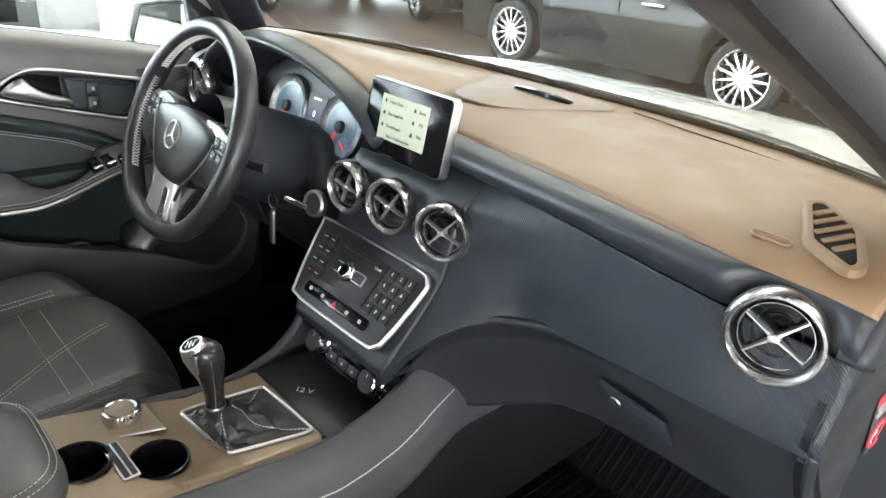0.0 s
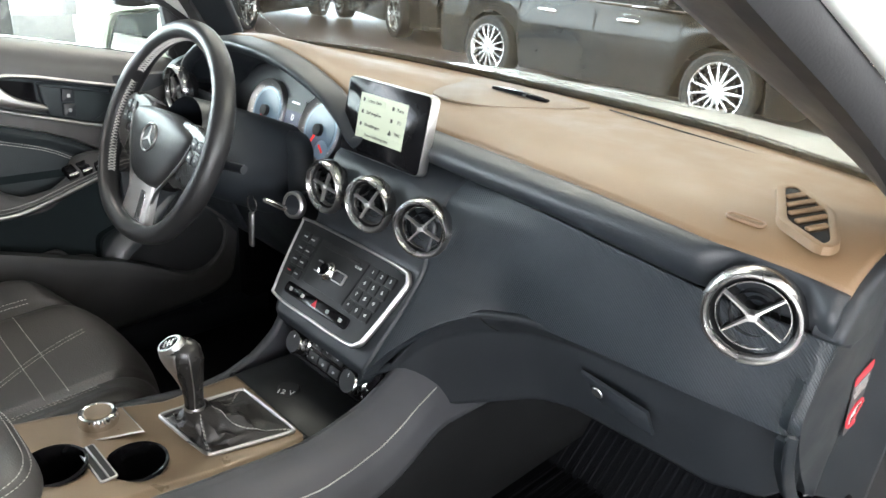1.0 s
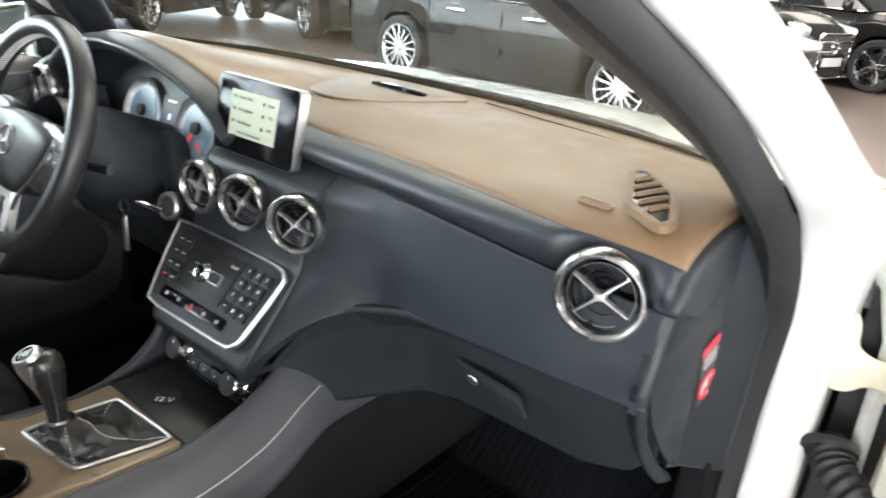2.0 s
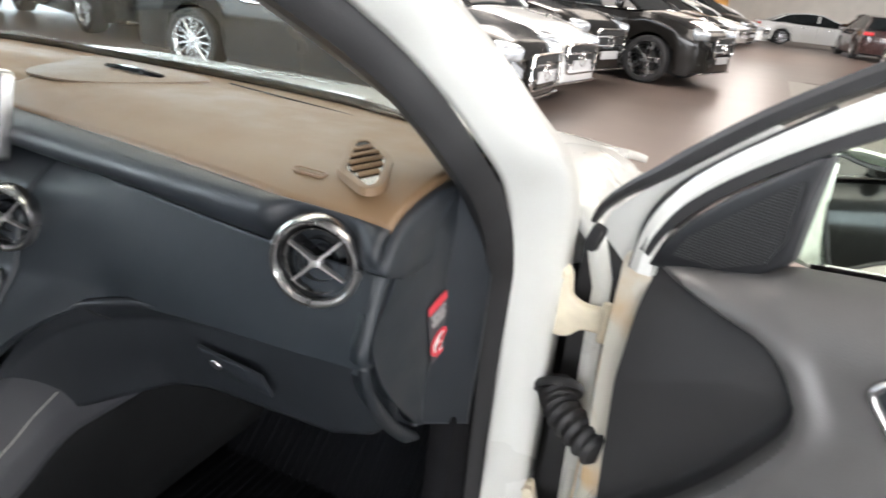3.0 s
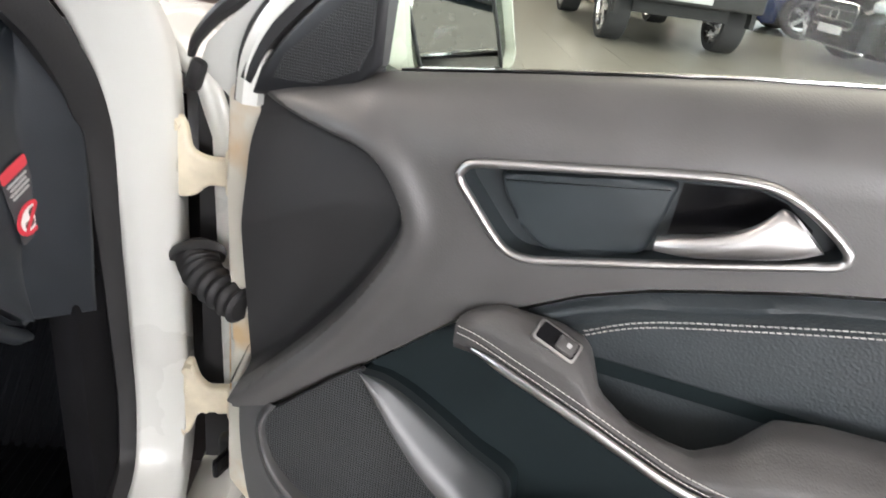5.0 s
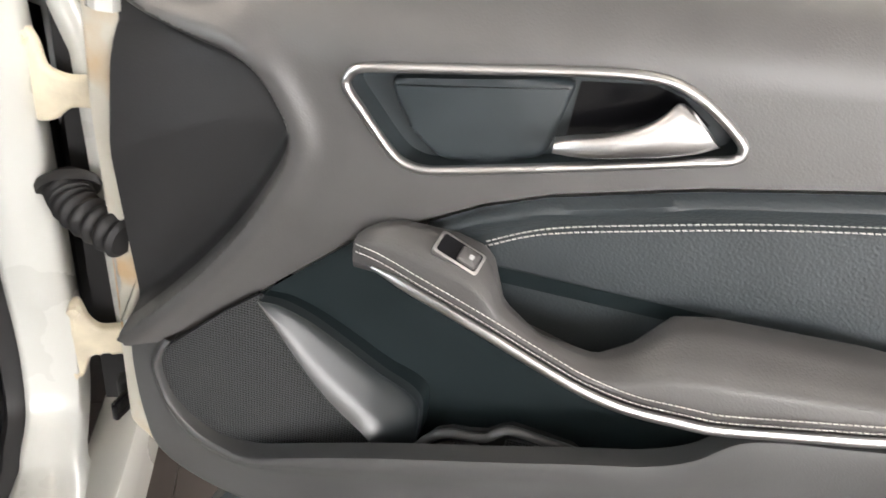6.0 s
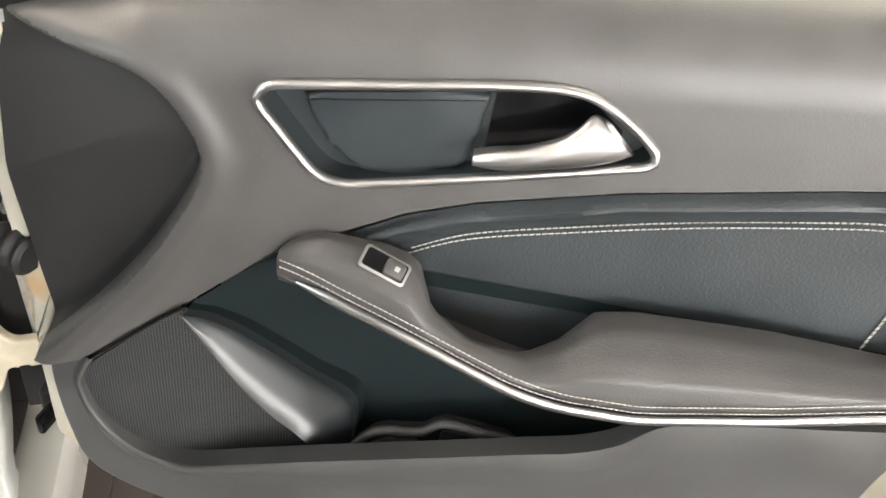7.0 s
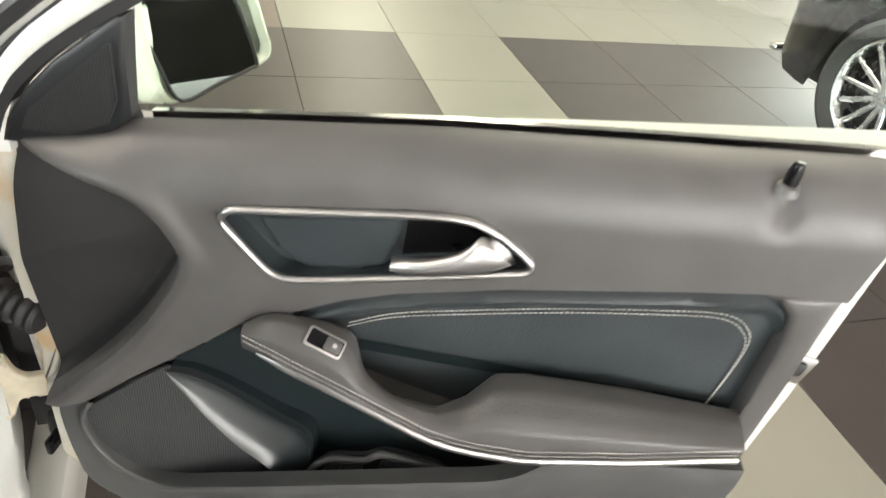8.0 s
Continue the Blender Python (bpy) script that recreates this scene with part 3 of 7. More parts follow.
LOW = [(0.0, 0.574), (0.03, 0.577), (0.060, 0.586), (0.075, 0.599), (0.107, 0.630), (0.175, 0.692), (0.274, 0.783), (0.332, 0.813), (0.382, 0.842), (0.439, 0.865), (0.555, 0.898), (0.722, 0.934), (0.80, 0.949), (0.88, 0.956)]
SILL = [(0.02, 0.955), (0.155, 0.995), (0.304, 1.020), (0.466, 1.045), (0.623, 1.064), (0.858, 1.092), (0.97, 1.10)]
RECESS = spline([(0.020, 0.955, 0), (0.101, 0.943, 0), (0.161, 0.931, 0), (0.193, 0.900, 0), (0.206, 0.858, 0), (0.179, 0.797, 0), (0.131, 0.725, 0), (0.065, 0.647, 0), (0.0, 0.580, 0)], 6)


def recess_depth(u, z):
    """How far the panel steps back in front of the scooped line near the hinge."""
    if u > 0.29:
        return 0.1
    best, sign = 9.0, 1
    for a, b in zip(RECESS, RECESS[1:]):
        ab = b - a
        t = max(0, min(1, ((u - a.x) * ab.x + (z - a.y) * ab.y) / max(1e-9, ab.x**2 + ab.y**2)))
        px, pz = a.x + t * ab.x, a.y + t * ab.y
        d = math.hypot(u - px, z - pz)
        if d < best:
            best, sign = d, 1 if ab.x * (z - pz) - ab.y * (u - px) > 0 else -1
    d = best * sign
    return d


def panel_y(u, z):
    """Depth of the upper trim panel."""
    d = recess_depth(u, z)
    y = 0.0
    if d > 0:
        y -= 0.007 * math.exp(-((d - 0.012) / 0.014) ** 2)
    else:
        y += 0.046 * (1 - math.exp(-((d / 0.011) ** 2)))
        y -= 0.022 * min(1, max(0, -d - 0.02) / 0.12)
    top = interp(u, SILL)
    e = max(0, 1 - (top - z) / 0.075)
    y += 0.067 * (1 - math.sqrt(max(0, 1 - e * e)))
    y = min(y, 0.058)
    y += 0.010 * math.exp(-((u - 0.786) / 0.013) ** 2 - ((z - 1.046) / 0.020) ** 2)
    return y


def make_door(m, name, label, passenger=True):
    door = thing(name, label, "car door", m)
    bezel = [(0.256, 0.927), (0.2575, 0.9365), (0.266, 0.944), (0.290, 0.949), (0.362, 0.9615), (0.446, 0.976), (0.489, 0.9805), (0.515, 0.977), (0.540, 0.965), (0.562, 0.949), (0.569, 0.940), (0.565, 0.931), (0.538, 0.923), (0.439, 0.896), (0.352, 0.8735), (0.330, 0.869), (0.312, 0.8705), (0.297, 0.880), (0.270, 0.910)]

    # upper trim panel, with the opening for the handle bowl
    def inside(u, z):
        hit = False
        for (x0, z0), (x1, z1) in zip(bezel, bezel[1:] + bezel[:1]):
            if (z0 > z) != (z1 > z) and u < (x1 - x0) * (z - z0) / (z1 - z0) + x0:
                hit = not hit
        return hit

    bm = bmesh.new()
    nu, nv = 340, 170
    vs = []
    for i in range(nu + 1):
        col = []
        for j in range(nv + 1):
            t = j / nv
            u0 = 0.012 + (0.93 - 0.012) * i / nu
            lo, hi = interp(u0, LOW), interp(u0, SILL)
            z = lo + (hi - lo) * t
            rear = interp(z, [(0.9, 0.876), (1.0, 0.886), (1.1, 0.900)])
            u = 0.012 + (rear - 0.012) * i / nu
            lo, hi = interp(u, LOW), interp(u, SILL)
            z = lo + (hi - lo) * t
            y = panel_y(u, z)
            if t < 0.03:
                y += 0.012
            col.append(bm.verts.new((u, y, z)))
        vs.append(col)
    for i in range(nu):
        for j in range(nv):
            q = (vs[i][j], vs[i + 1][j], vs[i + 1][j + 1], vs[i][j + 1])
            c = sum((v.co for v in q), Vector()) / 4
            if not inside(c.x, c.z):
                bm.faces.new(q)
    bmesh.ops.delete(bm, geom=[v for v in bm.verts if not v.link_faces], context="VERTS")
    part("upper_panel", bm, DOOR_SOFT, door, "soft dark grey upper door panel")
    edge = []
    for a, b in zip(RECESS, RECESS[1:]):
        side_way = Vector((b.y - a.y, a.x - b.x, 0)).normalized() * 0.009
        p = (a + b) / 2 + side_way
        edge.append(p if recess_depth(p.x, p.y) < 0 else (a + b) / 2 - side_way)

    # thin sheet over the recess that carries its shade as a darker colour
    def recess_shade(s, t):
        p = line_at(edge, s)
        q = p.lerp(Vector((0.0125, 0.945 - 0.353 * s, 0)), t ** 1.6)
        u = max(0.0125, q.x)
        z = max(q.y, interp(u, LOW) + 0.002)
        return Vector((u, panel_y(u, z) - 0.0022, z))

    part("recess_shade", grid(recess_shade, 90, 40), SHADED_RECESS, door, "door panel recess, coloured darker as its shade")

    # handle bowl: chrome bezel, recess, divider and pull
    ring = spline([(u, -0.003, z) for u, z in bezel], 6, closed=True)
    centre = Vector((0.41, 0, 0.925))
    part("handle_bezel", sweep(ring, circle(0.0040, 12, 0.0050), closed=True, up=Vector((0, -1, 0))), SATIN, door, "satin silver handle surround")
    n = len(ring)

    def bowl(s, t):
        p = ring[round(s * n) % n]
        k = [1.0, 0.995, 0.985, 0.965, 0.6, 0.02][round(t * 5)]
        d = [0.0, 0.012, 0.022, 0.029, 0.030, 0.030][round(t * 5)]
        return Vector((centre.x + (p.x - centre.x) * k, p.y + d, centre.z + (p.z - centre.z) * k))

    part("handle_bowl", grid(bowl, n, 5, wrap_u=True), DOOR_DARK, door, "dark recessed handle bowl")
    # raised filler panel in front of the finger hole
    fill = [(q.x, q.y) for q in spline([(0.289, 0.932, 0), (0.300, 0.938, 0), (0.36, 0.949, 0), (0.430, 0.961, 0), (0.434, 0.945, 0), (0.430, 0.923, 0), (0.425, 0.900, 0), (0.414, 0.890, 0), (0.387, 0.883, 0), (0.346, 0.874, 0), (0.326, 0.881, 0), (0.309, 0.897, 0), (0.297, 0.913, 0)], 4, closed=True)]
    part("filler_panel", prism(fill, 0.017, basis((0, 0.030, 0), (1, 0, 0), (0, 0, 1)), 0.006, 4), DOOR_DARK, door, "smooth dark filler panel")
    # flat black sheet in place of the shade inside the finger hole
    part("finger_hole_shade", prism([(0.438, 0.905), (0.545, 0.934), (0.545, 0.945), (0.520, 0.962), (0.496, 0.968), (0.440, 0.960)], 0.003, basis((0, 0.029, 0), (1, 0, 0), (0, 0, 1))), GLOSS_BLACK, door, "black sheet as the shade of the finger hole")
    top = spline([(0.430, -0.004, 0.919), (0.445, -0.008, 0.926), (0.466, -0.012, 0.933), (0.490, -0.014, 0.944), (0.504, -0.013, 0.955), (0.514, -0.008, 0.965), (0.524, -0.003, 0.962)], 6)
    low = spline([(0.430, -0.004, 0.909), (0.445, -0.009, 0.911), (0.466, -0.012, 0.915), (0.490, -0.012, 0.921), (0.512, -0.010, 0.926), (0.535, -0.005, 0.932), (0.552, 0.002, 0.938)], 6)

    def lever(s, t):
        i = round(s * (len(top) - 1))
        ang = t * 2 * math.pi
        mid = (top[i] + low[i]) / 2
        half = (top[i] - low[i]) / 2 * 1.1
        return mid + half * math.copysign(abs(math.cos(ang)) ** 0.8, math.cos(ang)) + Vector((0, 0.010 * math.sin(ang), 0))

    part("door_pull", grid(lever, len(top) - 1, 20), SATIN, door, "satin silver door pull")

    # leather insert below, with a rolled upper lip and a double seam
    ARM = [(0.30, 0.785), (0.33, 0.800), (0.39, 0.800), (0.408, 0.785), (0.412, 0.755), (0.452, 0.721), (0.50, 0.717), (0.53, 0.740), (0.56, 0.780), (0.70, 0.795), (0.86, 0.788)]

    def insert(s, t):
        u = 0.335 + (0.845 - 0.335) * s
        hi, lo = interp(u, LOW) - 0.004 - 0.030 * max(0.0, (u - 0.808) / 0.037) ** 3, min(interp(u, ARM), interp(u, LOW) - 0.01) - 0.03
        z = hi + (lo - hi) * t
        d = hi - z
        y = 0.004 + 0.010 * math.exp(-((d / 0.006) ** 2)) + 0.014 * min(1, max(0, d - 0.012) / 0.02)
        ue = (0.845 - u) / 0.02
        y += 0.006 * math.exp(-ue * ue)
        return Vector((u, y, z))

    part("leather_insert", grid(insert, 90, 40), LEATHER_SHIRRED, door, "black grained leather insert")
    seam = [(0.390, 0.803), (0.441, 0.829), (0.523, 0.853), (0.628, 0.880), (0.731, 0.901), (0.778, 0.908), (0.804, 0.902), (0.821, 0.880), (0.821, 0.839), (0.813, 0.775)]
    bm = bmesh.new()
    for off in (0.0, 0.0062):
        line = spline([(u - off * 0.35, 0.0165, z - off) for u, z in seam], 10)
        stitches(line, 0.0044, 0.0012, 0.0014, Vector((0, -1, 0)), bm)
    part("seam", bm, THREAD, door, "pale double seam")

    # armrest: a leather bar that rises into the switch pod at the front
    TOPZ = [(0.274, 0.790), (0.285, 0.803), (0.300, 0.812), (0.316, 0.818), (0.367, 0.817), (0.391, 0.811), (0.405, 0.800), (0.415, 0.780), (0.455, 0.758), (0.507, 0.750), (0.535, 0.760), (0.563, 0.783), (0.598, 0.791), (0.718, 0.796), (0.862, 0.790)]
    BACK = [(0.40, 0.0), (0.42, 0.030), (0.45, 0.038), (0.50, 0.036), (0.535, 0.020), (0.565, 0.0)]
    EDGE = [(0.274, 0.782), (0.285, 0.786), (0.303, 0.788), (0.331, 0.782), (0.364, 0.775), (0.411, 0.763), (0.455, 0.750), (0.495, 0.739), (0.54, 0.731), (0.61, 0.734), (0.716, 0.756), (0.80, 0.772), (0.862, 0.780)]
    OUT = [(0.274, 0.016), (0.285, 0.026), (0.30, 0.032), (0.35, 0.044), (0.42, 0.056), (0.50, 0.068), (0.60, 0.070), (0.72, 0.066), (0.80, 0.058), (0.862, 0.050)]

    def arm(s, t):
        u = 0.276 + (0.838 - 0.276) * s
        zt, ze, o, bk = interp(u, TOPZ), interp(u, EDGE), interp(u, OUT), interp(u, BACK)
        zm = max(zt, ze + 0.012)
        prof = [(bk - 0.02, zt - 0.05), (bk - 0.004, zt - 0.006), (bk + 0.003, zt), (bk + (o - bk) * 0.45, (zt + zm) / 2 + 0.001), (bk + (o - bk) * 0.80, zm - (zm - ze) * 0.22), (o * 0.96, zm - (zm - ze) * 0.45), (o, zm - (zm - ze) * 0.75), (o, ze + 0.004), (o * 0.97, ze), (o * 0.9, ze - 0.012), (o * 0.6, ze - 0.022), (-0.03, ze - 0.030)]
        x = t * (len(prof) - 1)
        i = min(len(prof) - 2, int(x))
        f = x - i
        return Vector((u, -(prof[i][0] * (1 - f) + prof[i + 1][0] * f), prof[i][1] * (1 - f) + prof[i + 1][1] * f))

    part("armrest", grid(arm, 80, 40), ARM_LEATHER, door, "dark leather armrest")
    bm = bmesh.new()
    for up in (0.0015, 0.0090):
        line = spline([(u, -interp(u, OUT) - 0.0014, interp(u, EDGE) + up) for u in np.linspace(0.280, 0.835, 30)], 4)
        stitches(line, 0.0040, 0.0010, 0.0012, Vector((0, -1, 0.2)), bm)
    part("armrest_seam", bm, THREAD, door, "pale double seam along the armrest")
    strip = spline([(u, -interp(u, OUT) - 0.001, interp(u, EDGE) - 0.008) for u in np.linspace(0.298, 0.834, 24)], 4)
    part("chrome_strip", sweep(strip, circle(0.0040, 10, 0.0052), up=Vector((0, -0.25, 1)), scale=lambda s: min(1.0, 0.25 + 14 * s)), SATIN, door, "bright chrome strip")

    # window switch in the pod
    if passenger:
        sm = basis((0.373, -0.030, 0.8120), (0.91, -0.06, -0.34), (0.20, 0.86, 0.50)) @ Matrix.Diagonal((0.87, 0.87, 1, 1))
        part("switch_frame", prism(rounded(0.050, 0.026, 0.004), 0.008, sm @ pose(0, 0, -0.006), 0.0015), SATIN, door, "silver switch frame")
        part("switch_well", prism(rounded(0.044, 0.020, 0.003), 0.003, sm @ pose(0, 0, -0.0005)), GLOSS_BLACK, door)
        part("window_switch", prism(rounded(0.021, 0.018, 0.003), 0.006, sm @ pose(0.010, 0, 0.0), 0.003), DOOR_SOFT, door, "black rocker switch")
        part("switch_mark", prism(rounded(0.005, 0.005, 0.001), 0.0006, sm @ pose(0.012, 0, 0.0061)), GREY_PRINT, door)
    else:
        for k in range(4):
            sm = basis((0.33 + 0.028 * k, -0.030 - 0.004 * k, 0.797 - 0.004 * k), (0.95, -0.2, -0.2), (0.2, 0.75, 0.6))
            part("window_switch", prism(rounded(0.022, 0.030, 0.003), 0.012, sm, 0.003), GLOSS_BLACK, door, "black window switch with a chrome lip")
            part("switch_lip", prism(rounded(0.020, 0.005, 0.002), 0.004, sm @ pose(0, -0.010, 0.010), 0.001), CHROME, door)
        for k in range(2):
            lm = basis((0.385 - 0.0, 0.008, 0.935 - 0.03 * k), (1, 0, 0.05), (0, 0, 1))
            part("lock_button", prism(rounded(0.024, 0.026, 0.002), 0.006, lm, 0.002), BLACK_SOFT, door, "black door lock button")
            part("lock_mark", prism(rounded(0.006, 0.007, 0.001), 0.0006, lm @ pose(0, 0, 0.0062)), GREY_PRINT, door)

    # pocket: back wall, outer wall with its rim, loudspeaker, wedge and tray
    def back(s, t):
        u = 0.04 + 0.80 * s
        hi = interp(u, LOW) - 0.004 if u < 0.30 else min(0.78, interp(u, LOW) - 0.004)
        z = 0.46 + (hi - 0.46) * t
        return Vector((u, 0.016 + 0.012 * math.sin(math.pi * t) * (u > 0.2), z))

    part("pocket_back", grid(back, 50, 24), DOOR_POCKET, door, "pocket wall, darkened as the armrest's shade")
    # one moulding: it wraps the loudspeaker at the hinge side and goes on as the pocket front with a rolled rim
    rim_in = spline([(0.078, 0.000, 0.608), (0.062, -0.004, 0.575), (0.069, -0.005, 0.535), (0.086, -0.008, 0.510), (0.110, -0.011, 0.491), (0.140, -0.014, 0.482), (0.178, -0.022, 0.488), (0.25, -0.036, 0.528), (0.333, -0.046, 0.568), (0.444, -0.046, 0.604), (0.522, -0.046, 0.630), (0.575, -0.046, 0.647), (0.612, -0.046, 0.668), (0.648, -0.046, 0.704), (0.72, -0.046, 0.722), (0.852, -0.046, 0.748)], 7)
    rim_out = spline([(0.008, 0.014, 0.604), (0.014, 0.004, 0.570), (0.021, -0.004, 0.525), (0.026, -0.006, 0.480), (0.034, -0.008, 0.440), (0.060, -0.010, 0.412), (0.122, -0.016, 0.392), (0.22, -0.024, 0.380), (0.333, -0.030, 0.374), (0.444, -0.030, 0.374), (0.522, -0.030, 0.374), (0.575, -0.030, 0.374), (0.62, -0.030, 0.374), (0.66, -0.030, 0.374), (0.72, -0.030, 0.378), (0.852, -0.030, 0.385)], 7)
    ne = len(rim_in) - 1

    def border(s, t):
        i = round(s * ne)
        p = rim_in[i].lerp(rim_out[i], max(0.0, (t - 0.10) / 0.90))
        p.y += 0.020 * max(0.0, 1 - t / 0.10) ** 2 - 0.006 * math.exp(-(((t - 0.16) / 0.10) ** 2)) + 0.035 * max(0.0, (t - 0.80) / 0.20) ** 2
        return p

    part("pocket_front", grid(border, ne, 34), DOOR_LOW, door, "grey lower moulding with a rolled rim")
    grille = soft_corners([(0.178, 0.695), (0.141, 0.664), (0.107, 0.631), (0.066, 0.592), (0.052, 0.565), (0.056, 0.542), (0.072, 0.515), (0.095, 0.480), (0.125, 0.450), (0.165, 0.435), (0.345, 0.490), (0.300, 0.562), (0.265, 0.589), (0.232, 0.621), (0.201, 0.657)], 0.006)
    gm = basis((0, 0.006, 0), (1, 0, 0), (0, 0, 1))
    part("speaker_grille", prism(grille, 0.006, gm), GRILLE, door, "black perforated loudspeaker grille", smooth=False)
    # wedge between loudspeaker and pocket: two rolled ridges with a hollow face between them
    ridge_l = spline([(0.177, -0.004, 0.688), (0.203, -0.010, 0.660), (0.234, -0.015, 0.624), (0.267, -0.019, 0.592), (0.302, -0.021, 0.565), (0.325, -0.021, 0.542), (0.350, -0.020, 0.515)], 6)
    ridge_r = spline([(0.179, -0.004, 0.690), (0.201, 0.000, 0.687), (0.232, 0.003, 0.674), (0.269, 0.004, 0.653), (0.308, 0.003, 0.631), (0.343, 0.000, 0.617), (0.356, -0.003, 0.600), (0.358, -0.005, 0.560)], 6)

    def wedge(s, t):
        a, b = line_at(ridge_l, s), line_at(ridge_r, s)
        if t < 0.2:
            q = 1 - t / 0.2
            return a + Vector((-0.010 * q, 0.028 * q**1.8, -0.006 * q))
        if t > 0.8:
            q = (t - 0.8) / 0.2
            return b + Vector((0.005 * q, 0.052 * q**1.5, 0.004 * q))
        q = (t - 0.2) / 0.6
        p = a.lerp(b, q)
        p.y += 0.007 * (1 - (2 * q - 1) ** 4) * min(1, 0.1 + 1.5 * s)
        return p

    part("wedge", grid(lambda s, t: wedge(s, t * 52 / 60), 48, 52), DOOR_WEDGE, door, "curved satin dark wedge beside the loudspeaker")
    part("wedge_wall", grid(lambda s, t: wedge(s, (52 + 8 * t) / 60), 48, 8), DOOR_POCKET, door, "pocket wall behind the wedge, darkened as shade")

    tray = [(0.352, 0.520), (0.362, 0.552), (0.378, 0.573), (0.393, 0.581), (0.410, 0.583), (0.430, 0.588), (0.440, 0.598), (0.453, 0.606), (0.487, 0.603), (0.518, 0.599), (0.536, 0.586), (0.548, 0.566)]
    part("tray_rim", sweep(spline([(u, -0.004, z) for u, z in tray], 6), circle(0.0052, 10)), DOOR_LOW, door, "moulded rim of the pocket tray")
    part("tray_wall", prism(tray + [(0.56, 0.50), (0.36, 0.48)], 0.006, basis((0, 0.010, 0), (1, 0, 0), (0, 0, 1))), RUBBER, door)
    part("tray_cell", prism(soft_corners([(0.366, 0.510), (0.378, 0.553), (0.392, 0.563), (0.426, 0.570), (0.430, 0.520)], 0.008), 0.004, basis((0, 0.004, 0), (1, 0, 0), (0, 0, 1)), 0.0015), DOOR_LOW, door, "ribbed tray cell")
    part("tray_cell", prism(soft_corners([(0.446, 0.530), (0.450, 0.590), (0.487, 0.588), (0.516, 0.584), (0.534, 0.560), (0.530, 0.530)], 0.008), 0.004, basis((0, 0.004, 0), (1, 0, 0), (0, 0, 1)), 0.0015), GRILLE, door, "studded tray cell")
    part("tray_divider", sweep([(0.400, -0.002, 0.570), (0.402, -0.002, 0.520)], circle(0.0022, 8)), DOOR_LOW, door)
    part("tray_floor", box(0.42, 0.05, 0.006, pose(0.52, -0.012, 0.545, 0, -14, 0)), RUBBER, door)

    # rear border beside the insert and the armrest end
    part("rear_border", prism([(0.800, 0.953), (0.880, 0.962), (0.874, 0.85), (0.868, 0.70), (0.862, 0.385), (0.838, 0.385), (0.842, 0.60), (0.846, 0.80), (0.846, 0.900), (0.838, 0.930), (0.820, 0.945)], 0.045, basis((0, 0.045, 0), (1, 0, 0), (0, 0, 1)), 0.008, 3), DOOR_SOFT, door, "grey rear border of the door panel")
    # painted door shell and the sealing lips
    shell_out = [(-0.034, 0.42), (0.03, 0.33), (0.20, 0.30), (0.86, 0.30), (0.880, 0.45), (0.900, 0.80), (0.916, 1.06), (0.922, 1.085), (0.60, 1.035), (0.15, 0.955), (0.0, 0.94), (-0.032, 0.935), (-0.034, 0.75)]
    part("door_shell", prism(shell_out, 0.086, basis((0, 0.150, 0), (1, 0, 0), (0, 0, 1)), 0.012, 3), WHITE_PAINT, door, "white painted door shell")
    part("rear_flange", prism([(0.858, 0.40), (0.878, 0.45), (0.902, 0.80), (0.916, 1.06), (0.900, 1.075), (0.872, 1.03), (0.866, 0.80), (0.856, 0.45)], 0.040, basis((0, 0.066, 0), (1, 0, 0), (0, 0, 1)), 0.006, 3), WHITE_PAINT, door, "white painted rear flange")
    part("lower_trim", prism([(0.10, 0.335), (0.845, 0.335), (0.845, 0.50), (0.45, 0.50), (0.30, 0.44), (0.14, 0.40)], 0.035, basis((0, 0.03, 0), (1, 0, 0), (0, 0, 1)), 0.008), DOOR_DARK, door, "dark lower door trim")
    part("front_flange", prism(soft_corners([(-0.030, 0.555), (-0.012, 0.572), (0.015, 0.655), (0.015, 0.950), (0.004, 0.965), (-0.028, 0.945), (-0.030, 0.830), (-0.026, 0.730), (-0.022, 0.620)], 0.010), 0.030, basis((0, 0.086, 0), (1, 0, 0), (0, 0, 1)), 0.004, 3), DOOR_EDGE, door, "cream painted door flange with yellowed wax")
    part("lower_flange", prism(soft_corners([(-0.030, 0.552), (0.022, 0.562), (0.027, 0.490), (0.036, 0.436), (0.056, 0.392), (0.030, 0.345), (-0.030, 0.400)], 0.010), 0.030, basis((0, 0.084, 0), (1, 0, 0), (0, 0, 1)), 0.004, 3), DOOR_EDGE, door, "cream lower door flange with yellowed wax")
    part("waist_seal", sweep([(u, 0.069, interp(u, SILL) - 0.017) for u in np.linspace(0.13, 0.95, 24)], [(-0.004, -0.008), (-0.003, 0.003), (0.003, 0.003), (0.004, -0.008)]), RUBBER, door, "black waist seal")
    part("waist_strip", sweep([(u, 0.076, interp(u, SILL) - 0.005) for u in np.linspace(0.16, 0.96, 24)], [(-0.005, -0.008), (-0.004, 0.006), (0.004, 0.006), (0.005, -0.008)]), CHROME, door, "bright waist strip")
    part("latch_plate", box(0.030, 0.006, 0.040, pose(0.889, 0.024, 0.846, 0, 12, 0), 0.002), SATIN, door, "bright latch plate")
    part("latch", box(0.016, 0.010, 0.020, pose(0.887, 0.020, 0.850, 0, 12, 0), 0.004), RUBBER, door, "black latch cover at the door edge")
    if passenger:
        part("lock_pin", lathe([(0.0, 0.024), (0.005, 0.023), (0.0068, 0.016), (0.0072, -0.01)], 14, pose(0.782, 0.020, 1.066)), GLOSS_BLACK, door, "black lock pin")
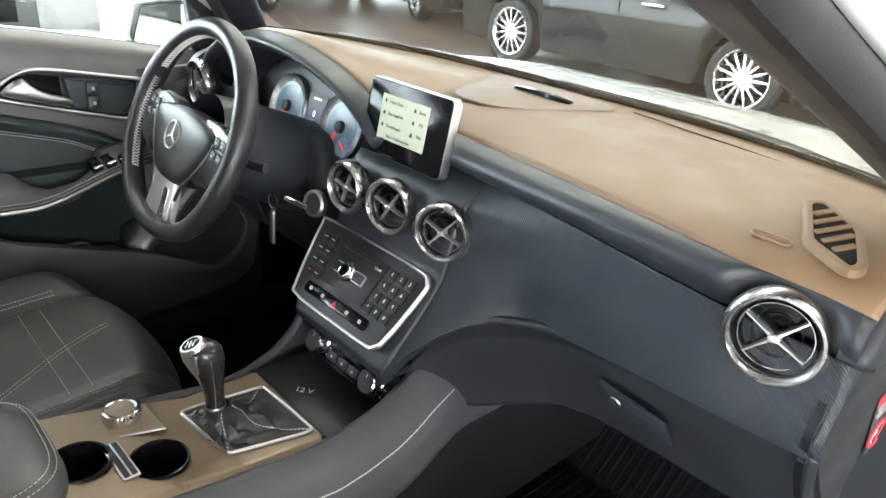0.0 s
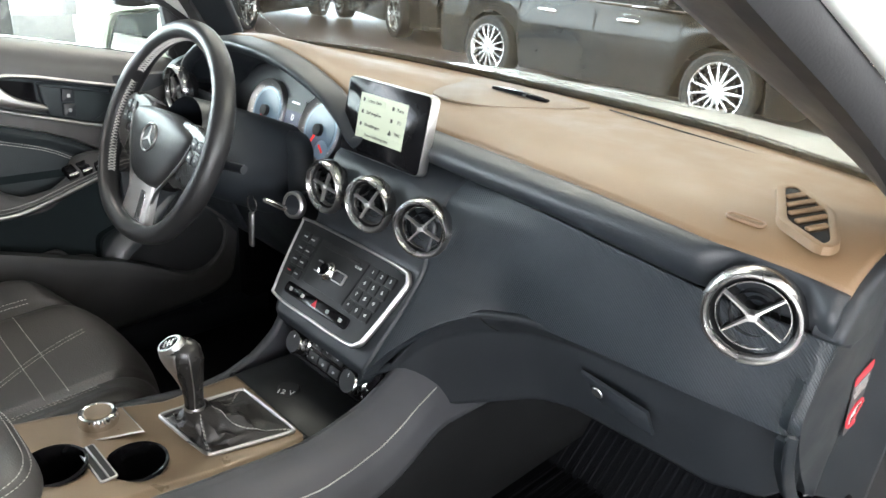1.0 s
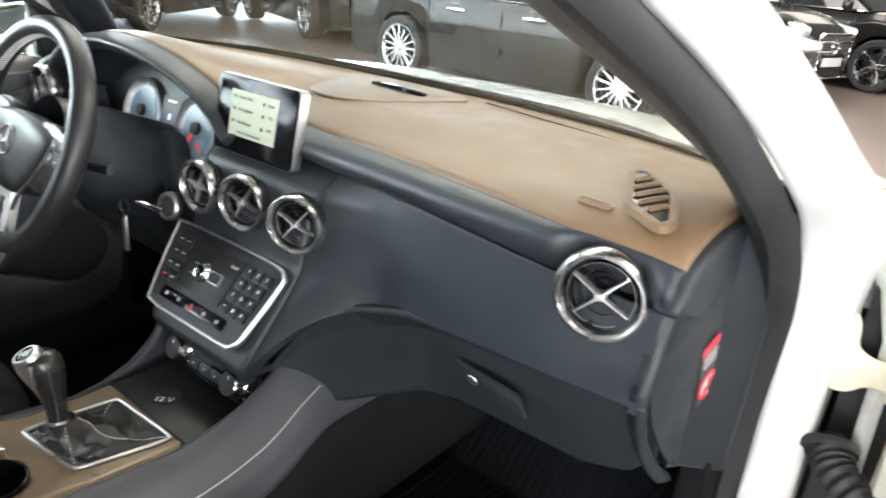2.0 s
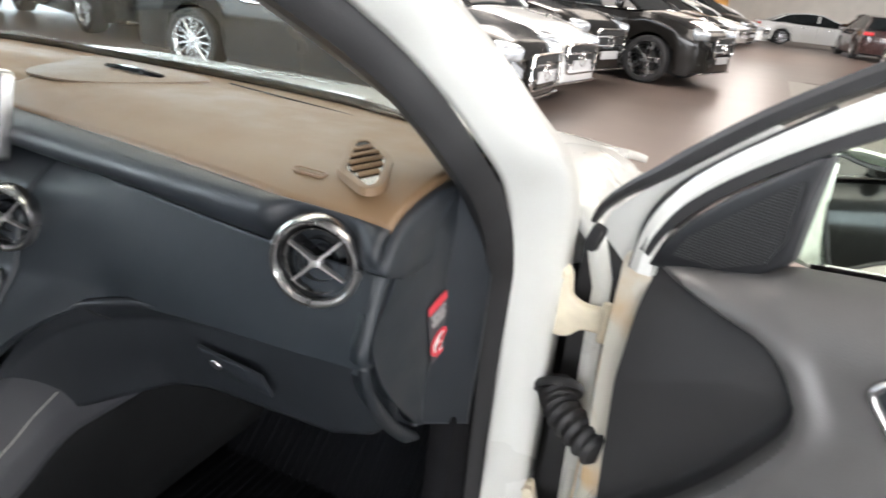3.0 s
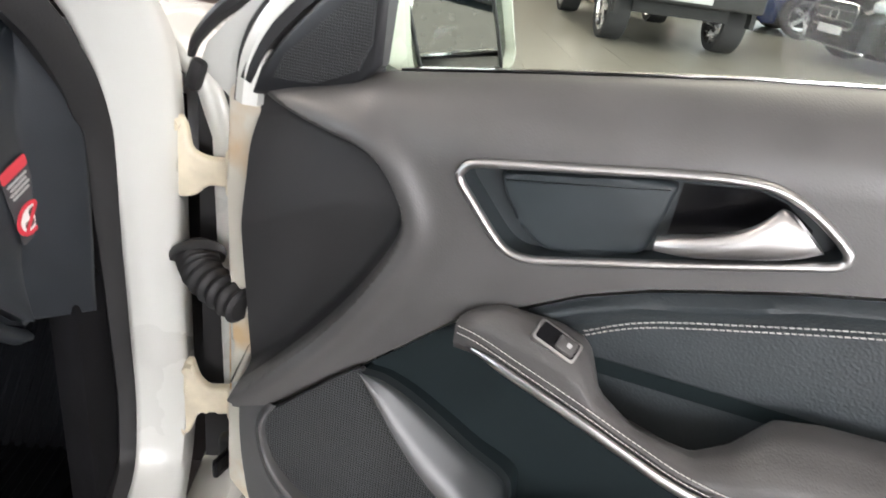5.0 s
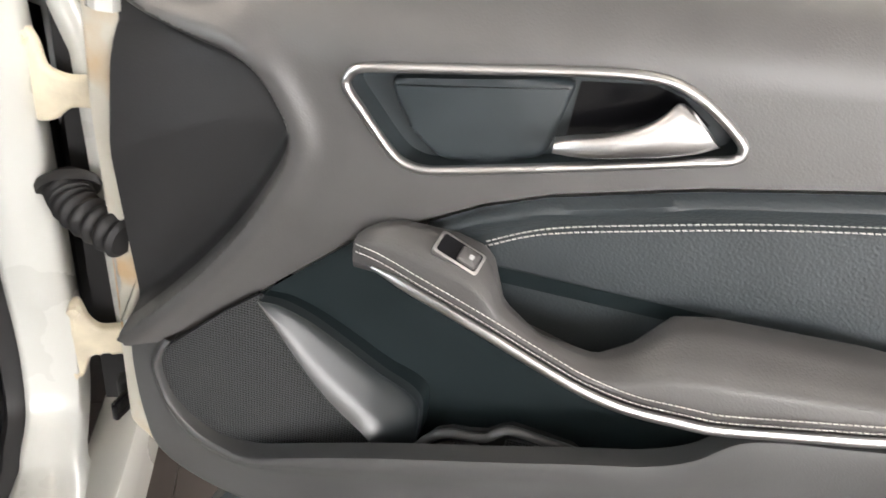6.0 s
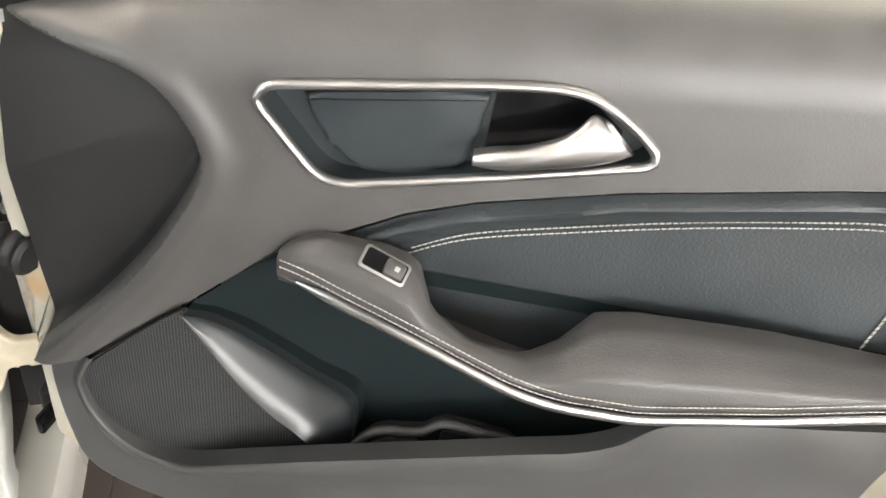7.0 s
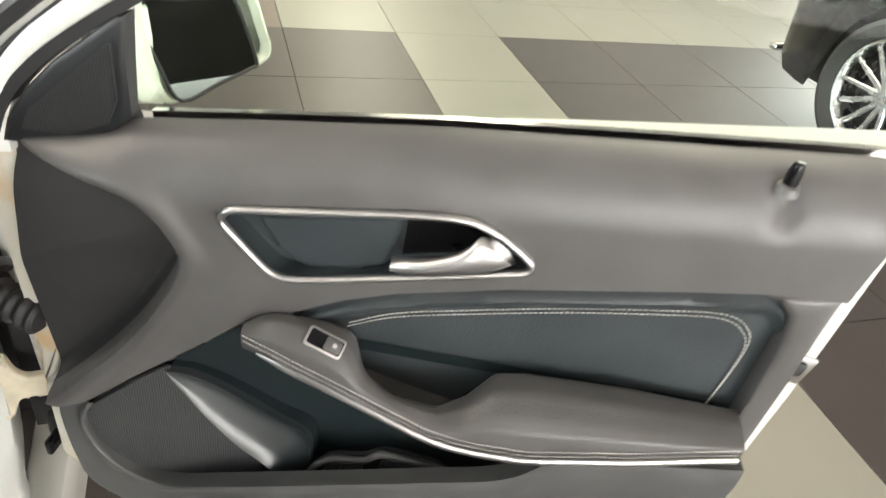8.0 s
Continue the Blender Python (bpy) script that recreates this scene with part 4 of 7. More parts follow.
        part("pin_collar", lathe([(0.006, 0.004), (0.010, 0.002), (0.012, -0.006)], 20, pose(0.782, 0.020, 1.064)), DOOR_SOFT, door)

    # window frame: white inner band with a black outer guide, rising from the mirror corner
    fr = [(-0.074, 0.055, 0.968), (-0.064, 0.055, 0.990), (-0.038, 0.056, 1.018), (0.0, 0.057, 1.048), (0.03, 0.058, 1.074), (0.08, 0.060, 1.115), (0.133, 0.064, 1.153), (0.22, 0.07, 1.208), (0.34, 0.08, 1.272), (0.50, 0.10, 1.335), (0.72, 0.12, 1.375)]
    part("frame_seal", sweep(spline(fr, 6), [(-0.011, -0.014), (-0.010, 0.006), (-0.003, 0.010), (0.007, 0.008), (0.010, -0.010)], up=Vector((0, -1, 0)), scale=lambda s: min(1.0, 0.30 + 2.0 * s)), RUBBER, door, "black frame seal")
    fw = [(0.002, 0.050, 0.935), (0.007, 0.051, 0.975), (0.023, 0.052, 1.012), (0.053, 0.054, 1.050), (0.095, 0.056, 1.087), (0.16, 0.060, 1.136), (0.225, 0.064, 1.178), (0.272, 0.068, 1.207), (0.34, 0.075, 1.244), (0.50, 0.095, 1.307), (0.72, 0.115, 1.347)]
    part("window_frame", sweep(spline(fw, 6), [(-0.014, -0.016), (-0.013, 0.006), (0.0, 0.013), (0.013, 0.006), (0.014, -0.016)], up=Vector((0, -1, 0))), WHITE_PAINT, door, "white painted window frame")
    gusset = [(-0.068, 0.960), (-0.058, 0.985), (-0.034, 1.010), (0.03, 1.066), (0.10, 1.122), (0.10, 1.094), (0.050, 1.058), (0.012, 1.022), (-0.004, 0.985), (-0.006, 0.938), (-0.030, 0.932)]
    part("corner_plate", prism(gusset, 0.014, basis((0, 0.074, 0), (1, 0, 0), (0, 0, 1)), 0.003, 2), WHITE_PAINT, door, "white painted corner plate")
    inner_seal = [(-0.011, 0.048, 0.935), (-0.009, 0.049, 0.960), (-0.006, 0.050, 0.988), (0.007, 0.052, 1.020), (0.034, 0.053, 1.052), (0.080, 0.056, 1.092), (0.145, 0.060, 1.144)]
    part("inner_seal", sweep(spline(inner_seal, 6), circle(0.0034, 8)), RUBBER, door, "thin black inner seal")
    fi = [(0.005, 0.046, 0.96), (0.018, 0.048, 0.99), (0.045, 0.05, 1.025), (0.085, 0.052, 1.062), (0.15, 0.056, 1.110), (0.225, 0.062, 1.158), (0.272, 0.066, 1.188), (0.34, 0.073, 1.226), (0.50, 0.093, 1.288), (0.72, 0.113, 1.328)]
    part("glass_run", sweep(spline(fi, 6), [(-0.007, -0.012), (-0.006, 0.008), (0.006, 0.008), (0.007, -0.012)], up=Vector((0, -1, 0))), RUBBER, door, "black glass run")
    # mirror-corner triangle with a tweeter grille
    sail = [(0.008, 0.946), (0.020, 0.976), (0.044, 1.010), (0.080, 1.047), (0.145, 1.100), (0.158, 1.105), (0.154, 1.060), (0.150, 1.000), (0.128, 0.977), (0.085, 0.960), (0.040, 0.950)]
    part("mirror_corner", prism(sail, 0.022, basis((0, 0.062, 0), (1, 0, 0), (0, 0, 1)), 0.007, 3), SAIL_BLACK, door, "black mirror corner trim")
    part("tweeter_grille", prism([(0.038, 0.970), (0.050, 0.994), (0.134, 1.072), (0.143, 1.078), (0.142, 1.020), (0.130, 0.993), (0.086, 0.972)], 0.004, basis((0, 0.040, 0), (1, 0, 0), (0, 0, 1)), 0.0), FINE_GRILLE, door, "fine black tweeter grille", smooth=False)

    def pane(s, t):
        u = 0.12 + 0.82 * s
        lo, hi = interp(u, SILL), interp(u, [(0.1, 1.07), (0.22, 1.155), (0.34, 1.226), (0.50, 1.288), (0.95, 1.33)])
        return Vector((u, 0.080 + 0.02 * t, lo + (max(hi, lo + 0.01) - lo) * t))

    gl = part("window_pane", grid(pane, 20, 6), SIDE_GLASS, door, "clear door glass")
    gl.visible_shadow = False
    return door


def dots(name, base, hole, pitch, rough):
    """Sheet punched with a regular raster of small round holes."""
    m = material(name, base, rough, var=0.1)
    nodes, links = m.node_tree.nodes, m.node_tree.links
    b = nodes["Principled BSDF"]
    co = nodes.new("ShaderNodeTexCoord")
    vor = nodes.new("ShaderNodeTexVoronoi")
    vor.inputs["Randomness"].default_value, vor.inputs["Scale"].default_value = 0.0, 1 / pitch
    links.new(co.outputs["Object"], vor.inputs["Vector"])
    step = nodes.new("ShaderNodeMapRange")
    step.inputs["From Min"].default_value, step.inputs["From Max"].default_value = 0.34, 0.44
    links.new(vor.outputs["Distance"], step.inputs["Value"])
    mix = nodes.new("ShaderNodeMix")
    mix.data_type = "RGBA"
    mix.inputs["A"].default_value, mix.inputs["B"].default_value = (*hole, 1), (*base, 1)
    links.new(step.outputs[0], mix.inputs["Factor"])
    links.new(mix.outputs["Result"], b.inputs["Base Color"])
    bump = nodes.new("ShaderNodeBump")
    bump.inputs["Strength"].default_value, bump.inputs["Distance"].default_value = 0.8, 0.001
    links.new(step.outputs[0], bump.inputs["Height"])
    links.new(bump.outputs[0], b.inputs["Normal"])
    return m


GRILLE = dots("punched_black_sheet", (0.075, 0.079, 0.083), (0.003, 0.003, 0.003), 0.0033, 0.4)
FINE_GRILLE = dots("fine_black_punched_sheet", (0.032, 0.033, 0.035), (0.003, 0.003, 0.003), 0.0030, 0.45)
pass_door = make_door(DOOR, "passenger_door", "open white car door with grey trim, leather armrest and door pocket")
drv_m = basis((-0.715, 0.19, -0.022), (0, -1, 0), (1, 0, 0)) @ Matrix.Diagonal((1, -1, 1, 1))
make_door(drv_m, "driver_door", "closed white car door with grey trim and window switches", False)


# door mirror, hinges and cable boot
def make_mirror(m, name, label):
    th = thing(name, label, "mirror", m)
    out = [(q.x, q.y) for q in spline([(-0.108, 0.060, 0), (-0.084, 0.067, 0), (-0.02, 0.057, 0), (0.048, 0.044, 0), (0.082, 0.027, 0), (0.104, -0.02, 0), (0.116, -0.052, 0), (0.100, -0.067, 0), (0.02, -0.069, 0), (-0.056, -0.068, 0), (-0.085, -0.054, 0), (-0.100, 0.0, 0)], 4, closed=True)]
    inner = [(-0.098, 0.053), (-0.04, 0.045), (0.031, 0.032), (0.050, 0.021), (0.074, -0.054), (0.061, -0.061), (0.0, -0.062), (-0.060, -0.062), (-0.082, -0.02)]
    inner = [(q.x, q.y) for q in spline([(x, y, 0) for x, y in inner], 4, closed=True)]
    bm = bmesh.new()
    n = len(out)

    def cup(s, t):
        x, y = out[round(s * n) % n]
        k = [0.86, 0.92, 0.975, 1.0, 0.97, 0.88, 0.66, 0.30, 0.02][round(t * 8)]
        d = [0.010, 0.0, 0.002, 0.014, 0.045, 0.075, 0.10, 0.112, 0.116][round(t * 8)]
        return Vector((x * k, y * k, -d))
    part("housing", grid(cup, n, 8, wrap_u=True), GREEN_WHITE, th, "white mirror shell")
    part("mirror_glass", prism(inner, 0.003, pose(0, 0, -0.006, -7, 0, 0)), MIRROR, th, "mirror glass", smooth=False)
    part("inner_rim", sweep([pose(0, 0, -0.003, -7, 0, 0) @ Vector((x, y, 0.0)) for x, y in inner], circle(0.0025, 6), closed=True), RUBBER, th)
    part("foot", prism([(-0.075, -0.066), (-0.112, -0.050), (-0.128, -0.025), (-0.112, 0.055), (-0.085, 0.05)], 0.05, pose(0, 0, -0.052), 0.01), GREEN_WHITE, th, "white mirror foot")
    part("foot_base", prism([(-0.098, -0.078), (-0.150, -0.070), (-0.145, -0.028), (-0.112, -0.030)], 0.04, pose(0, 0, -0.05), 0.006), BLACK_SOFT, th, "black mirror base")
    return th


MIRROR_R = basis((1.138, 0.264, 1.040), (0.657, 0.754, 0), (0, 0.0, 1))
make_mirror(MIRROR_R, "door_mirror", "white door mirror with reflecting glass on the open door")
make_mirror(basis((-0.98, 0.045, 1.005), (0.93, 0.36, 0), (0, 0, 1)) @ Matrix.Diagonal((-1, 1, 1, 1)), "door_mirror", "white door mirror reflecting a white van")


def make_hinge(z, outline, bolts):
    """A forged leaf on the pillar that necks down into the arm towards the door."""
    at = Matrix.Translation((0.862, 0.30, z))
    hinge = part("door_hinge", prism(soft_corners(outline, 0.008), 0.014, at @ basis((0, -0.010, 0), (1, 0, 0), (0, 0, 1)), 0.005, 3), PRIMER, car, "cream painted steel hinge")
    part("door_leaf", box(0.040, 0.020, 0.036, at @ pose(0.042, -0.014, -0.002, 0, 0, -20), 0.006, 3), PRIMER, hinge)
    part("hinge_pin", lathe([(0, 0.030), (0.006, 0.028), (0.007, 0.024), (0.007, -0.024), (0.006, -0.028), (0, -0.030)], 14, at @ pose(0.018, -0.020, -0.002)), PRIMER, hinge)
    for x, dz in bolts:
        part("bolt", lathe([(0, 0.009), (0.008, 0.008), (0.0095, 0)], 6, at @ pose(x, -0.024, dz, 90, 0, 0)), PRIMER, hinge, smooth=False)


make_hinge(0.822, [(-0.060, 0.066), (-0.044, 0.070), (-0.034, 0.052), (-0.030, 0.022), (-0.012, 0.014), (0.040, 0.016), (0.040, -0.020), (-0.010, -0.020), (-0.026, -0.036), (-0.046, -0.040), (-0.060, -0.020)], ((-0.048, 0.055),))
make_hinge(0.475, [(-0.050, 0.060), (-0.036, 0.066), (-0.028, 0.034), (-0.016, 0.020), (0.044, 0.026), (0.046, -0.020), (-0.010, -0.022), (-0.030, -0.026), (-0.044, -0.066), (-0.062, -0.070), (-0.058, -0.020)], ((-0.040, 0.052), (-0.054, -0.056)))
boot = thing("cable_boot", "black corrugated rubber cable boot between pillar and door", "cable boot", pose(0, 0, 0))
bpath = spline([(0.836, 0.276, 0.706), (0.846, 0.256, 0.703), (0.858, 0.238, 0.697), (0.886, 0.216, 0.690), (0.915, 0.196, 0.684)], 24)
part("bellows", sweep(bpath, circle(0.027, 18), scale=lambda s: (1 - 0.10 * s) * (0.89 + 0.11 * math.cos(s * 2 * math.pi * 9.5))), RUBBER, boot)
part("collar", lathe([(0.0, 0.006), (0.034, 0.006), (0.036, 0.0), (0.034, -0.006), (0, -0.006)], 20, basis((0.838, 0.276, 0.706), (0.2, -0.6, 0.77), (0.9, 0.3, 0.0))), RUBBER, boot)
arm_strap = thing("door_check", "black door check strap by the lower hinge", "door check", pose(0, 0, 0))
part("strap", box(0.010, 0.10, 0.030, pose(0.895, 0.25, 0.415, 0, 0, -25), 0.004), GLOSS_BLACK, arm_strap)
part("bracket", box(0.024, 0.024, 0.050, pose(0.878, 0.262, 0.405), 0.008, 3), RUBBER, arm_strap)

waxed = part("waxed_edge", box(0.003, 0.060, 0.40, DOOR @ pose(-0.0352, 0.098, 0.63), 0.001), RUSTY, pass_door, "yellowed cavity wax on the door edge")
waxed.matrix_parent_inverse = pass_door.matrix_world.inverted()
plug = part("rubber_plug", box(0.018, 0.016, 0.036, DOOR @ pose(-0.068, 0.056, 0.950, 0, 20, 0), 0.006), RUBBER, pass_door, "black rubber plug")
plug.matrix_parent_inverse = pass_door.matrix_world.inverted()

# ---- dashboard ----
dash = thing("dashboard", "dashboard with warm sheen coloured tan on its top and black lower trim", "dashboard")
CX = 0.021


ARCH = [(-0.70, 0.93), (-0.66, 0.955), (-0.61, 1.008), (-0.56, 1.038), (-0.50, 1.054), (-0.42, 1.062), (-0.336, 1.060), (-0.28, 1.054), (-0.225, 1.044), (-0.17, 1.029), (-0.124, 1.012), (-0.08, 0.985), (-0.043, 0.950)]


def hood(x):
    """1 where the instrument hood stands, 0 over the plain top."""
    e = min(1.0, max(0.0, (0.005 - x) / 0.06))
    return e * e * (3 - 2 * e)


def edge_y(x):
    """Where the top turns down to the front."""
    plain = interp(abs(x), [(0, 0.085), (0.13, 0.070), (0.26, 0.055), (0.40, 0.037), (0.56, 0.012), (0.62, 0.010), (0.70, 0.012)])
    return plain + (0.052 - plain) * hood(x)


def top_z(x, y):
    z = 1.012 + 0.006 * math.sin(math.pi * min(1, max(0, y / 0.42))) - 0.017 * max(0.0, min(1.0, 1 - (y - edge_y(x)) / 0.11)) ** 1.5
    front = min(1, max(0, (base_y(x) - 0.06 - y) / (base_y(x) - 0.06 - 0.02)))
    h = hood(x)
    return z + (interp(x, ARCH) + 0.014 - z) * h * (3 * front**2 - 2 * front**3) - 0.006 * max(0, (x - 0.6) / 0.09) ** 2


SEAM_Z = [(0, 0.948), (0.35, 0.946), (0.5, 0.938), (0.6, 0.935), (0.70, 0.936)]


def seam_y(x):
    return interp(abs(x), [(0, 0.05), (0.19, 0.03), (0.40, 0.012), (0.57, 0.0), (0.63, -0.002), (0.70, -0.008)])


def top(s, t):
    x = -0.695 + 1.39 * s
    y0, y1 = base_y(x) - 0.002, edge_y(x)
    y = y0 + (y1 - y0) * t
    return Vector((x, y, top_z(x, y) - 0.010 * max(0, (t - 0.86) / 0.14) ** 2))


# tan here is painted sheen; the pad front below keeps the plain black
thicken(part("top_pad", grid(top, 180, 40), PAD, dash, "grained dash top, coloured tan as warm sheen"), 0.012, (0, 0, 1))


def brow(s, t):
    """The rounded front of the pad, down to the seam; over the dials it rolls back under the hood."""
    x = -0.695 + 1.39 * s
    y1 = edge_y(x)
    z1 = top_z(x, y1) - 0.010
    h = hood(x)
    dent = math.exp(-(((x - 0.620) / 0.052) ** 6)) + math.exp(-(((x + 0.620) / 0.052) ** 6))
    ys = (seam_y(x) + 0.006 + 0.012 * dent) * (1 - h) + 0.026 * h
    zs = interp(abs(x), SEAM_Z) * (1 - h) + (z1 - 0.030) * h
    a = Vector((x, y1, z1))
    b = Vector((x, (y1 - 0.024 + 0.020 * dent) * (1 - h) + (y1 - 0.046) * h, z1 - 0.001 * (1 - h)))
    c = Vector((x, (min(y1, ys) - 0.022 + 0.026 * dent) * (1 - h) - 0.012 * h, (z1 * 0.5 + zs * 0.5 - 0.004) * (1 - h) + ((z1 + zs) / 2 + 0.004) * h))
    d = Vector((x, ys, zs))
    u = 1 - t
    return a * u**3 + b * 3 * u * u * t + c * 3 * u * t * t + d * t**3


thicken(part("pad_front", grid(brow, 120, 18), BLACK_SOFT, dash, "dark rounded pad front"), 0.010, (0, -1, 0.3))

# front trim under the seam on the passenger side; it flows into the centre panel
STACK = [(0.085, 0.955), (0.050, 0.936), (0.016, 0.914), (0.000, 0.885), (-0.012, 0.845), (-0.020, 0.806), (-0.055, 0.760), (-0.096, 0.700), (-0.112, 0.670), (-0.108, 0.655), (-0.080, 0.648), (-0.055, 0.645)]
LOWEDGE = [(0.12, 0.612), (0.140, 0.636), (0.160, 0.672), (0.178, 0.703), (0.205, 0.736), (0.232, 0.757), (0.265, 0.773), (0.30, 0.782), (0.34, 0.791), (0.43, 0.803), (0.54, 0.814), (0.61, 0.820), (0.69, 0.829)]


def centre_y(z):
    return interp(-z, [(-r[1], r[0]) for r in STACK[:9]])


def face(s, t):
    x = 0.140 + (0.690 - 0.140) * s
    zs = interp(x, SEAM_Z) - 0.004
    zl = interp(x, LOWEDGE)
    q = min(1, t / 0.9)
    z = zs + (zl - zs) * q
    far = seam_y(x) + 0.010 - 0.014 * math.sin(math.pi * q * 0.8) * (1 - 0.4 * s) - 0.012 * q * s
    e = min(1, max(0, (x - 0.15) / 0.20))
    e = e * e * (3 - 2 * e)
    y = (centre_y(z) + 0.004) * (1 - e) + far * e
    if t > 0.9:
        y += 0.03 * (t - 0.9) / 0.1
        z -= 0.004
    return Vector((x, y, z))


thicken(part("front_trim", grid(face, 90, 40), WEAVE, dash, "black fine-woven passenger trim"), 0.008, (0, -1, 0))

# driver's side trim, right and left of the column
def face_left(s, t):
    x = -0.69 + (0.69 - 0.50) * s
    z = 0.935 - 0.30 * t
    return Vector((x, 0.02 - 0.03 * math.sin(math.pi * t) + 0.05 * t, z))


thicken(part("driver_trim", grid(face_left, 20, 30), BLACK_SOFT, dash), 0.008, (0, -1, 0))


def knee(s, t):
    x = -0.69 + (0.69 - 0.12) * s
    z = 0.84 - 0.26 * t
    return Vector((x, 0.03 + 0.10 * t * t, z))


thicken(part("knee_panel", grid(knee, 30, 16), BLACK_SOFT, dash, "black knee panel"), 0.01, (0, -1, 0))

# glovebox and lower panel
def glove(s, t):
    x = 0.142 + (0.69 - 0.142) * s
    zl = interp(x, LOWEDGE) + 0.004
    base = interp(x, [(0.142, -0.052), (0.17, -0.034), (0.20, -0.018), (0.28, -0.004), (0.35, 0.010), (0.69, 0.010)])
    y = base + (0.026 + 0.045 * t) * min(1, t * 5) * interp(x, [(0.142, 0.15), (0.22, 0.5), (0.32, 1.0)])
    low = interp(x, [(0.142, 0.600), (0.22, 0.590), (0.34, 0.640), (0.40, 0.655), (0.60, 0.660), (0.66, 0.680), (0.69, 0.715)])
    return Vector((x, y, zl + (low - zl) * t))


thicken(part("glovebox", grid(glove, 60, 24), GLOVE, dash, "black glovebox lid"), 0.01, (0, -1, 0))
part("lid_gap", sweep([glove((x - 0.142) / 0.548, t) + Vector((0, -0.0005, 0)) for x, t in ((0.274, 0.02), (0.277, 0.08), (0.281, 0.14), (0.287, 0.20))], circle(0.0013, 6)), RUBBER, dash, "gap beside the glovebox lid")
gm = basis((0.475, 0.047, 0.726), (1, -0.04, -0.06), (0, -0.40, 0.92))
part("glovebox_handle", prism([(-0.055, 0.022), (0.048, 0.022), (0.056, -0.018), (-0.030, -0.018)], 0.005, gm, 0.002), BLACK_SOFT, dash, "flush glovebox handle")
part("lock", lathe([(0, 0.002), (0.008, 0.002), (0.009, 0)], 16, gm @ pose(-0.026, 0.004, 0.007)), SATIN, dash, "silver lock")
part("under_panel", box(0.54, 0.26, 0.012, pose(0.405, 0.29, 0.640, -8, 0, 0)), BLACK_SOFT, dash)

# ends of the dash: a cap bent in two faces, the bands round it and the block under the pad
CAP_FRONT = spline([(0.694, 0.040, 0.930), (0.694, 0.022, 0.897), (0.693, 0.005, 0.879), (0.692, -0.001, 0.860), (0.692, 0.006, 0.833), (0.692, 0.030, 0.791), (0.692, 0.078, 0.734), (0.692, 0.114, 0.698), (0.690, 0.140, 0.672)], 6)
CAP_FOLD = spline([(0.706, 0.160, 0.996), (0.706, 0.157, 0.952), (0.705, 0.153, 0.910), (0.705, 0.149, 0.868), (0.704, 0.138, 0.800), (0.702, 0.126, 0.745), (0.698, 0.142, 0.675)], 8)
CAP_REAR = spline([(0.742, 0.200, 0.995), (0.742, 0.205, 0.932), (0.742, 0.208, 0.829), (0.742, 0.204, 0.751), (0.742, 0.198, 0.700), (0.742, 0.196, 0.660)], 8)
BAND_HIGH = ([(0.684, 0.010, 0.940), (0.684, -0.005, 0.909), (0.684, -0.018, 0.876), (0.684, -0.024, 0.854), (0.684, -0.020, 0.836)], [(0.691, 0.036, 0.928), (0.691, 0.013, 0.897), (0.691, -0.004, 0.876), (0.691, -0.010, 0.858), (0.691, -0.009, 0.842)])
BAND_LOW = ([(0.684, -0.018, 0.833), (0.684, -0.012, 0.812), (0.684, 0.014, 0.762), (0.684, 0.061, 0.707), (0.684, 0.112, 0.660), (0.684, 0.140, 0.646)], [(0.691, -0.006, 0.829), (0.691, 0.001, 0.812), (0.691, 0.022, 0.782), (0.691, 0.068, 0.728), (0.691, 0.112, 0.686), (0.691, 0.140, 0.664)])


def make_dash_end(k):
    def cap(s, t):
        a, b, c = line_at(CAP_FRONT, s), line_at(CAP_FOLD, s), line_at(CAP_REAR, s)
        if t < 0.06:
            p = a + Vector((-0.016, 0.0, 0.0)) * (1 - t / 0.06) ** 2
        elif t < 0.5:
            q = (t - 0.06) / 0.44
            p = a.lerp(b, q) + Vector((0.004 * math.sin(math.pi * q), 0, 0))
        else:
            p = b.lerp(c, (t - 0.5) / 0.5)
        return Vector((k * p.x, p.y, p.z))

    thicken(part("end_cap", grid(cap, 48, 34), BLACK_SOFT, dash, "black dash end cap"), 0.012, (k, 0, 0))
    for (outer, inner), mat, label in ((BAND_HIGH, WEAVE, "rounded end of the woven trim"), (BAND_LOW, BLACK_SOFT, "black crescent trim")):
        o, i = spline(outer, 8), spline(inner, 8)

        def band(s, t):
            p = line_at(o, s).lerp(line_at(i, s), t)
            p.x += 0.010 * math.sin(math.pi * min(1, 0.12 + t)) - (0.012 if t > 0.99 else 0)
            return Vector((k * p.x, p.y, p.z))

        thicken(part("crescent", grid(band, 32, 10), mat, dash, label), 0.012, (k, 0, 0))
    edge = spline([(0.040, 0.986, 0), (0.010, 0.968, 0), (-0.006, 0.938, 0), (0.036, 0.921, 0), (0.070, 0.917, 0), (0.126, 0.926, 0), (0.162, 0.944, 0), (0.185, 0.974, 0), (0.200, 0.998, 0), (0.100, 0.998, 0)], 5, closed=True)
    m = basis((k * 0.678, 0, 0), (0, k, 0), (0, 0, 1))
    part("upper_corner", prism([(k * p.x, p.y) for p in edge], 0.027, m, 0.007, 4), BLACK_SOFT, dash, "black upper dash corner")


make_dash_end(1)
make_dash_end(-1)

# warning sticker on the end cap: red bar, grey lines, crossed ring, kept as plain shapes
sticker = thing("warning_sticker", "red and white warning sticker on the dash end", "sticker", basis((0.7075, 0.136, 0.822), (0.07, 1, 0.26), (0.0, 0.16, 0.95)) @ Matrix.Diagonal((1.3, 1.0, 1.0, 1.0)))
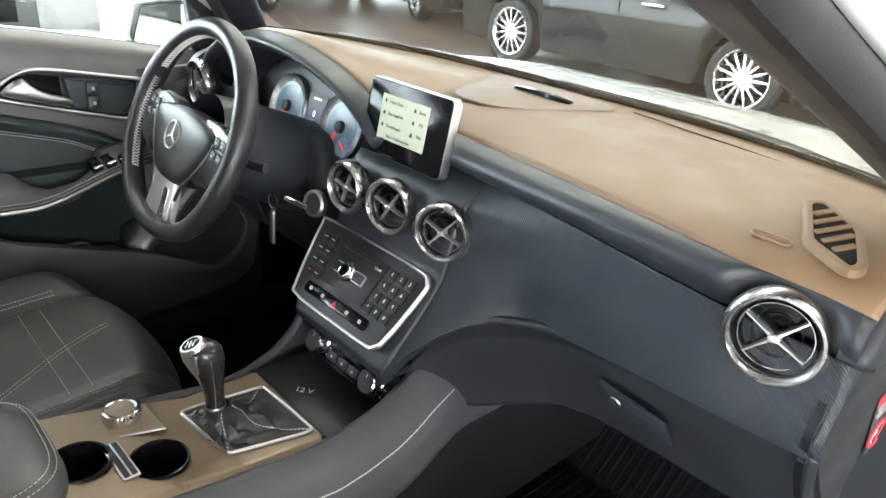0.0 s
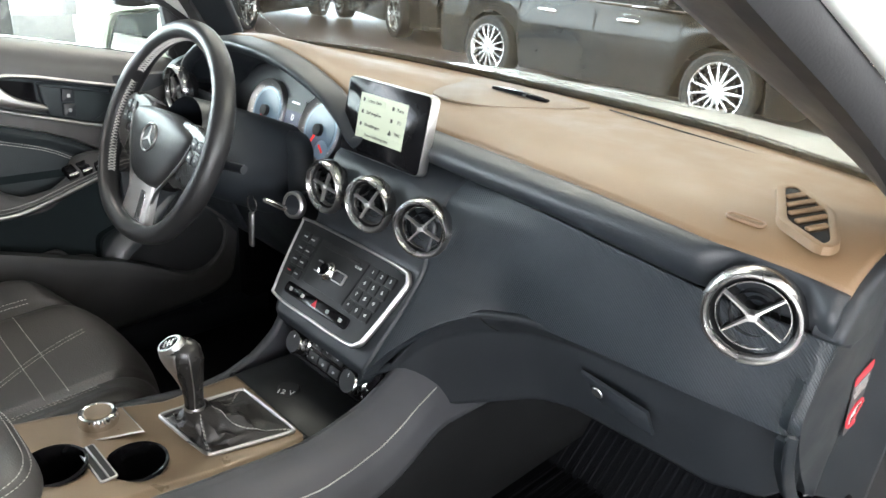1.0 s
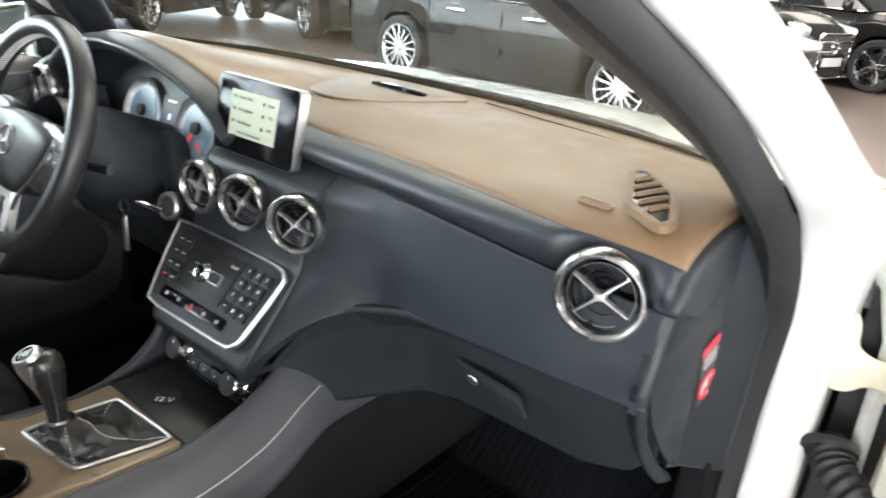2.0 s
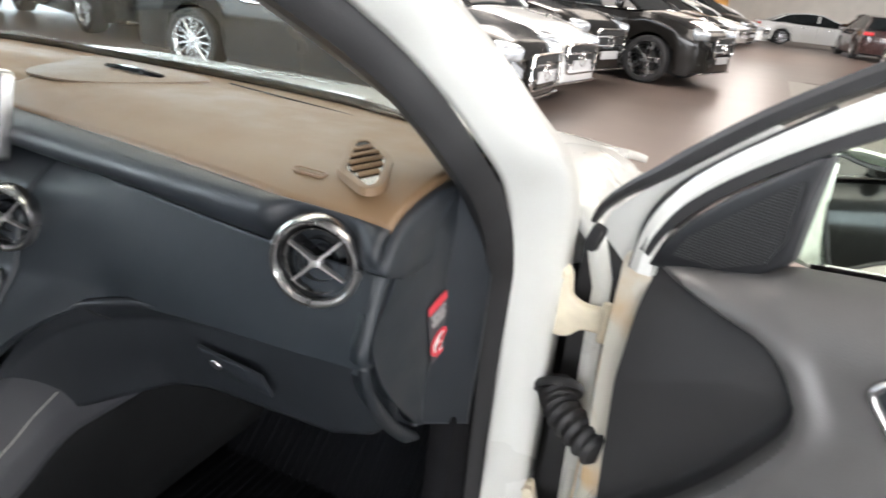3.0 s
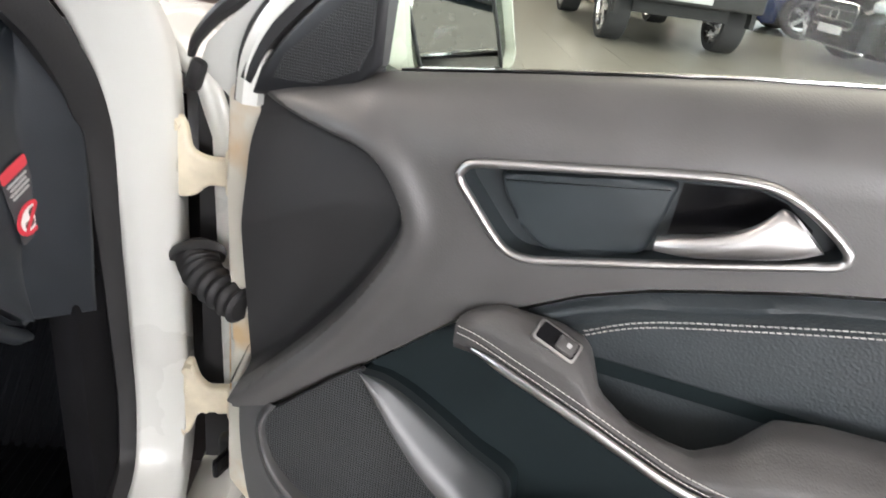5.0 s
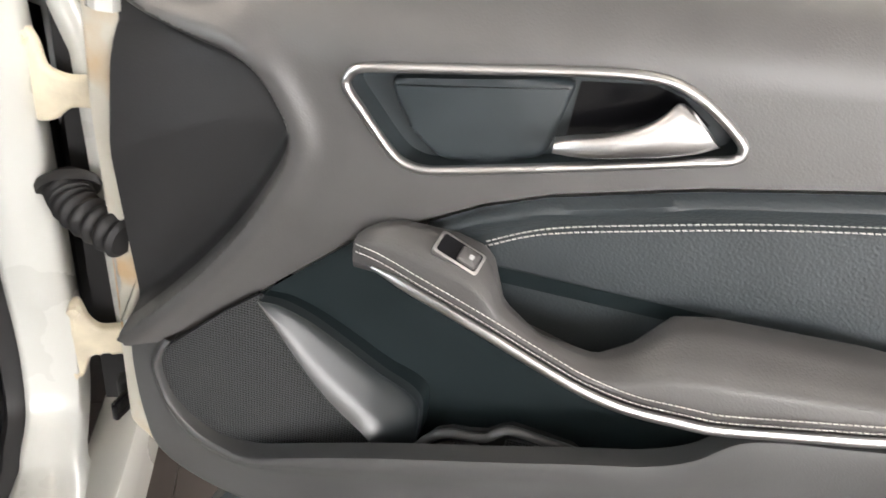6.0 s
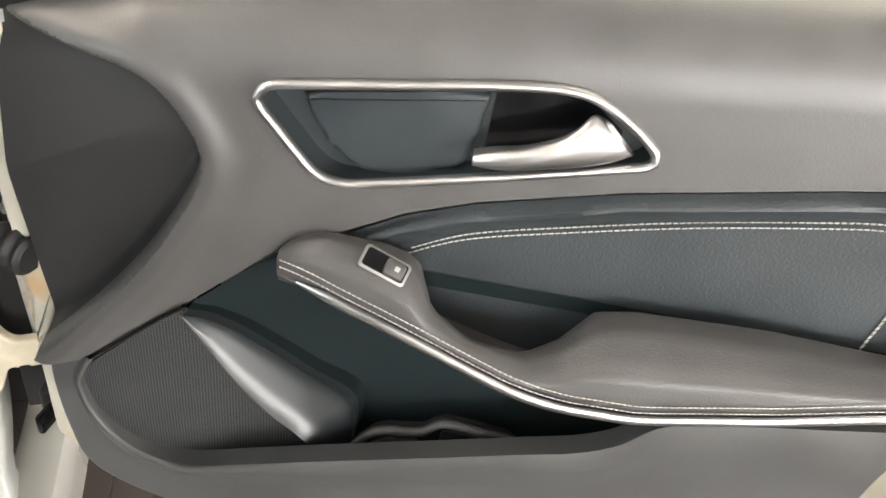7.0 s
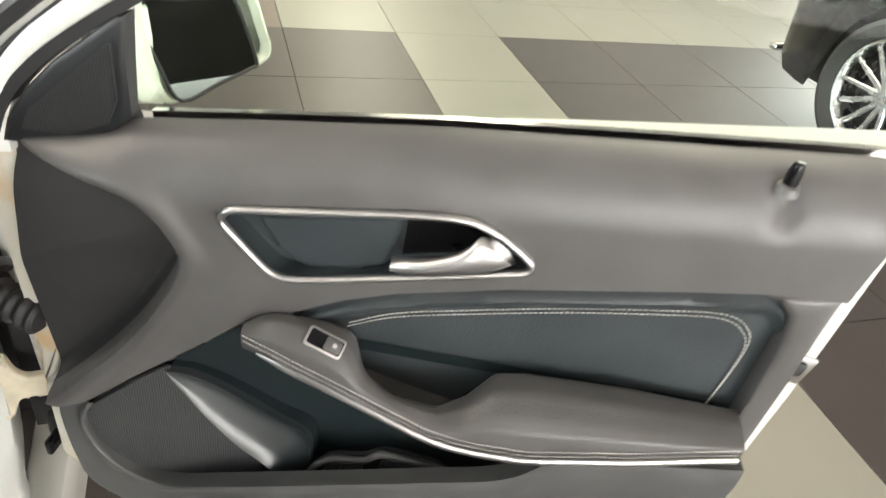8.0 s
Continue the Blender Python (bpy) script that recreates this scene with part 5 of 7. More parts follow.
part("sticker_base", prism(rounded(0.034, 0.088, 0.004), 0.0006), material("black_sticker", (0.05, 0.05, 0.055), 0.5), sticker)
part("red_bar", prism(rounded(0.034, 0.013, 0.003), 0.0006, pose(0, 0.037, 0.0006)), RED, sticker, "red bar")
for k in range(4):
    part("text_line", prism(rounded(0.026 - 0.004 * (k % 2), 0.0028, 0.0008), 0.0005, pose(0, 0.025 - 0.0052 * k, 0.0006)), GREY_PRINT, sticker, "illegible line of print")
part("white_disc", lathe([(0, 0.0006), (0.0165, 0.0006), (0.0165, 0)], 28, pose(0, -0.022, 0.0006)), WHITE_PRINT, sticker)
part("red_ring", lathe([(0.0135, 0.0014), (0.0175, 0.0014), (0.0175, 0.0), (0.0135, 0.0), (0.0135, 0.0014)], 32, pose(0, -0.022, 0.0006)), RED, sticker)
part("dark_shape", prism(rounded(0.011, 0.008, 0.003), 0.0008, pose(-0.003, -0.027, 0.0012)), SCREEN_INK, sticker)
part("dark_shape", prism(rounded(0.009, 0.010, 0.003), 0.0008, pose(0.004, -0.018, 0.0012)), SCREEN_INK, sticker)
part("red_slash", box(0.030, 0.004, 0.0008, pose(0, -0.022, 0.0024, 0, 0, 45)), RED, sticker)


# air vents
def make_vent(place, axis, r, tilt, name="air_vent", spin=0.0, label="round air vent with a satin silver ring and cross vanes"):
    """axis: the way the vent faces; tilt: how far the cross stands turned."""
    th = thing(name, label, "air vent", basis(place, Vector((0, 0, 1)).cross(Vector(axis)), (0, 0, 1)), group="air vents")
    q = r / 0.054
    part("ring", lathe([(0.0420 * q, -0.016), (0.0424 * q, 0.001), (0.0440 * q, 0.006), (0.0468 * q, 0.0088), (0.0497 * q, 0.0086), (0.0522 * q, 0.0058), (0.0537 * q, 0.000), (0.0540 * q, -0.008), (0.0525 * q, -0.016)], 64), VENT_RING, th, "satin silver ring")
    part("throat", lathe([(0.0424 * q, 0.000), (0.0405 * q, -0.006), (0.0385 * q, -0.010), (0.036 * q, -0.035), (0.0, -0.040)], 40), PANEL_BLACK, th, "dark vent throat")
    part("barrel_rim", lathe([(0.0360 * q, -0.006), (0.0368 * q, -0.0025), (0.0382 * q, -0.0025), (0.0390 * q, -0.006), (0.0375 * q, -0.012), (0.0360 * q, -0.006)], 56), VENT_RING, th, "thin bright barrel rim")
    part("inner_ring", lathe([(0.0243 * q, -0.009), (0.0250 * q, -0.006), (0.0257 * q, -0.009), (0.0250 * q, -0.020), (0.0243 * q, -0.009)], 40), VENT_RING, th, "thin bright inner ring")
    part("inner_ring", lathe([(0.0135 * q, -0.018), (0.0142 * q, -0.014), (0.0149 * q, -0.018), (0.0142 * q, -0.028), (0.0135 * q, -0.018)], 30), BLACK_SOFT, th, "thin dark inner ring")
    for k in range(4):
        a = 45 + 90 * k + spin + (8 if k % 2 else -8)
        bm = bmesh.new()
        rows = []
        for d, w in ((0.004, 0.0030), (0.010, 0.0026), (0.022, 0.0019), (0.0372, 0.0017)):
            lift = 0.0025 * (1 - d / 0.0372)
            rows.append([bm.verts.new(pose(0, 0, 0, 0, 0, a) @ Vector((d * q, y * q, z + lift))) for y, z in ((-w * 0.7, -0.007), (-w, -0.003), (-w * 0.5, 0.0005), (w * 0.5, 0.0005), (w, -0.003), (w * 0.7, -0.007))])
        for r0, r1 in zip(rows, rows[1:]):
            for j in range(6):
                bm.faces.new((r0[j], r0[(j + 1) % 6], r1[(j + 1) % 6], r1[j]))
        bm.faces.new(rows[0])
        bm.faces.new(rows[-1])
        part("vane", bm, VANE, th, "silver vane")
        part("blade", box(0.036 * q, 0.0022, 0.020, pose(0, 0, -0.020, 0, 0, a) @ pose(0.019 * q, 0, 0), 0.0006, 1), PANEL_BLACK, th, "black blade")
    part("hub", prism(rounded(0.013 * q, 0.009 * q, 0.003 * q), 0.014, pose(0, 0, -0.009, 0, 0, spin), 0.002, 3), VANE, th, "silver hub")
    return th


make_vent((0.623, -0.008, 0.932), (0.20, -0.92, 0.30), 0.0508, 0, spin=8)
make_vent((-0.623, -0.010, 0.928), (-0.05, -0.95, 0.22), 0.053, 0, spin=0)
for vx, vy, vz, ax, sp in ((-0.066, -0.024, 0.873, 0.02, 30), (0.044, -0.022, 0.875, 0.16, 20), (0.159, -0.017, 0.873, 0.34, 12)):
    make_vent((vx, vy, vz), (ax, -0.90, 0.34), 0.0450, 0, spin=sp)

# defroster outlet at the far corner, with its slats
dm = basis((0.612, 0.098, top_z(0.612, 0.098) + 0.0005), (1, 0, -0.03), (0, 1, 0.08))
outlet = thing("defroster_outlet", "tan framed side defroster outlet with dark slats", "air outlet", dm)
shape = soft_corners([(-0.047, 0.056), (-0.035, 0.070), (0.018, 0.022), (0.048, -0.051), (0.045, -0.070), (-0.006, -0.037)], 0.010)
# frame and slats repeat the painted sheen tan of the dash top
part("frame", sweep([(x, y, 0.0005) for x, y in shape], [(-0.007, -0.006), (-0.0055, 0.0022), (-0.002, 0.0032), (0.003, 0.0024), (0.005, -0.006)], closed=True), PAD, outlet, "tan frame")
part("shaft", prism([(x * 0.95, y * 0.95) for x, y in shape], 0.0016, pose(0, 0, 0.0)), GLOSS_BLACK, outlet, "dark shaft")
for k in range(5):
    f = (k + 0.5) / 5
    cx, cy = -0.030 + 0.060 * f, 0.046 - 0.086 * f
    part("slat", box((0.026, 0.040, 0.046, 0.042, 0.028)[k], 0.0062, 0.004, pose(cx, cy, 0.0030, 14, 0, 68), 0.0012, 1), PAD, outlet, "tan slat")
badge = thing("airbag_badge", "tan embossed badge on the dash top", "badge", basis((0.573, 0.050, top_z(0.573, 0.050) + 0.0008), (0.99, -0.02, -0.02), (0.0, 0.95, 0.20)))
# rim in a lighter mix of the painted sheen tan
part("badge_rim", sweep([(x, y, 0) for x, y in rounded(0.040, 0.011, 0.005)], circle(0.0016, 6), closed=True), material("sheen_tan_emboss", (0.20, 0.125, 0.075), 0.45), badge)
part("letter_bar", box(0.032, 0.004, 0.0008, pose(0, 0, 0.0003)), PAD, badge)

# centre loudspeaker lid and sensor slot on the dash top
lid = thing("speaker_lid", "tan-grey centre loudspeaker lid on the dash top", "speaker lid", basis((0.03, 0.295, 1.0165), (1, 0, 0), (0, 1, 0)))
# plate in a greyer mix of the painted sheen tan
part("lid_plate", prism([(p.x, p.y) for p in spline([(-0.150, 0.055, 0), (-0.118, 0.0, 0), (-0.072, -0.110, 0), (-0.018, -0.140, 0), (0.068, -0.112, 0), (0.140, 0.030, 0), (0.110, 0.070, 0), (0.01, 0.082, 0), (-0.118, 0.080, 0)], 4, closed=True)], 0.003, None, 0.001), material("tan_grey_lid", (0.150, 0.107, 0.073), 0.5, grain=0.4, size=0.002), lid)
part("slot", sweep(spline([(-0.042, 0.012, 0.004), (0.0, 0.004, 0.0075), (0.05, -0.002, 0.008), (0.088, 0.002, 0.004)], 8), [(-0.007, -0.003), (-0.005, 0.003), (0.005, 0.003), (0.007, -0.003)]), GLOSS_BLACK, lid, "gloss black sensor cover")
part("groove", sweep(spline([(0.17, 0.065, 0.0015), (0.28, 0.046, 0.0005), (0.427, 0.020, -0.001), (0.56, -0.023, -0.003)], 8), circle(0.0012, 6)), RUBBER, lid, "seam line in the dash top")

# display
dispm = basis((0.0115, 0.028, 0.988), (1, 0.0, 0), (0, 0.17, 0.985))
disp = thing("display", "freestanding black display with a silver rim showing a pale menu", "display", dispm)
part("case", prism(rounded(0.193, 0.120, 0.010), 0.017, pose(0, 0, -0.017), 0.002), SATIN, disp, "silver display case")
part("front", prism(rounded(0.190, 0.117, 0.008), 0.002, pose(0, 0, 0.0), 0.001), GLOSS_BLACK, disp, "gloss black bezel")
page = pose(-0.005, 0, 0) @ Matrix.Diagonal((0.86, 0.92, 1, 1))
part("screen", prism(rounded(0.130, 0.076, 0.001), 0.0006, page @ pose(0.002, 0.004, 0.0016)), SCREEN, disp, "lit pale green screen", smooth=False)
part("menu_bar", prism(rounded(0.128, 0.011, 0.001), 0.0004, page @ pose(0.002, -0.027, 0.0022)), SCREEN_BAR, disp)
part("menu_bar", prism(rounded(0.062, 0.011, 0.002), 0.0004, page @ pose(-0.024, 0.031, 0.0022)), SCREEN_BAR, disp)
for text, x, y in (("Letzte Ziele", -0.022, 0.031), ("Ziel eingeben", -0.020, 0.011), ("Einstellungen", -0.020, -0.010), ("Karte", 0.050, 0.029), ("FTI", 0.051, 0.009), ("TMC", 0.051, -0.011), ("Keine Zielführung aktiv", -0.003, -0.027)):
    lettering(text, 0.0078 if text[:3] != "Kei" else 0.0070, SCREEN_INK, page @ pose(x, y, 0.0028), disp)
for x, y in ((-0.052, 0.031), (-0.052, 0.011), (-0.052, -0.010), (0.030, 0.029), (0.030, 0.009)):
    part("menu_icon", prism(rounded(0.0055, 0.0065, 0.0022), 0.0004, page @ pose(x, y, 0.0024)), SCREEN_INK, disp)
part("menu_icon", prism([(0, 0.005), (-0.005, -0.004), (0.005, -0.004)], 0.0004, page @ pose(0.030, -0.011, 0.0024)), SCREEN_INK, disp)
part("foot", prism([(-0.02, -0.045), (0.028, -0.045), (0.022, 0.03), (-0.012, 0.035)], 0.05, basis((0.118, 0.055, 0.978), (0, 1, 0), (0, 0, 1)) @ pose(0, 0, -0.03), 0.008, 3), BLACK_SOFT, disp, "black display foot")
part("foot", box(0.13, 0.04, 0.05, pose(0, -0.045, -0.050), 0.012), BLACK_SOFT, disp, "black display foot")

# centre stack


def stack(s, t):
    x = t * (len(STACK) - 1)
    i = min(len(STACK) - 2, int(x))
    f = x - i
    y, z = (STACK[i][0] * (1 - f) + STACK[i + 1][0] * f), (STACK[i][1] * (1 - f) + STACK[i + 1][1] * f)
    half = interp(z, [(0.64, 0.128), (0.70, 0.142), (0.76, 0.150), (0.97, 0.152)])
    e = -1 + 2 * s
    y += 0.05 * max(0, (-e - 0.70) / 0.30) ** 2
    return Vector((CX + half * e, y, z))


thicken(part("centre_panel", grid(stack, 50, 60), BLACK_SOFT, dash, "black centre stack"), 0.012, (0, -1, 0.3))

rm = basis((0.022, -0.062, 0.746), (1, 0, 0), (0, 0.62, 0.785))
radio = thing("radio", "black radio with silver frame, rotary knob and keypad", "radio", rm)
rout = [(p.x, p.y) for p in spline([(-0.128, 0.066, 0), (0.0, 0.068, 0), (0.112, 0.066, 0), (0.134, 0.058, 0), (0.138, 0.038, 0), (0.122, -0.045, 0), (0.112, -0.063, 0), (0.092, -0.070, 0), (0.0, -0.071, 0), (-0.098, -0.069, 0), (-0.116, -0.050, 0), (-0.138, 0.052, 0)], 6, closed=True)]
part("faceplate", prism(rout, 0.012, pose(0, 0, -0.004), 0.003), PANEL_BLACK, radio, "black faceplate")
part("frame", sweep([(x, y, 0.008) for x, y in rout], circle(0.0024, 10, 0.0030), closed=True, scale=lambda s: 1 + 0.8 * max(0.0, min(1.0, (rout[min(len(rout) - 1, int(s * (len(rout) - 1)))][0] - 0.085) / 0.03))), SATIN, radio, "satin silver frame")
part("disc_panel", prism([(-0.070, 0.050), (0.052, 0.050), (0.044, -0.026), (-0.062, -0.026)], 0.002, pose(0, 0, 0.0082), 0.0005), PANEL_BLACK, radio, "gloss black panel")
part("disc_slot", box(0.092, 0.004, 0.002, pose(-0.010, 0.042, 0.0105), 0.0008, 1), RUBBER, radio, "disc slot")
part("knob", lathe([(0, 0.016), (0.011, 0.0155), (0.013, 0.0135), (0.0135, 0.010), (0.0155, 0.008), (0.016, 0.0)], 32, pose(-0.014, 0.008, 0.010)), CHROME, radio, "chrome rotary knob")
part("knob_cap", lathe([(0, 0.0008), (0.009, 0.0006), (0.0092, 0)], 24, pose(-0.014, 0.008, 0.0258)), GLOSS_BLACK, radio)
for kx in (-0.034, 0.012):
    part("side_key", prism(rounded(0.026, 0.019, 0.002), 0.005, pose(kx, 0.008, 0.010), 0.0015), SATIN, radio, "silver framed key")
    part("side_key_face", prism(rounded(0.022, 0.015, 0.0015), 0.001, pose(kx + (0.001 if kx > 0 else -0.001), 0.008, 0.0148)), PANEL_BLACK, radio)
KEYPAD = ("1", "2", "3", "4", "5", "6", "7", "8", "9", "*", "0", "#")
for i, c in enumerate(KEYPAD):
    x, y = 0.068 + 0.0205 * (i % 3) - 0.0035 * (i // 3), 0.040 - 0.0205 * (i // 3)
    part("number_key", prism(rounded(0.0185, 0.0175, 0.002), 0.003, pose(x, y, 0.008), 0.001), PANEL_BLACK, radio, "black number key")
    lettering(c, 0.0085, WHITE_PRINT, pose(x, y + 0.001, 0.0111), radio)
lettering("CLEAR", 0.0055, WHITE_PRINT, pose(0.036, 0.036, 0.0106), radio)
for i in range(8):
    x, y = -0.108 + 0.020 * (i % 2) + 0.0022 * (i // 2), 0.040 - 0.0205 * (i // 2)
    part("side_button", prism(rounded(0.0185, 0.0165, 0.002), 0.003, pose(x, y, 0.008), 0.001), PANEL_BLACK, radio, "black function key")
    part("key_mark", prism(rounded(0.009, 0.0022, 0.0006), 0.0004, pose(x, y, 0.0111)), RED if i == 6 else GREY_PRINT, radio)
part("switch_bar", prism(rounded(0.165, 0.019, 0.006), 0.003, pose(-0.006, -0.046, 0.008), 0.001), GLOSS_BLACK, radio, "gloss black switch row")
for k in range(5):
    x = -0.072 + 0.033 * k
    if k == 2:
        part("hazard_mark", prism([(0, 0.006), (-0.006, -0.005), (0.006, -0.005)], 0.0006, pose(x, -0.046, 0.0111)), RED, radio, "red hazard triangle")
    else:
        part("key_mark", prism(rounded(0.007, 0.006, 0.001), 0.0006, pose(x, -0.046, 0.0111)), GREY_PRINT, radio)

clm = basis((0.032, -0.078, 0.612), (1, 0, 0), (0, 0.40, 0.916))
climate = thing("climate_panel", "black climate control panel with two chrome knobs", "climate control", clm)
part("faceplate", prism(rounded(0.220, 0.060, 0.014), 0.016, pose(0, 0, -0.012), 0.004), GLOSS_BLACK, climate, "gloss black panel")
for kx in (-0.074, 0.074):
    bm = lathe([(0, 0.022), (0.0175, 0.0218), (0.0195, 0.020), (0.0205, 0.017), (0.0205, 0.005), (0.0225, 0.002), (0.0230, 0.0)], 72, pose(kx, 0, 0.004))
    for i, v in enumerate(bm.verts):
        d = Vector((v.co.x - kx, v.co.y, 0))
        if 0.0198 < d.length < 0.0208:
            v.co -= d * (0.05 * (i % 2))
    part("knob", bm, CHROME, climate, "chrome ribbed knob")
    part("knob_face", lathe([(0, 0.0006), (0.0172, 0.0006), (0.0175, 0)], 32, pose(kx, 0, 0.0260)), PANEL_BLACK, climate, "black knob face")
    part("knob_mark", box(0.001, 0.006, 0.0006, pose(kx, 0.010, 0.0272)), WHITE_PRINT, climate)
    for j in range(9):
        a = radians(-130 + 32 * j)
        part("scale_mark", box(0.0012, 0.0035, 0.0005, pose(kx + 0.0262 * math.sin(a), 0.0262 * math.cos(a), 0.0045, 0, 0, -math.degrees(a))), WHITE_PRINT, climate)
for k in range(3):
    for row in (0.012, -0.011):
        part("climate_key", prism(rounded(0.026, 0.016, 0.002), 0.003, pose(-0.036 + 0.0285 * k, row, 0.004), 0.001), PANEL_BLACK, climate, "black climate key")
        part("key_mark", prism(rounded(0.005, 0.004, 0.001), 0.0005, pose(-0.036 + 0.0285 * k, row, 0.0071)), GREY_PRINT, climate)

# instrument cluster
cl = thing("instrument_cluster", "instrument cluster with two blue-lit round dials", "instruments", basis((-0.338, 0.092, 0.914), (1, 0, 0), (0, 0.30, 0.95)))
panel = [(p.x, p.y) for p in spline([(-0.24, -0.115, 0), (0.0, -0.12, 0), (0.20, -0.11, 0), (0.235, -0.04, 0), (0.205, 0.045, 0), (0.12, 0.088, 0), (0.0, 0.108, 0), (-0.12, 0.106, 0), (-0.22, 0.075, 0), (-0.27, -0.02, 0)], 6, closed=True)]
part("cowl", prism(panel, 0.008, pose(0, 0, -0.014)), BLACK_SOFT, cl, "black dial panel")
for kx in (-0.094, 0.094):
    part("dial_ring", lathe([(0.046, 0.004), (0.062, 0.008), (0.064, 0.010), (0.066, 0.006), (0.066, 0)], 48, pose(kx, 0, -0.004)), SATIN, cl, "silver dial rim")
    part("dial_band", lathe([(0.044, 0.001), (0.062, 0.001)], 48, pose(kx, 0, 0.0)), DIAL_BLUE, cl, "blue lit dial band")
    part("dial_centre", lathe([(0, 0.003), (0.0435, 0.002), (0.0445, 0)], 40, pose(kx, 0, 0.0)), DIAL_DIM, cl, "dark dial centre")
    for j in range(25):
        a = radians(-130 + 260 * j / 24)
        part("dial_mark", box(0.0014 if j % 3 else 0.0022, 0.007, 0.0006, pose(kx + 0.0565 * math.sin(a), 0.0565 * math.cos(a), 0.002, 0, 0, -math.degrees(a))), SCREEN_INK if j % 3 else DIAL_WHITE, cl)
    part("needle", box(0.004, 0.052, 0.003, pose(kx - 0.012, -0.02, 0.006, 0, 0, -28), 0.001), NEEDLE, cl, "red needle")
    part("needle_hub", lathe([(0, 0.010), (0.011, 0.009), (0.012, 0)], 24, pose(kx, 0, 0.002)), RUBBER, cl)
    part("small_dial", lathe([(0, 0.002), (0.018, 0.002), (0.0185, 0.0)], 28, pose(kx + 0.020, -0.034, 0.003)), DIAL_BLUE, cl, "small auxiliary dial")
    part("small_needle", box(0.003, 0.018, 0.002, pose(kx + 0.020, -0.032, 0.006, 0, 0, 50)), NEEDLE, cl)
part("info_screen", prism(rounded(0.062, 0.085, 0.003), 0.001, pose(0, 0.0, 0.0)), BLACK_SOFT, cl, "dark information screen")
part("info_page", prism(rounded(0.054, 0.050, 0.002), 0.0008, pose(0, -0.008, 0.001)), glow("dim_violet_page", (0.05, 0.05, 0.085), 0.5), cl)
lettering("0", 0.018, DIAL_WHITE, pose(0, 0.004, 0.0022), cl)
lettering("km/h", 0.006, DIAL_WHITE, pose(0, -0.010, 0.0022), cl)
part("trip_line", prism(rounded(0.026, 0.004, 0.001), 0.0006, pose(0, 0.034, 0.0012)), DIAL_WHITE, cl)


def cowl(s, t):
    """Inner lip of the hood, from its front edge back to the dials."""
    x = -0.66 + 0.612 * s
    z = interp(x, ARCH) - 0.016
    cx, cz = -0.352, 0.93
    k = 1 - 0.30 * t
    return Vector((cx + (x - cx) * k, 0.028 + 0.085 * t, cz + (z - cz) * (1 - 0.28 * t)))


thicken(part("hood_lining", grid(cowl, 40, 10), BLACK_SOFT, dash, "black hood lining"), 0.006, (0, 0, -1))
lip = spline([(-0.575, 0.055, 0.935), (-0.54, 0.050, 0.885), (-0.46, 0.045, 0.862), (-0.36, 0.040, 0.866), (-0.305, 0.036, 0.886), (-0.262, 0.034, 0.894), (-0.236, 0.030, 0.880), (-0.220, 0.022, 0.845), (-0.205, 0.015, 0.815)], 8)
part("cluster_surround", sweep(lip, [(-0.030, -0.016), (-0.022, 0.002), (-0.010, 0.010), (0.004, 0.012), (0.016, 0.006), (0.022, -0.016)], up=Vector((0, -0.8, 0.6))), BLACK_SOFT, dash, "moulded lip under the dials")
part("side_screen_base", prism(rounded(0.18, 0.10, 0.04), 0.012, basis((-0.60, 0.12, 1.004), (1, 0, 0), (0, 1, 0)), 0.006, 3), BLACK_SOFT, dash)

# ignition and key
ign = thing("ignition_lock", "black ignition switch with a silver ring", "ignition lock", basis((-0.148, -0.030, 0.818), (1, 0.2, 0), (0, 0.2, 0.98)))
part("ring", lathe([(0.017, 0.0), (0.018, 0.005), (0.021, 0.006), (0.024, 0.003), (0.0245, -0.006)], 32), SATIN, ign, "silver ring")
part("face", lathe([(0, 0.002), (0.0175, 0.003), (0.0178, -0.004)], 28), BLACK_SOFT, ign)
key = thing("car_key", "silver car key with a key ring and hanging fob", "key", pose(-0.165, -0.060, 0.812))
part("blade", box(0.050, 0.012, 0.010, pose(-0.008, 0.010, 0.004, 0, 12, 25), 0.004), CHROME, key, "silver key blade")
part("key_ring", sweep([(-0.050 + 0.015 * math.cos(a), -0.012, -0.004 + 0.015 * math.sin(a)) for a in np.linspace(0, 2 * math.pi, 24, endpoint=False)], circle(0.0014, 6), closed=True), CHROME, key, "chrome ring")
part("fob", box(0.013, 0.007, 0.066, pose(-0.050, -0.014, -0.052, 0, 2, 0), 0.0034, 3), SATIN, key, "slim pale fob")

# ---- steering wheel ----
WM = basis((-0.320, -0.178, 0.922), (1, 0, 0), (0, 0.39, 0.92))
wheel = thing("steering_wheel", "black leather steering wheel with silver spokes and cross stitching", "steering wheel", WM @ pose(0, 0, 0, 0, 0, -3.5))
RW = 0.180


def rim(s, t):
    a, b = 2 * math.pi * s, 2 * math.pi * t
    flat = 1 - 0.05 * max(0, -math.sin(a) - 0.75) / 0.25
    rt, rn = 0.0165, 0.0185
    grip = 1 + 0.10 * (math.exp(-((math.cos(a) - 0.94) / 0.08) ** 2) + math.exp(-((math.cos(a) + 0.94) / 0.08) ** 2)) * (abs(math.sin(a)) < 0.5)
    r = RW + rt * grip * math.cos(b)
    return Vector((r * math.cos(a), r * flat * math.sin(a), rn * grip * math.sin(b)))


bm = grid(rim, 96, 20, wrap_u=True)
bmesh.ops.remove_doubles(bm, verts=bm.verts, dist=1e-5)
part("rim", bm, WHEEL_LEATHER, wheel, "black leather rim")
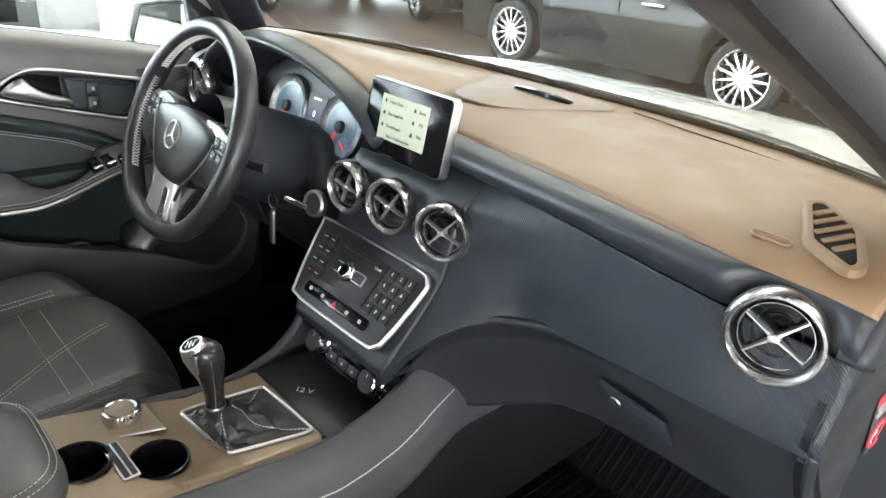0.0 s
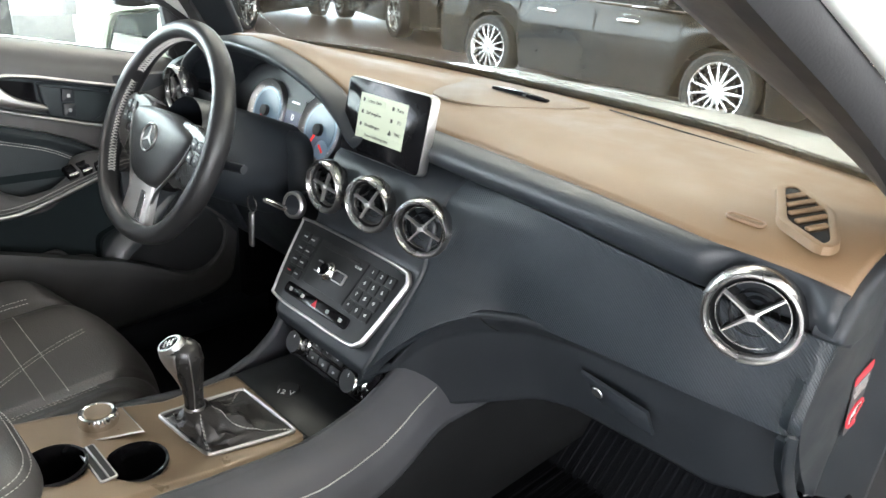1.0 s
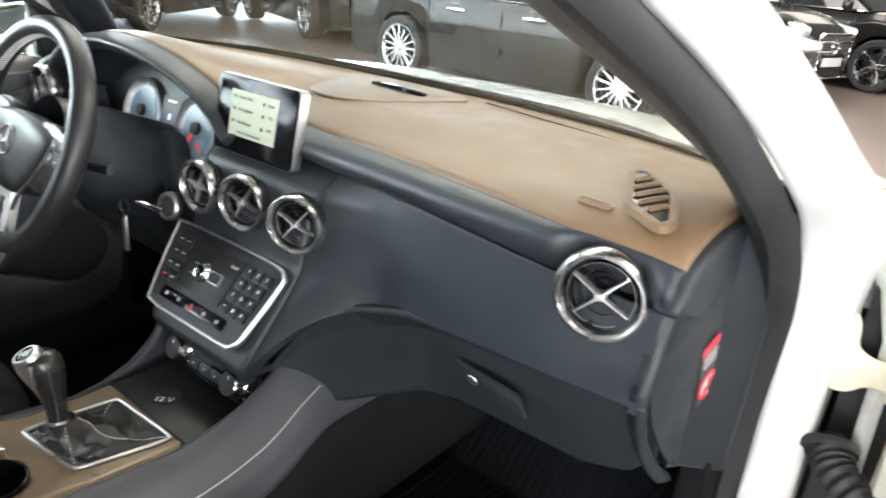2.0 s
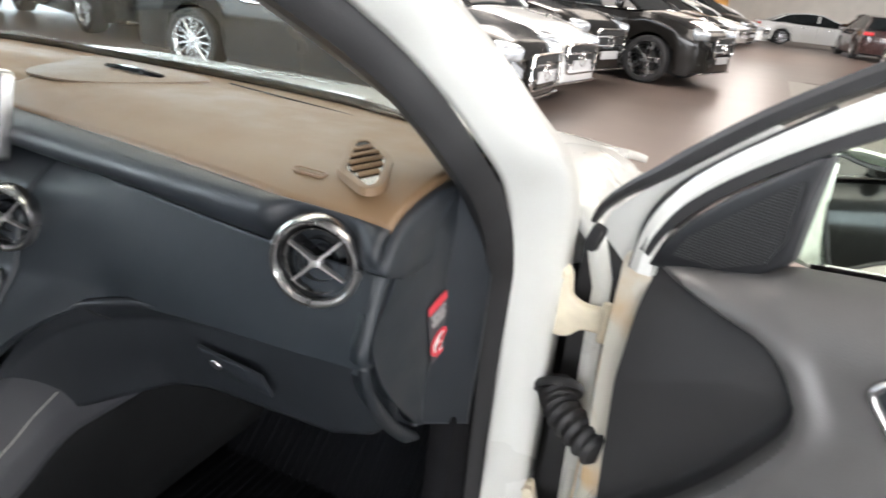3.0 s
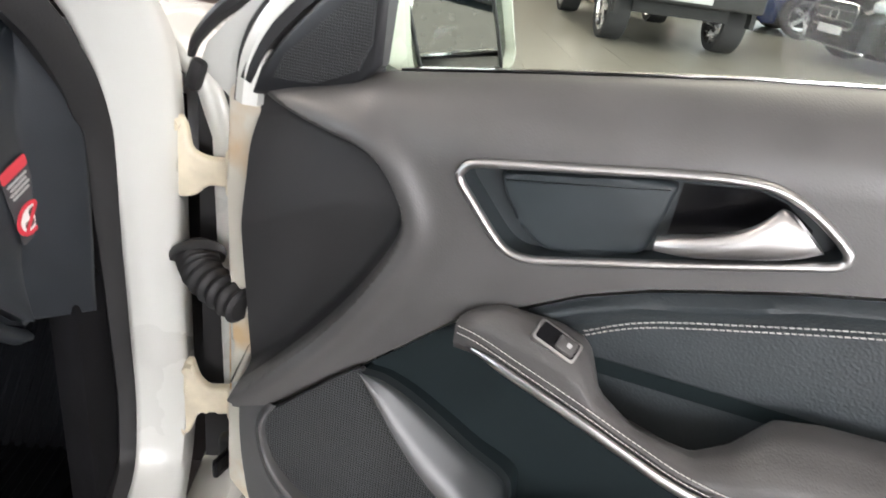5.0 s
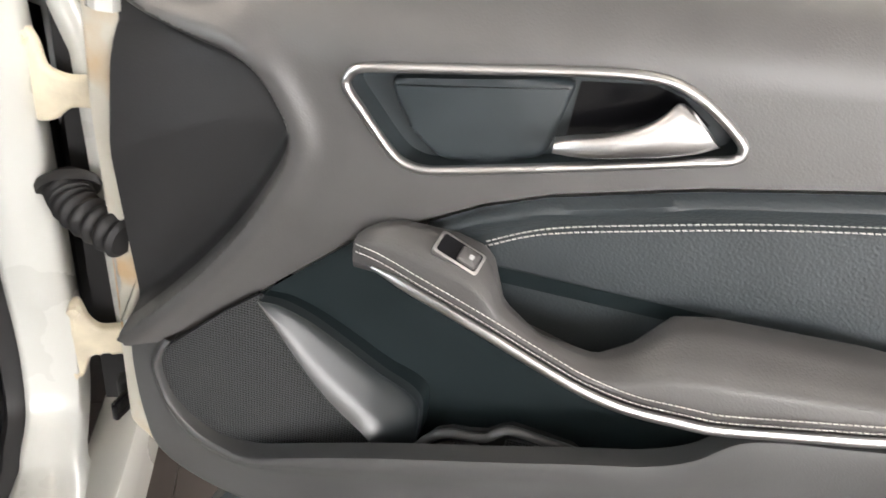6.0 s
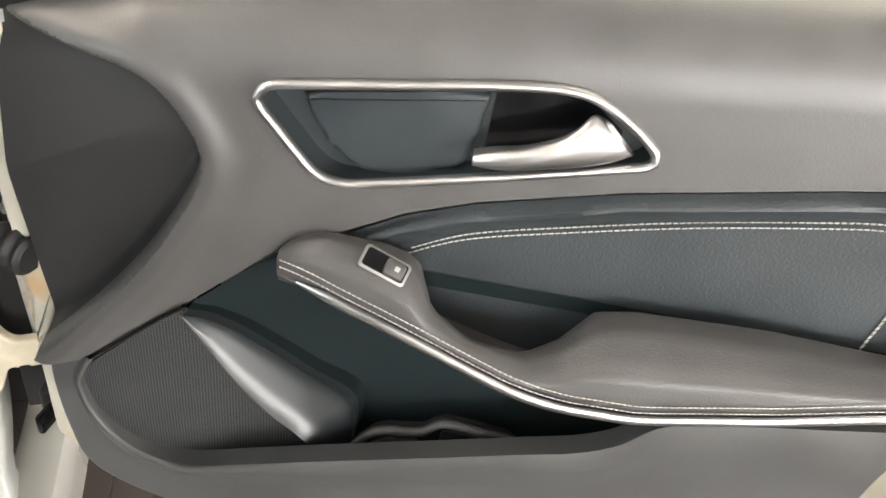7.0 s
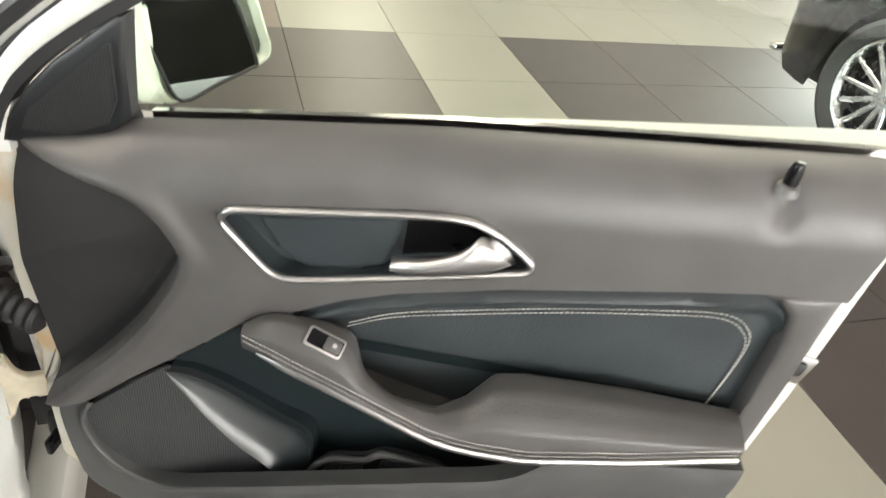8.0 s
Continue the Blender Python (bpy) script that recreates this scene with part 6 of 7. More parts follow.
for a0 in (22, 158, 205, 335):
    a = radians(a0)
    part("rim_joint", sweep([(((RW + 0.0172 * math.cos(b)) * math.cos(a)), ((RW + 0.0172 * math.cos(b)) * math.sin(a)), 0.0192 * math.sin(b)) for b in np.linspace(0, 2 * math.pi, 20, endpoint=False)], circle(0.0009, 5), closed=True), RUBBER, wheel)
for a0, a1 in ((28, 152), (160, 222), (318, 380)):
    bm = bmesh.new()
    for k in range(int((a1 - a0) / 2.0)):
        a, b = radians(a0 + 2.0 * k), radians(a0 + 2.0 * k + 2.0)
        r = RW - 0.0172
        for z0, z1 in ((-0.006, 0.008), (0.008, -0.006)):
            stitches([(r * math.cos(a), r * math.sin(a), 0.002 + z0), (r * math.cos(b), r * math.sin(b), 0.002 + z1)], 0.0140, 0.01, 0.0017, Vector((-math.cos(a), -math.sin(a), 0)), bm)
    part("cross_stitching", bm, THREAD, wheel, "pale grey cross stitching")
HY = -0.022
hubo = [(p.x * 1.30 + 0.006, p.y * 0.88) for p in spline([(-0.078, 0.052, 0), (-0.04, 0.064, 0), (0.0, 0.068, 0), (0.04, 0.064, 0), (0.078, 0.052, 0), (0.084, 0.03, 0), (0.066, -0.02, 0), (0.038, -0.066, 0), (0.0, -0.076, 0), (-0.038, -0.066, 0), (-0.066, -0.02, 0), (-0.084, 0.03, 0)], 8, closed=True)]
nh = len(hubo)


def dome(s, t):
    x, y = hubo[round(s * nh) % nh]
    q = t * 10
    k = interp(q, [(0, 1.0), (1, 1.0), (2, 0.985), (3, 0.955), (4, 0.91), (5, 0.83), (6, 0.70), (7, 0.54), (8, 0.36), (9, 0.18), (10, 0.01)])
    z = interp(q, [(0, -0.030), (1, -0.004), (2, 0.003), (3, 0.0075), (4, 0.0105), (5, 0.0130), (6, 0.0150), (7, 0.0162), (8, 0.0170), (9, 0.0174), (10, 0.0175)])
    return Vector((x * k, y * k + HY, z))


part("airbag_cover", grid(dome, nh, 20, wrap_u=True), WHEEL_LEATHER, wheel, "black airbag cover")
part("emblem", lathe([(0.0215, 0.0), (0.0222, 0.0030), (0.0234, 0.0038), (0.0246, 0.0030), (0.0250, -0.003)], 40, pose(0, 0.010 + HY, 0.0168)), SATIN, wheel, "chrome ring emblem")
part("emblem_disc", lathe([(0, 0.0012), (0.0215, 0.0008), (0.022, -0.003)], 36, pose(0, 0.010 + HY, 0.0168)), WHEEL_LEATHER, wheel)
for k in range(3):
    part("emblem_arm", prism([(-0.0030, 0.0), (0.0, 0.0222), (0.0030, 0.0)], 0.0025, pose(0, 0.010 + HY, 0.0172, 0, 0, 120 * k), 0.0008), SATIN, wheel, "chrome emblem arm")
for k in (-1, 1):
    sp = [(k * 0.060, 0.040), (k * 0.110, 0.044), (k * 0.164, 0.036), (k * 0.168, -0.030), (k * 0.136, -0.058), (k * 0.095, -0.066), (k * 0.055, -0.060)]
    part("spoke", prism(sp if k > 0 else sp[::-1], 0.026, pose(0, 0, -0.024), 0.006, 3), KNOB_LEATHER, wheel, "black side spoke")
    part("spoke_trim", sweep(spline([(k * 0.112, 0.034 + HY, 0.004), (k * 0.106, 0.012 + HY, 0.004), (k * 0.086, -0.022 + HY, 0.003), (k * 0.056, -0.062 + HY, 0.001), (k * 0.044, -0.090 + HY, -0.002)], 8), [(-0.0020, -0.003), (-0.0014, 0.002), (0.0014, 0.002), (0.0020, -0.003)]), SATIN, wheel, "silver spoke edge")
    for j in range(4):
        part("wheel_button", prism(rounded(0.018, 0.017, 0.003), 0.007, pose(k * (0.120 + 0.020 * (j % 2)), 0.016 - 0.022 * (j // 2), -0.002, 0, 0, -k * 12), 0.002), BLACK_SOFT, wheel, "black wheel button")
        part("button_mark", prism(rounded(0.005, 0.004, 0.001), 0.0004, pose(k * (0.120 + 0.020 * (j % 2)), 0.016 - 0.022 * (j // 2), 0.0052)), GREY_PRINT, wheel)
part("lower_spoke", prism([(-0.046, -0.078), (0.034, -0.078), (0.046, -0.158), (0.036, -0.170), (-0.044, -0.170), (-0.056, -0.158)], 0.014, basis((0, 0, -0.008), (1, 0, 0), (0, 1, 0.06)), 0.005, 3), VANE, wheel, "satin silver lower spoke")
part("spoke_inlay", prism([(0.004, -0.100), (0.022, -0.100), (0.026, -0.152), (0.006, -0.152)], 0.003, basis((0, 0, 0.0048), (1, 0, 0), (0, 1, 0.06)), 0.001), CHROME, wheel, "bright spoke inlay")
part("column_shroud", lathe([(0.075, -0.03), (0.078, -0.06), (0.085, -0.13), (0.09, -0.24), (0.0, -0.25)], 28), BLACK_SOFT, wheel, "black column shroud")
for k in (-1, 1):
    part("stalk", sweep([(k * 0.07, -0.01, -0.07), (k * 0.13, 0.0, -0.065), (k * 0.175, 0.008, -0.06)], circle(0.008, 8, 0.006)), BLACK_SOFT, wheel, "black column stalk")

# ---- centre console ----
cons = thing("centre_console", "centre console with satin top, gear lever, cup holders and storage", "console")
TUNNEL_R = [(-0.75, 0.150), (-0.55, 0.148), (-0.42, 0.140), (-0.32, 0.140), (-0.215, 0.150), (-0.10, 0.145), (0.0, 0.135), (0.10, 0.135)]


def cons_z(y):
    return 0.576 + 0.18 * max(0.0, -0.31 - y)


def plate(s, t):
    y = -0.72 + (0.72 - 0.192) * s
    l, r = interp(y, [(-0.72, -0.112), (-0.46, -0.108), (-0.31, -0.085), (-0.135, -0.085)]), interp(y, TUNNEL_R) - 0.012
    x = l + (r - l) * t
    e = abs(2 * t - 1)
    return Vector((x, y, cons_z(y) - 0.010 * max(0, (e - 0.85) / 0.15) ** 2))


CUPS = ((0.020, -0.492), (0.057, -0.405))
bm = grid(plate, 200, 90)
holes = [f for f in bm.faces if any((f.calc_center_median().xy - Vector(c)).length < 0.0385 for c in CUPS)]
bmesh.ops.delete(bm, geom=holes, context="FACES")
thicken(part("top_plate", bm, BRONZE, cons, "satin console top, coloured bronze as warm sheen"), 0.006, (0, 0, 1))


FLANK_TOP = [(-0.75, 0.660), (-0.50, 0.612), (-0.343, 0.590), (-0.277, 0.586), (-0.219, 0.587), (-0.166, 0.594), (-0.115, 0.607), (-0.073, 0.626), (-0.046, 0.643), (0.0, 0.660), (0.45, 0.660)]
FLANK = [(0.0, -0.010), (0.005, -0.003), (0.013, 0.0), (0.022, -0.003), (0.036, -0.013), (0.052, -0.027), (0.066, -0.042), (0.078, -0.062), (0.090, -0.100), (0.100, -0.165), (0.112, -0.300)]


def side(s, t):
    """Passenger side of the tunnel: a rolled shoulder that sweeps up to the centre stack, then the flank down to the floor."""
    y = -0.75 + 1.20 * s
    d = line_at([(a, b, 0) for a, b in FLANK], t)
    x0 = interp(y, TUNNEL_R) - 0.012 + 0.010 * max(0, min(1, (y + 0.25) / 0.2))
    return Vector((x0 + d.x, y, max(0.29, interp(y, FLANK_TOP) + d.y)))


thicken(part("passenger_flank", grid(lambda s, t: side(s, 0.8 * t), 60, 32), GREY_SIDE, cons, "dark grey console flank"), 0.012, (1, 0, 0.3))
thicken(part("tunnel_carpet", grid(lambda s, t: side(s, 0.8 + 0.2 * t) - Vector((0.004, 0, 0)), 60, 8), FOOT_CARPET, cons, "dark grey tunnel carpet"), 0.010, (1, 0, 0.3))
# pale tube that paints the edge highlight along the seam
part("flank_highlight", sweep([side(s, 0.60) + Vector((0.0004, 0, 0.0004)) for s in np.linspace(0.20, 0.625, 40)], circle(0.0011, 6)), THREAD, cons, "pale line painted as the highlight along the flank seam")


def side_l(s, t):
    y = -0.75 + 0.85 * s
    z0 = interp(y, [(-0.75, 0.645), (-0.31, 0.571), (-0.24, 0.560), (-0.19, 0.560), (-0.134, 0.572), (-0.089, 0.600), (-0.06, 0.642), (-0.03, 0.70), (0.1, 0.74)]) + 0.012 * math.sin(math.pi * min(1.0, 4 * t))
    return Vector((-0.105 - 0.02 * t - 0.05 * max(0, min(1, (y + 0.25) / 0.3)), y, z0 + (0.30 - z0) * t))


thicken(part("driver_flank", grid(side_l, 50, 16), GREY_SIDE, cons, "dark grey console flank"), 0.014, (-1, 0, 0))
# storage cave with the socket, under the climate panel
part("cave_floor", box(0.225, 0.24, 0.008, pose(0.022, -0.078, 0.563, 0, 0, 0), 0.003), PANEL_BLACK, cons, "black storage floor")
part("cave_back", box(0.225, 0.01, 0.10, pose(0.022, 0.03, 0.60)), RUBBER, cons)
part("cave_lip", sweep([(-0.085, -0.192, 0.571), (0.13, -0.192, 0.571)], circle(0.005, 8)), BLACK_SOFT, cons)
part("socket", lathe([(0, 0.004), (0.016, 0.004), (0.018, 0.002), (0.019, -0.004)], 28, pose(0.004, -0.140, 0.5675)), RUBBER, cons, "round socket cap")
lettering("12 V", 0.016, WHITE_PRINT, basis((0.012, -0.152, 0.5722), (0.8, 0.6, 0), (-0.6, 0.8, 0)), cons)
# cup holders: dark wells with thin rims
for cx, cy in CUPS:
    cz = cons_z(cy) + 0.003
    part("cup_well", lathe([(0.0405, -0.002), (0.0395, 0.0015), (0.0365, 0.001), (0.0355, -0.006), (0.034, -0.055), (0.0, -0.056)], 44, pose(cx, cy, cz)), GLOSS_BLACK, cons, "dark cup well")
SLOT = pose(0.038, -0.4465, cons_z(-0.4465) + 0.001, 0, 0, 1)
part("slot_frame", prism(rounded(0.080, 0.022, 0.003), 0.003, SLOT, 0.001), SATIN, cons, "silver slot frame")
part("slot_well", prism(rounded(0.075, 0.017, 0.002), 0.003, SLOT @ pose(0, 0, 0.0006)), RUBBER, cons, "black slot")
part("slot_bar", box(0.075, 0.003, 0.003, SLOT @ pose(0, 0, 0.003), 0.001, 1), SATIN, cons, "silver slot bar")
rot = thing("rotary_controller", "chrome rotary controller knob on the console", "control knob", pose(-0.048, -0.408, cons_z(-0.408) + 0.004))
part("base_plate", prism([(-0.034, -0.03), (0.030, -0.028), (0.052, 0.036), (-0.02, 0.034)], 0.0018, pose(0, 0, -0.002), 0.0006), SATIN, rot, "silver base plate")
part("base_inset", prism([(-0.032, -0.028), (0.0285, -0.026), (0.049, 0.034), (-0.0185, 0.032)], 0.0018, pose(0, 0, -0.0015)), BRONZE, rot)
bm = lathe([(0, 0.0175), (0.018, 0.0172), (0.0215, 0.0185), (0.0245, 0.0175), (0.0262, 0.014), (0.0265, 0.006), (0.0255, 0.002), (0.0255, 0.0)], 96, pose(-0.004, -0.004, 0.0))
for i, v in enumerate(bm.verts):
    d = Vector((v.co.x + 0.004, v.co.y + 0.004, 0))
    if d.length > 0.0258:
        v.co -= d * (0.045 * ((i // 2) % 2))
part("knob", bm, CHROME, rot, "ribbed chrome knob")
part("knob_top", lathe([(0, 0.0012), (0.0176, 0.001), (0.018, 0)], 32, pose(-0.004, -0.004, 0.0172)), BRONZE, rot, "satin knob top")

# gear lever
gear = thing("gear_lever", "manual gear lever with silver capped knob and stitched leather gaiter", "gear lever", pose(0, 0, 0))
gf = [Vector(p) for p in ((-0.038, -0.336, 0.582), (-0.026, -0.205, 0.580), (0.112, -0.197, 0.578), (0.083, -0.320, 0.578))]
ring = []
for i in range(4):
    a, b, c = gf[i - 1], gf[i], gf[(i + 1) % 4]
    ring += [b + (a - b).normalized() * 0.014, b + ((a - b).normalized() + (c - b).normalized()) * 0.004, b + (c - b).normalized() * 0.014]
part("gaiter_frame", sweep(spline(ring, 4, closed=True), circle(0.0028, 10, 0.0036), closed=True), SATIN, gear, "silver gaiter frame")
ring_s = spline(ring, 6, closed=True)
nr = len(ring_s)
neck = Vector((0.040, -0.312, 0.634))


def gaiter(s, t):
    p = ring_s[round(s * nr) % nr]
    a = math.atan2(p.y - neck.y, p.x - neck.x)
    q = neck + Vector((0.017 * math.cos(a), 0.017 * math.sin(a), 0))
    v = p.lerp(q, t ** 0.8)
    v.z = p.z + (q.z - p.z) * t**2.6 + 0.004 * math.sin(math.pi * t) + (0.006 * math.sin(7 * a + 9 * t) + 0.004 * math.sin(13 * a - 14 * t)) * math.sin(math.pi * t) ** 0.7
    k = 0.006 * math.sin(t * 13 + 2 * math.sin(a * 2)) * math.sin(math.pi * t)
    return v + Vector((k * math.cos(a), k * math.sin(a), 0))


part("gaiter", grid(gaiter, nr, 24, wrap_u=True), LEATHER, gear, "black folded leather gaiter")
for c in range(4):
    bm = bmesh.new()
    i = (c * 3 + 1) * 6
    for off in (-2, 2):
        line = [gaiter(((i + off) % nr) / nr, t) + Vector((0, 0, 0.0012)) for t in np.linspace(0.02, 0.98, 30)]
        stitches(line, 0.004, 0.0018, 0.0012, Vector((0.3, -0.5, 0.8)), bm)
    part("gaiter_seam", bm, THREAD, gear, "pale gaiter seams")
kx = basis((0.040, -0.314, 0.630), (0.80, 0.60, 0), (-0.60, 0.80, 0.04))
# height, half width across, half depth, lean back
KNOB = [(0.0, 0.0125, 0.0130, 0.0), (0.020, 0.0125, 0.0132, 0.0), (0.040, 0.0135, 0.0150, -0.001), (0.055, 0.0160, 0.0195, -0.004), (0.070, 0.0195, 0.0250, -0.008), (0.083, 0.0220, 0.0285, -0.011), (0.094, 0.0220, 0.0280, -0.013), (0.102, 0.0190, 0.0235, -0.013), (0.107, 0.0125, 0.0150, -0.013), (0.109, 0.0004, 0.0004, -0.013)]


def knob_at(h, a, grow=0.0):
    """A point of the lever's knob at height h and angle a round it; -x is towards the driver's hand rest."""
    w, d, lean = (interp(h, [(r[0], r[c]) for r in KNOB]) for c in (1, 2, 3))
    return kx @ Vector(((d + grow) * math.cos(a) + lean, (w + grow) * math.sin(a), h))


part("knob", grid(lambda s, t: knob_at(0.109 * (t if t < 0.7 else 0.7 + 0.3 * math.sin((t - 0.7) / 0.3 * math.pi / 2)), 2 * math.pi * s), 40, 40, wrap_u=True), KNOB_LEATHER, gear, "black leather knob")


def shield(s, t):
    """The satin front of the knob, a tongue that narrows downwards."""
    h = 0.034 + 0.064 * t
    half = interp(t, [(0, 0.10), (0.25, 0.45), (0.6, 0.95), (1, 1.15)])
    return knob_at(h, math.pi + 0.62 + half * (2 * s - 1), 0.0012 * (1 - (2 * s - 1) ** 8))


thicken(part("knob_shield", grid(shield, 20, 20), SATIN, gear, "satin silver front of the knob"), 0.001, kx.to_3x3() @ Vector((-1, 0, 0)))
top = kx @ pose(-0.022, -0.006, 0.1030, 16, -26, 0) @ Matrix.Diagonal((1.15, 0.95, 1, 1))
part("knob_cap", lathe([(0.0125, 0.0045), (0.0150, 0.0045), (0.0165, 0.002), (0.0170, -0.006)], 32, top), SATIN, gear, "silver badge ring")
part("knob_badge", lathe([(0, 0.0050), (0.0115, 0.0048), (0.0130, 0.0042)], 28, top), GLOSS_BLACK, gear, "black gear badge")
for k in range(3):
    part("gate_line", box(0.0012, 0.012, 0.0006, top @ pose(-0.005 + 0.005 * k, 0, 0.0052)), WHITE_PRINT, gear)
part("gate_line", box(0.011, 0.0012, 0.0006, top @ pose(0, 0, 0.0053)), WHITE_PRINT, gear)
for k in (-1, 1):
    line = [knob_at(h, math.pi + k * (math.pi - 1.1 + 0.35 * (h / 0.1)), 0.0004) for h in np.linspace(0.006, 0.098, 24)]
    part("knob_seam", sweep(line, circle(0.0008, 6)), SATIN, gear, "thin bright line on the knob")
part("collar", lathe([(0.0130, 0.0), (0.0150, 0.003), (0.0138, 0.007)], 28, kx), SATIN, gear)

# armrest lid between the seats
REST = pose(0.0, -0.66, 0.63)


def lidfn(s, t):
    a = 2 * math.pi * s
    w, l = 0.115, 0.150
    ex = lambda v, n: math.copysign(abs(v) ** (2 / n), v)
    b = -math.pi / 2 + math.pi * t
    rr = math.cos(b) ** 0.35 if math.cos(b) > 0 else 0.0
    return Vector((w * ex(math.cos(a), 4) * rr, l * ex(math.sin(a), 4) * rr, 0.035 * math.sin(b)))


bm = grid(lidfn, 48, 20, wrap_u=True)
bm.transform(REST)
rest = part("armrest", bm, ARM_LEATHER, cons, "grey-brown leather armrest lid")
bm = bmesh.new()
for k in (0.90, 0.945):
    line = [(0.115 * k * math.copysign(abs(math.cos(a)) ** 0.5, math.cos(a)), 0.150 * k * math.copysign(abs(math.sin(a)) ** 0.5, math.sin(a)), 0.034 - (k - 0.9) * 0.12) for a in np.linspace(0, 2 * math.pi, 90)]
    stitches(line, 0.004, 0.002, 0.0013, Vector((0, 0, 1)), bm)
bm.transform(REST)
part("seam", bm, THREAD, rest, "pale double seam")


# ---- seats ----
def make_seat(m, name, label):
    th = thing(name, label, "car seat", m)
    W, L = 0.50, 0.54

    def zc(x, y):
        bol = max(0, (abs(x) - 0.15) / 0.10)
        return 0.0 + 0.045 * min(1, bol) ** 1.5 + 0.035 * y / L - 0.03 * max(0, (abs(x) - 0.225) / 0.03) ** 2 - 0.008 * math.exp(-((abs(x) - 0.155) / 0.006) ** 2)

    def front(x):
        return 0.275 - 0.075 * abs(x / 0.25) ** 2.6

    def cush(s, t):
        """The top, rolling over the front edge and down."""
        x = -W / 2 + W * s
        yf = front(x) - 0.075
        if t < 0.7:
            y = -0.27 + (yf + 0.27) * t / 0.7
            return Vector((x, y, zc(x, y)))
        a = (t - 0.7) / 0.3 * 1.25
        if a <= 1.0:
            a *= math.pi / 2
            return Vector((x, yf + 0.075 * math.sin(a), zc(x, yf) - 0.085 * (1 - math.cos(a))))
        return Vector((x * (1 - 0.06 * (a - 1)), yf + 0.075 - 0.12 * (a - 1), zc(x, yf) - 0.085 - 0.50 * (a - 1)))

    part("cushion", grid(cush, 60, 70), LEATHER, th, "black leather cushion")
    for k in (-1, 1):

        def skirt(s, t):
            y = -0.27 + (front(0.25) - 0.075 + 0.27 + 0.073) * s
            over = max(0, y - (front(0.25) - 0.075)) / 0.075
            z0 = zc(0.25, min(y, front(0.25) - 0.075)) - 0.085 * (1 - math.sqrt(max(0, 1 - over * over)))
            return Vector((k * (0.25 + 0.022 * math.sin(math.pi * min(1, 0.15 + 0.85 * t)) - 0.010), y, z0 + 0.002 - 0.20 * t))

        part("cushion_side", grid(skirt, 30, 12), LEATHER, th, "black leather cushion side")
    def seam(line):
        part("seam", stitches(line, 0.004, 0.0022, 0.0014, Vector((0, 0, 1))), THREAD, th, "pale seam")

    for y0 in (-0.10, -0.065, 0.080, 0.115):
        seam([(x, y0, zc(x, y0) + 0.001) for x in np.linspace(-0.148, 0.148, 40)])
    for off in (0.0, 0.011):
        seam([(p.x - off, p.y, zc(p.x - off, p.y) + 0.001) for p in spline([(0.130, -0.05, 0), (0.068, 0.043, 0), (0.030, 0.100, 0), (0.002, 0.160, 0), (-0.010, 0.195, 0)], 12)])
    for k in (-1, 1):
        for off in (0.0, 0.011):
            seam([(k * (0.172 + off), y, zc(0.172 + off, y) + 0.001) for y in np.linspace(-0.25, 0.15, 50)])

    def back(s, t):
        a = 2 * math.pi * s
        ex = lambda v: math.copysign(abs(v) ** 0.55, v)
        w = 0.24 - 0.05 * max(0, t - 0.6)
        return Vector((w * ex(math.cos(a)), -0.30 - 0.20 * t + (0.055 + 0.03 * (abs(math.cos(a)) > 0.8)) * ex(math.sin(a)), -0.05 + 0.66 * t))

    part("backrest", grid(back, 40, 24, wrap_u=True), LEATHER, th, "black leather backrest")
    part("headrest", box(0.26, 0.09, 0.18, pose(0, -0.53, 0.72, -8, 0, 0), 0.04, 4), LEATHER, th, "black headrest")
    part("seat_rail", box(0.42, 0.5, 0.05, pose(0, -0.05, -0.21), 0.01), RUBBER, th)
    return th


make_seat(pose(-0.355, -0.520, 0.555), "driver_seat", "black leather seat with pale double stitching")
make_seat(pose(0.385, -0.535, 0.53), "passenger_seat", "black leather seat with pale stitching beside the open door")
ped = thing("pedals", "brake and clutch pedals under the dashboard", "pedal", pose(-0.38, 0.28, 0.42))
for k, x in enumerate((-0.09, 0.02, 0.12)):
    part("pedal_pad", box(0.055 if k < 2 else 0.045, 0.012, 0.06 if k < 2 else 0.13, pose(x, 0.0, 0.0 if k < 2 else 0.0, 30, 0, 0), 0.005), RUBBER, ped, "black pedal pad")
    part("pedal_arm", box(0.014, 0.012, 0.26, pose(x, 0.05, 0.15, -15, 0, 0), 0.003), GREY_SIDE, ped)

# ---- parked cars ----
CAR_BLACK = material("black_car_paint", (0.012, 0.011, 0.010), 0.12, spec=0.35, var=0.05, var_size=0.5, rough_var=0.02)
CAR_WHITE = material("pearl_white_car_paint", (0.72, 0.72, 0.70), 0.2, coat=0.8, var=0.02, var_size=0.5)
CAR_BLUE = material("dark_blue_car_paint", (0.012, 0.022, 0.085), 0.15, coat=1.0, var=0.05, var_size=0.5)
CAR_GREEN = material("dark_teal_car_paint", (0.010, 0.022, 0.025), 0.18, coat=1.0, var=0.05, var_size=0.5)
CAR_RED = material("dark_red_car_paint", (0.040, 0.016, 0.015), 0.2, coat=1.0, var=0.05, var_size=0.5)
CAR_GLASS = material("dark_car_glass", (0.012, 0.015, 0.016), 0.03, var=0.1, rough_var=0.01)
TYRE = material("tyre_rubber", (0.020, 0.020, 0.021), 0.75, grain=0.4, size=0.006, var=0.2)
ALLOY = material("alloy_wheel", (0.62, 0.62, 0.63), 0.25, metal=1.0, var=0.05)
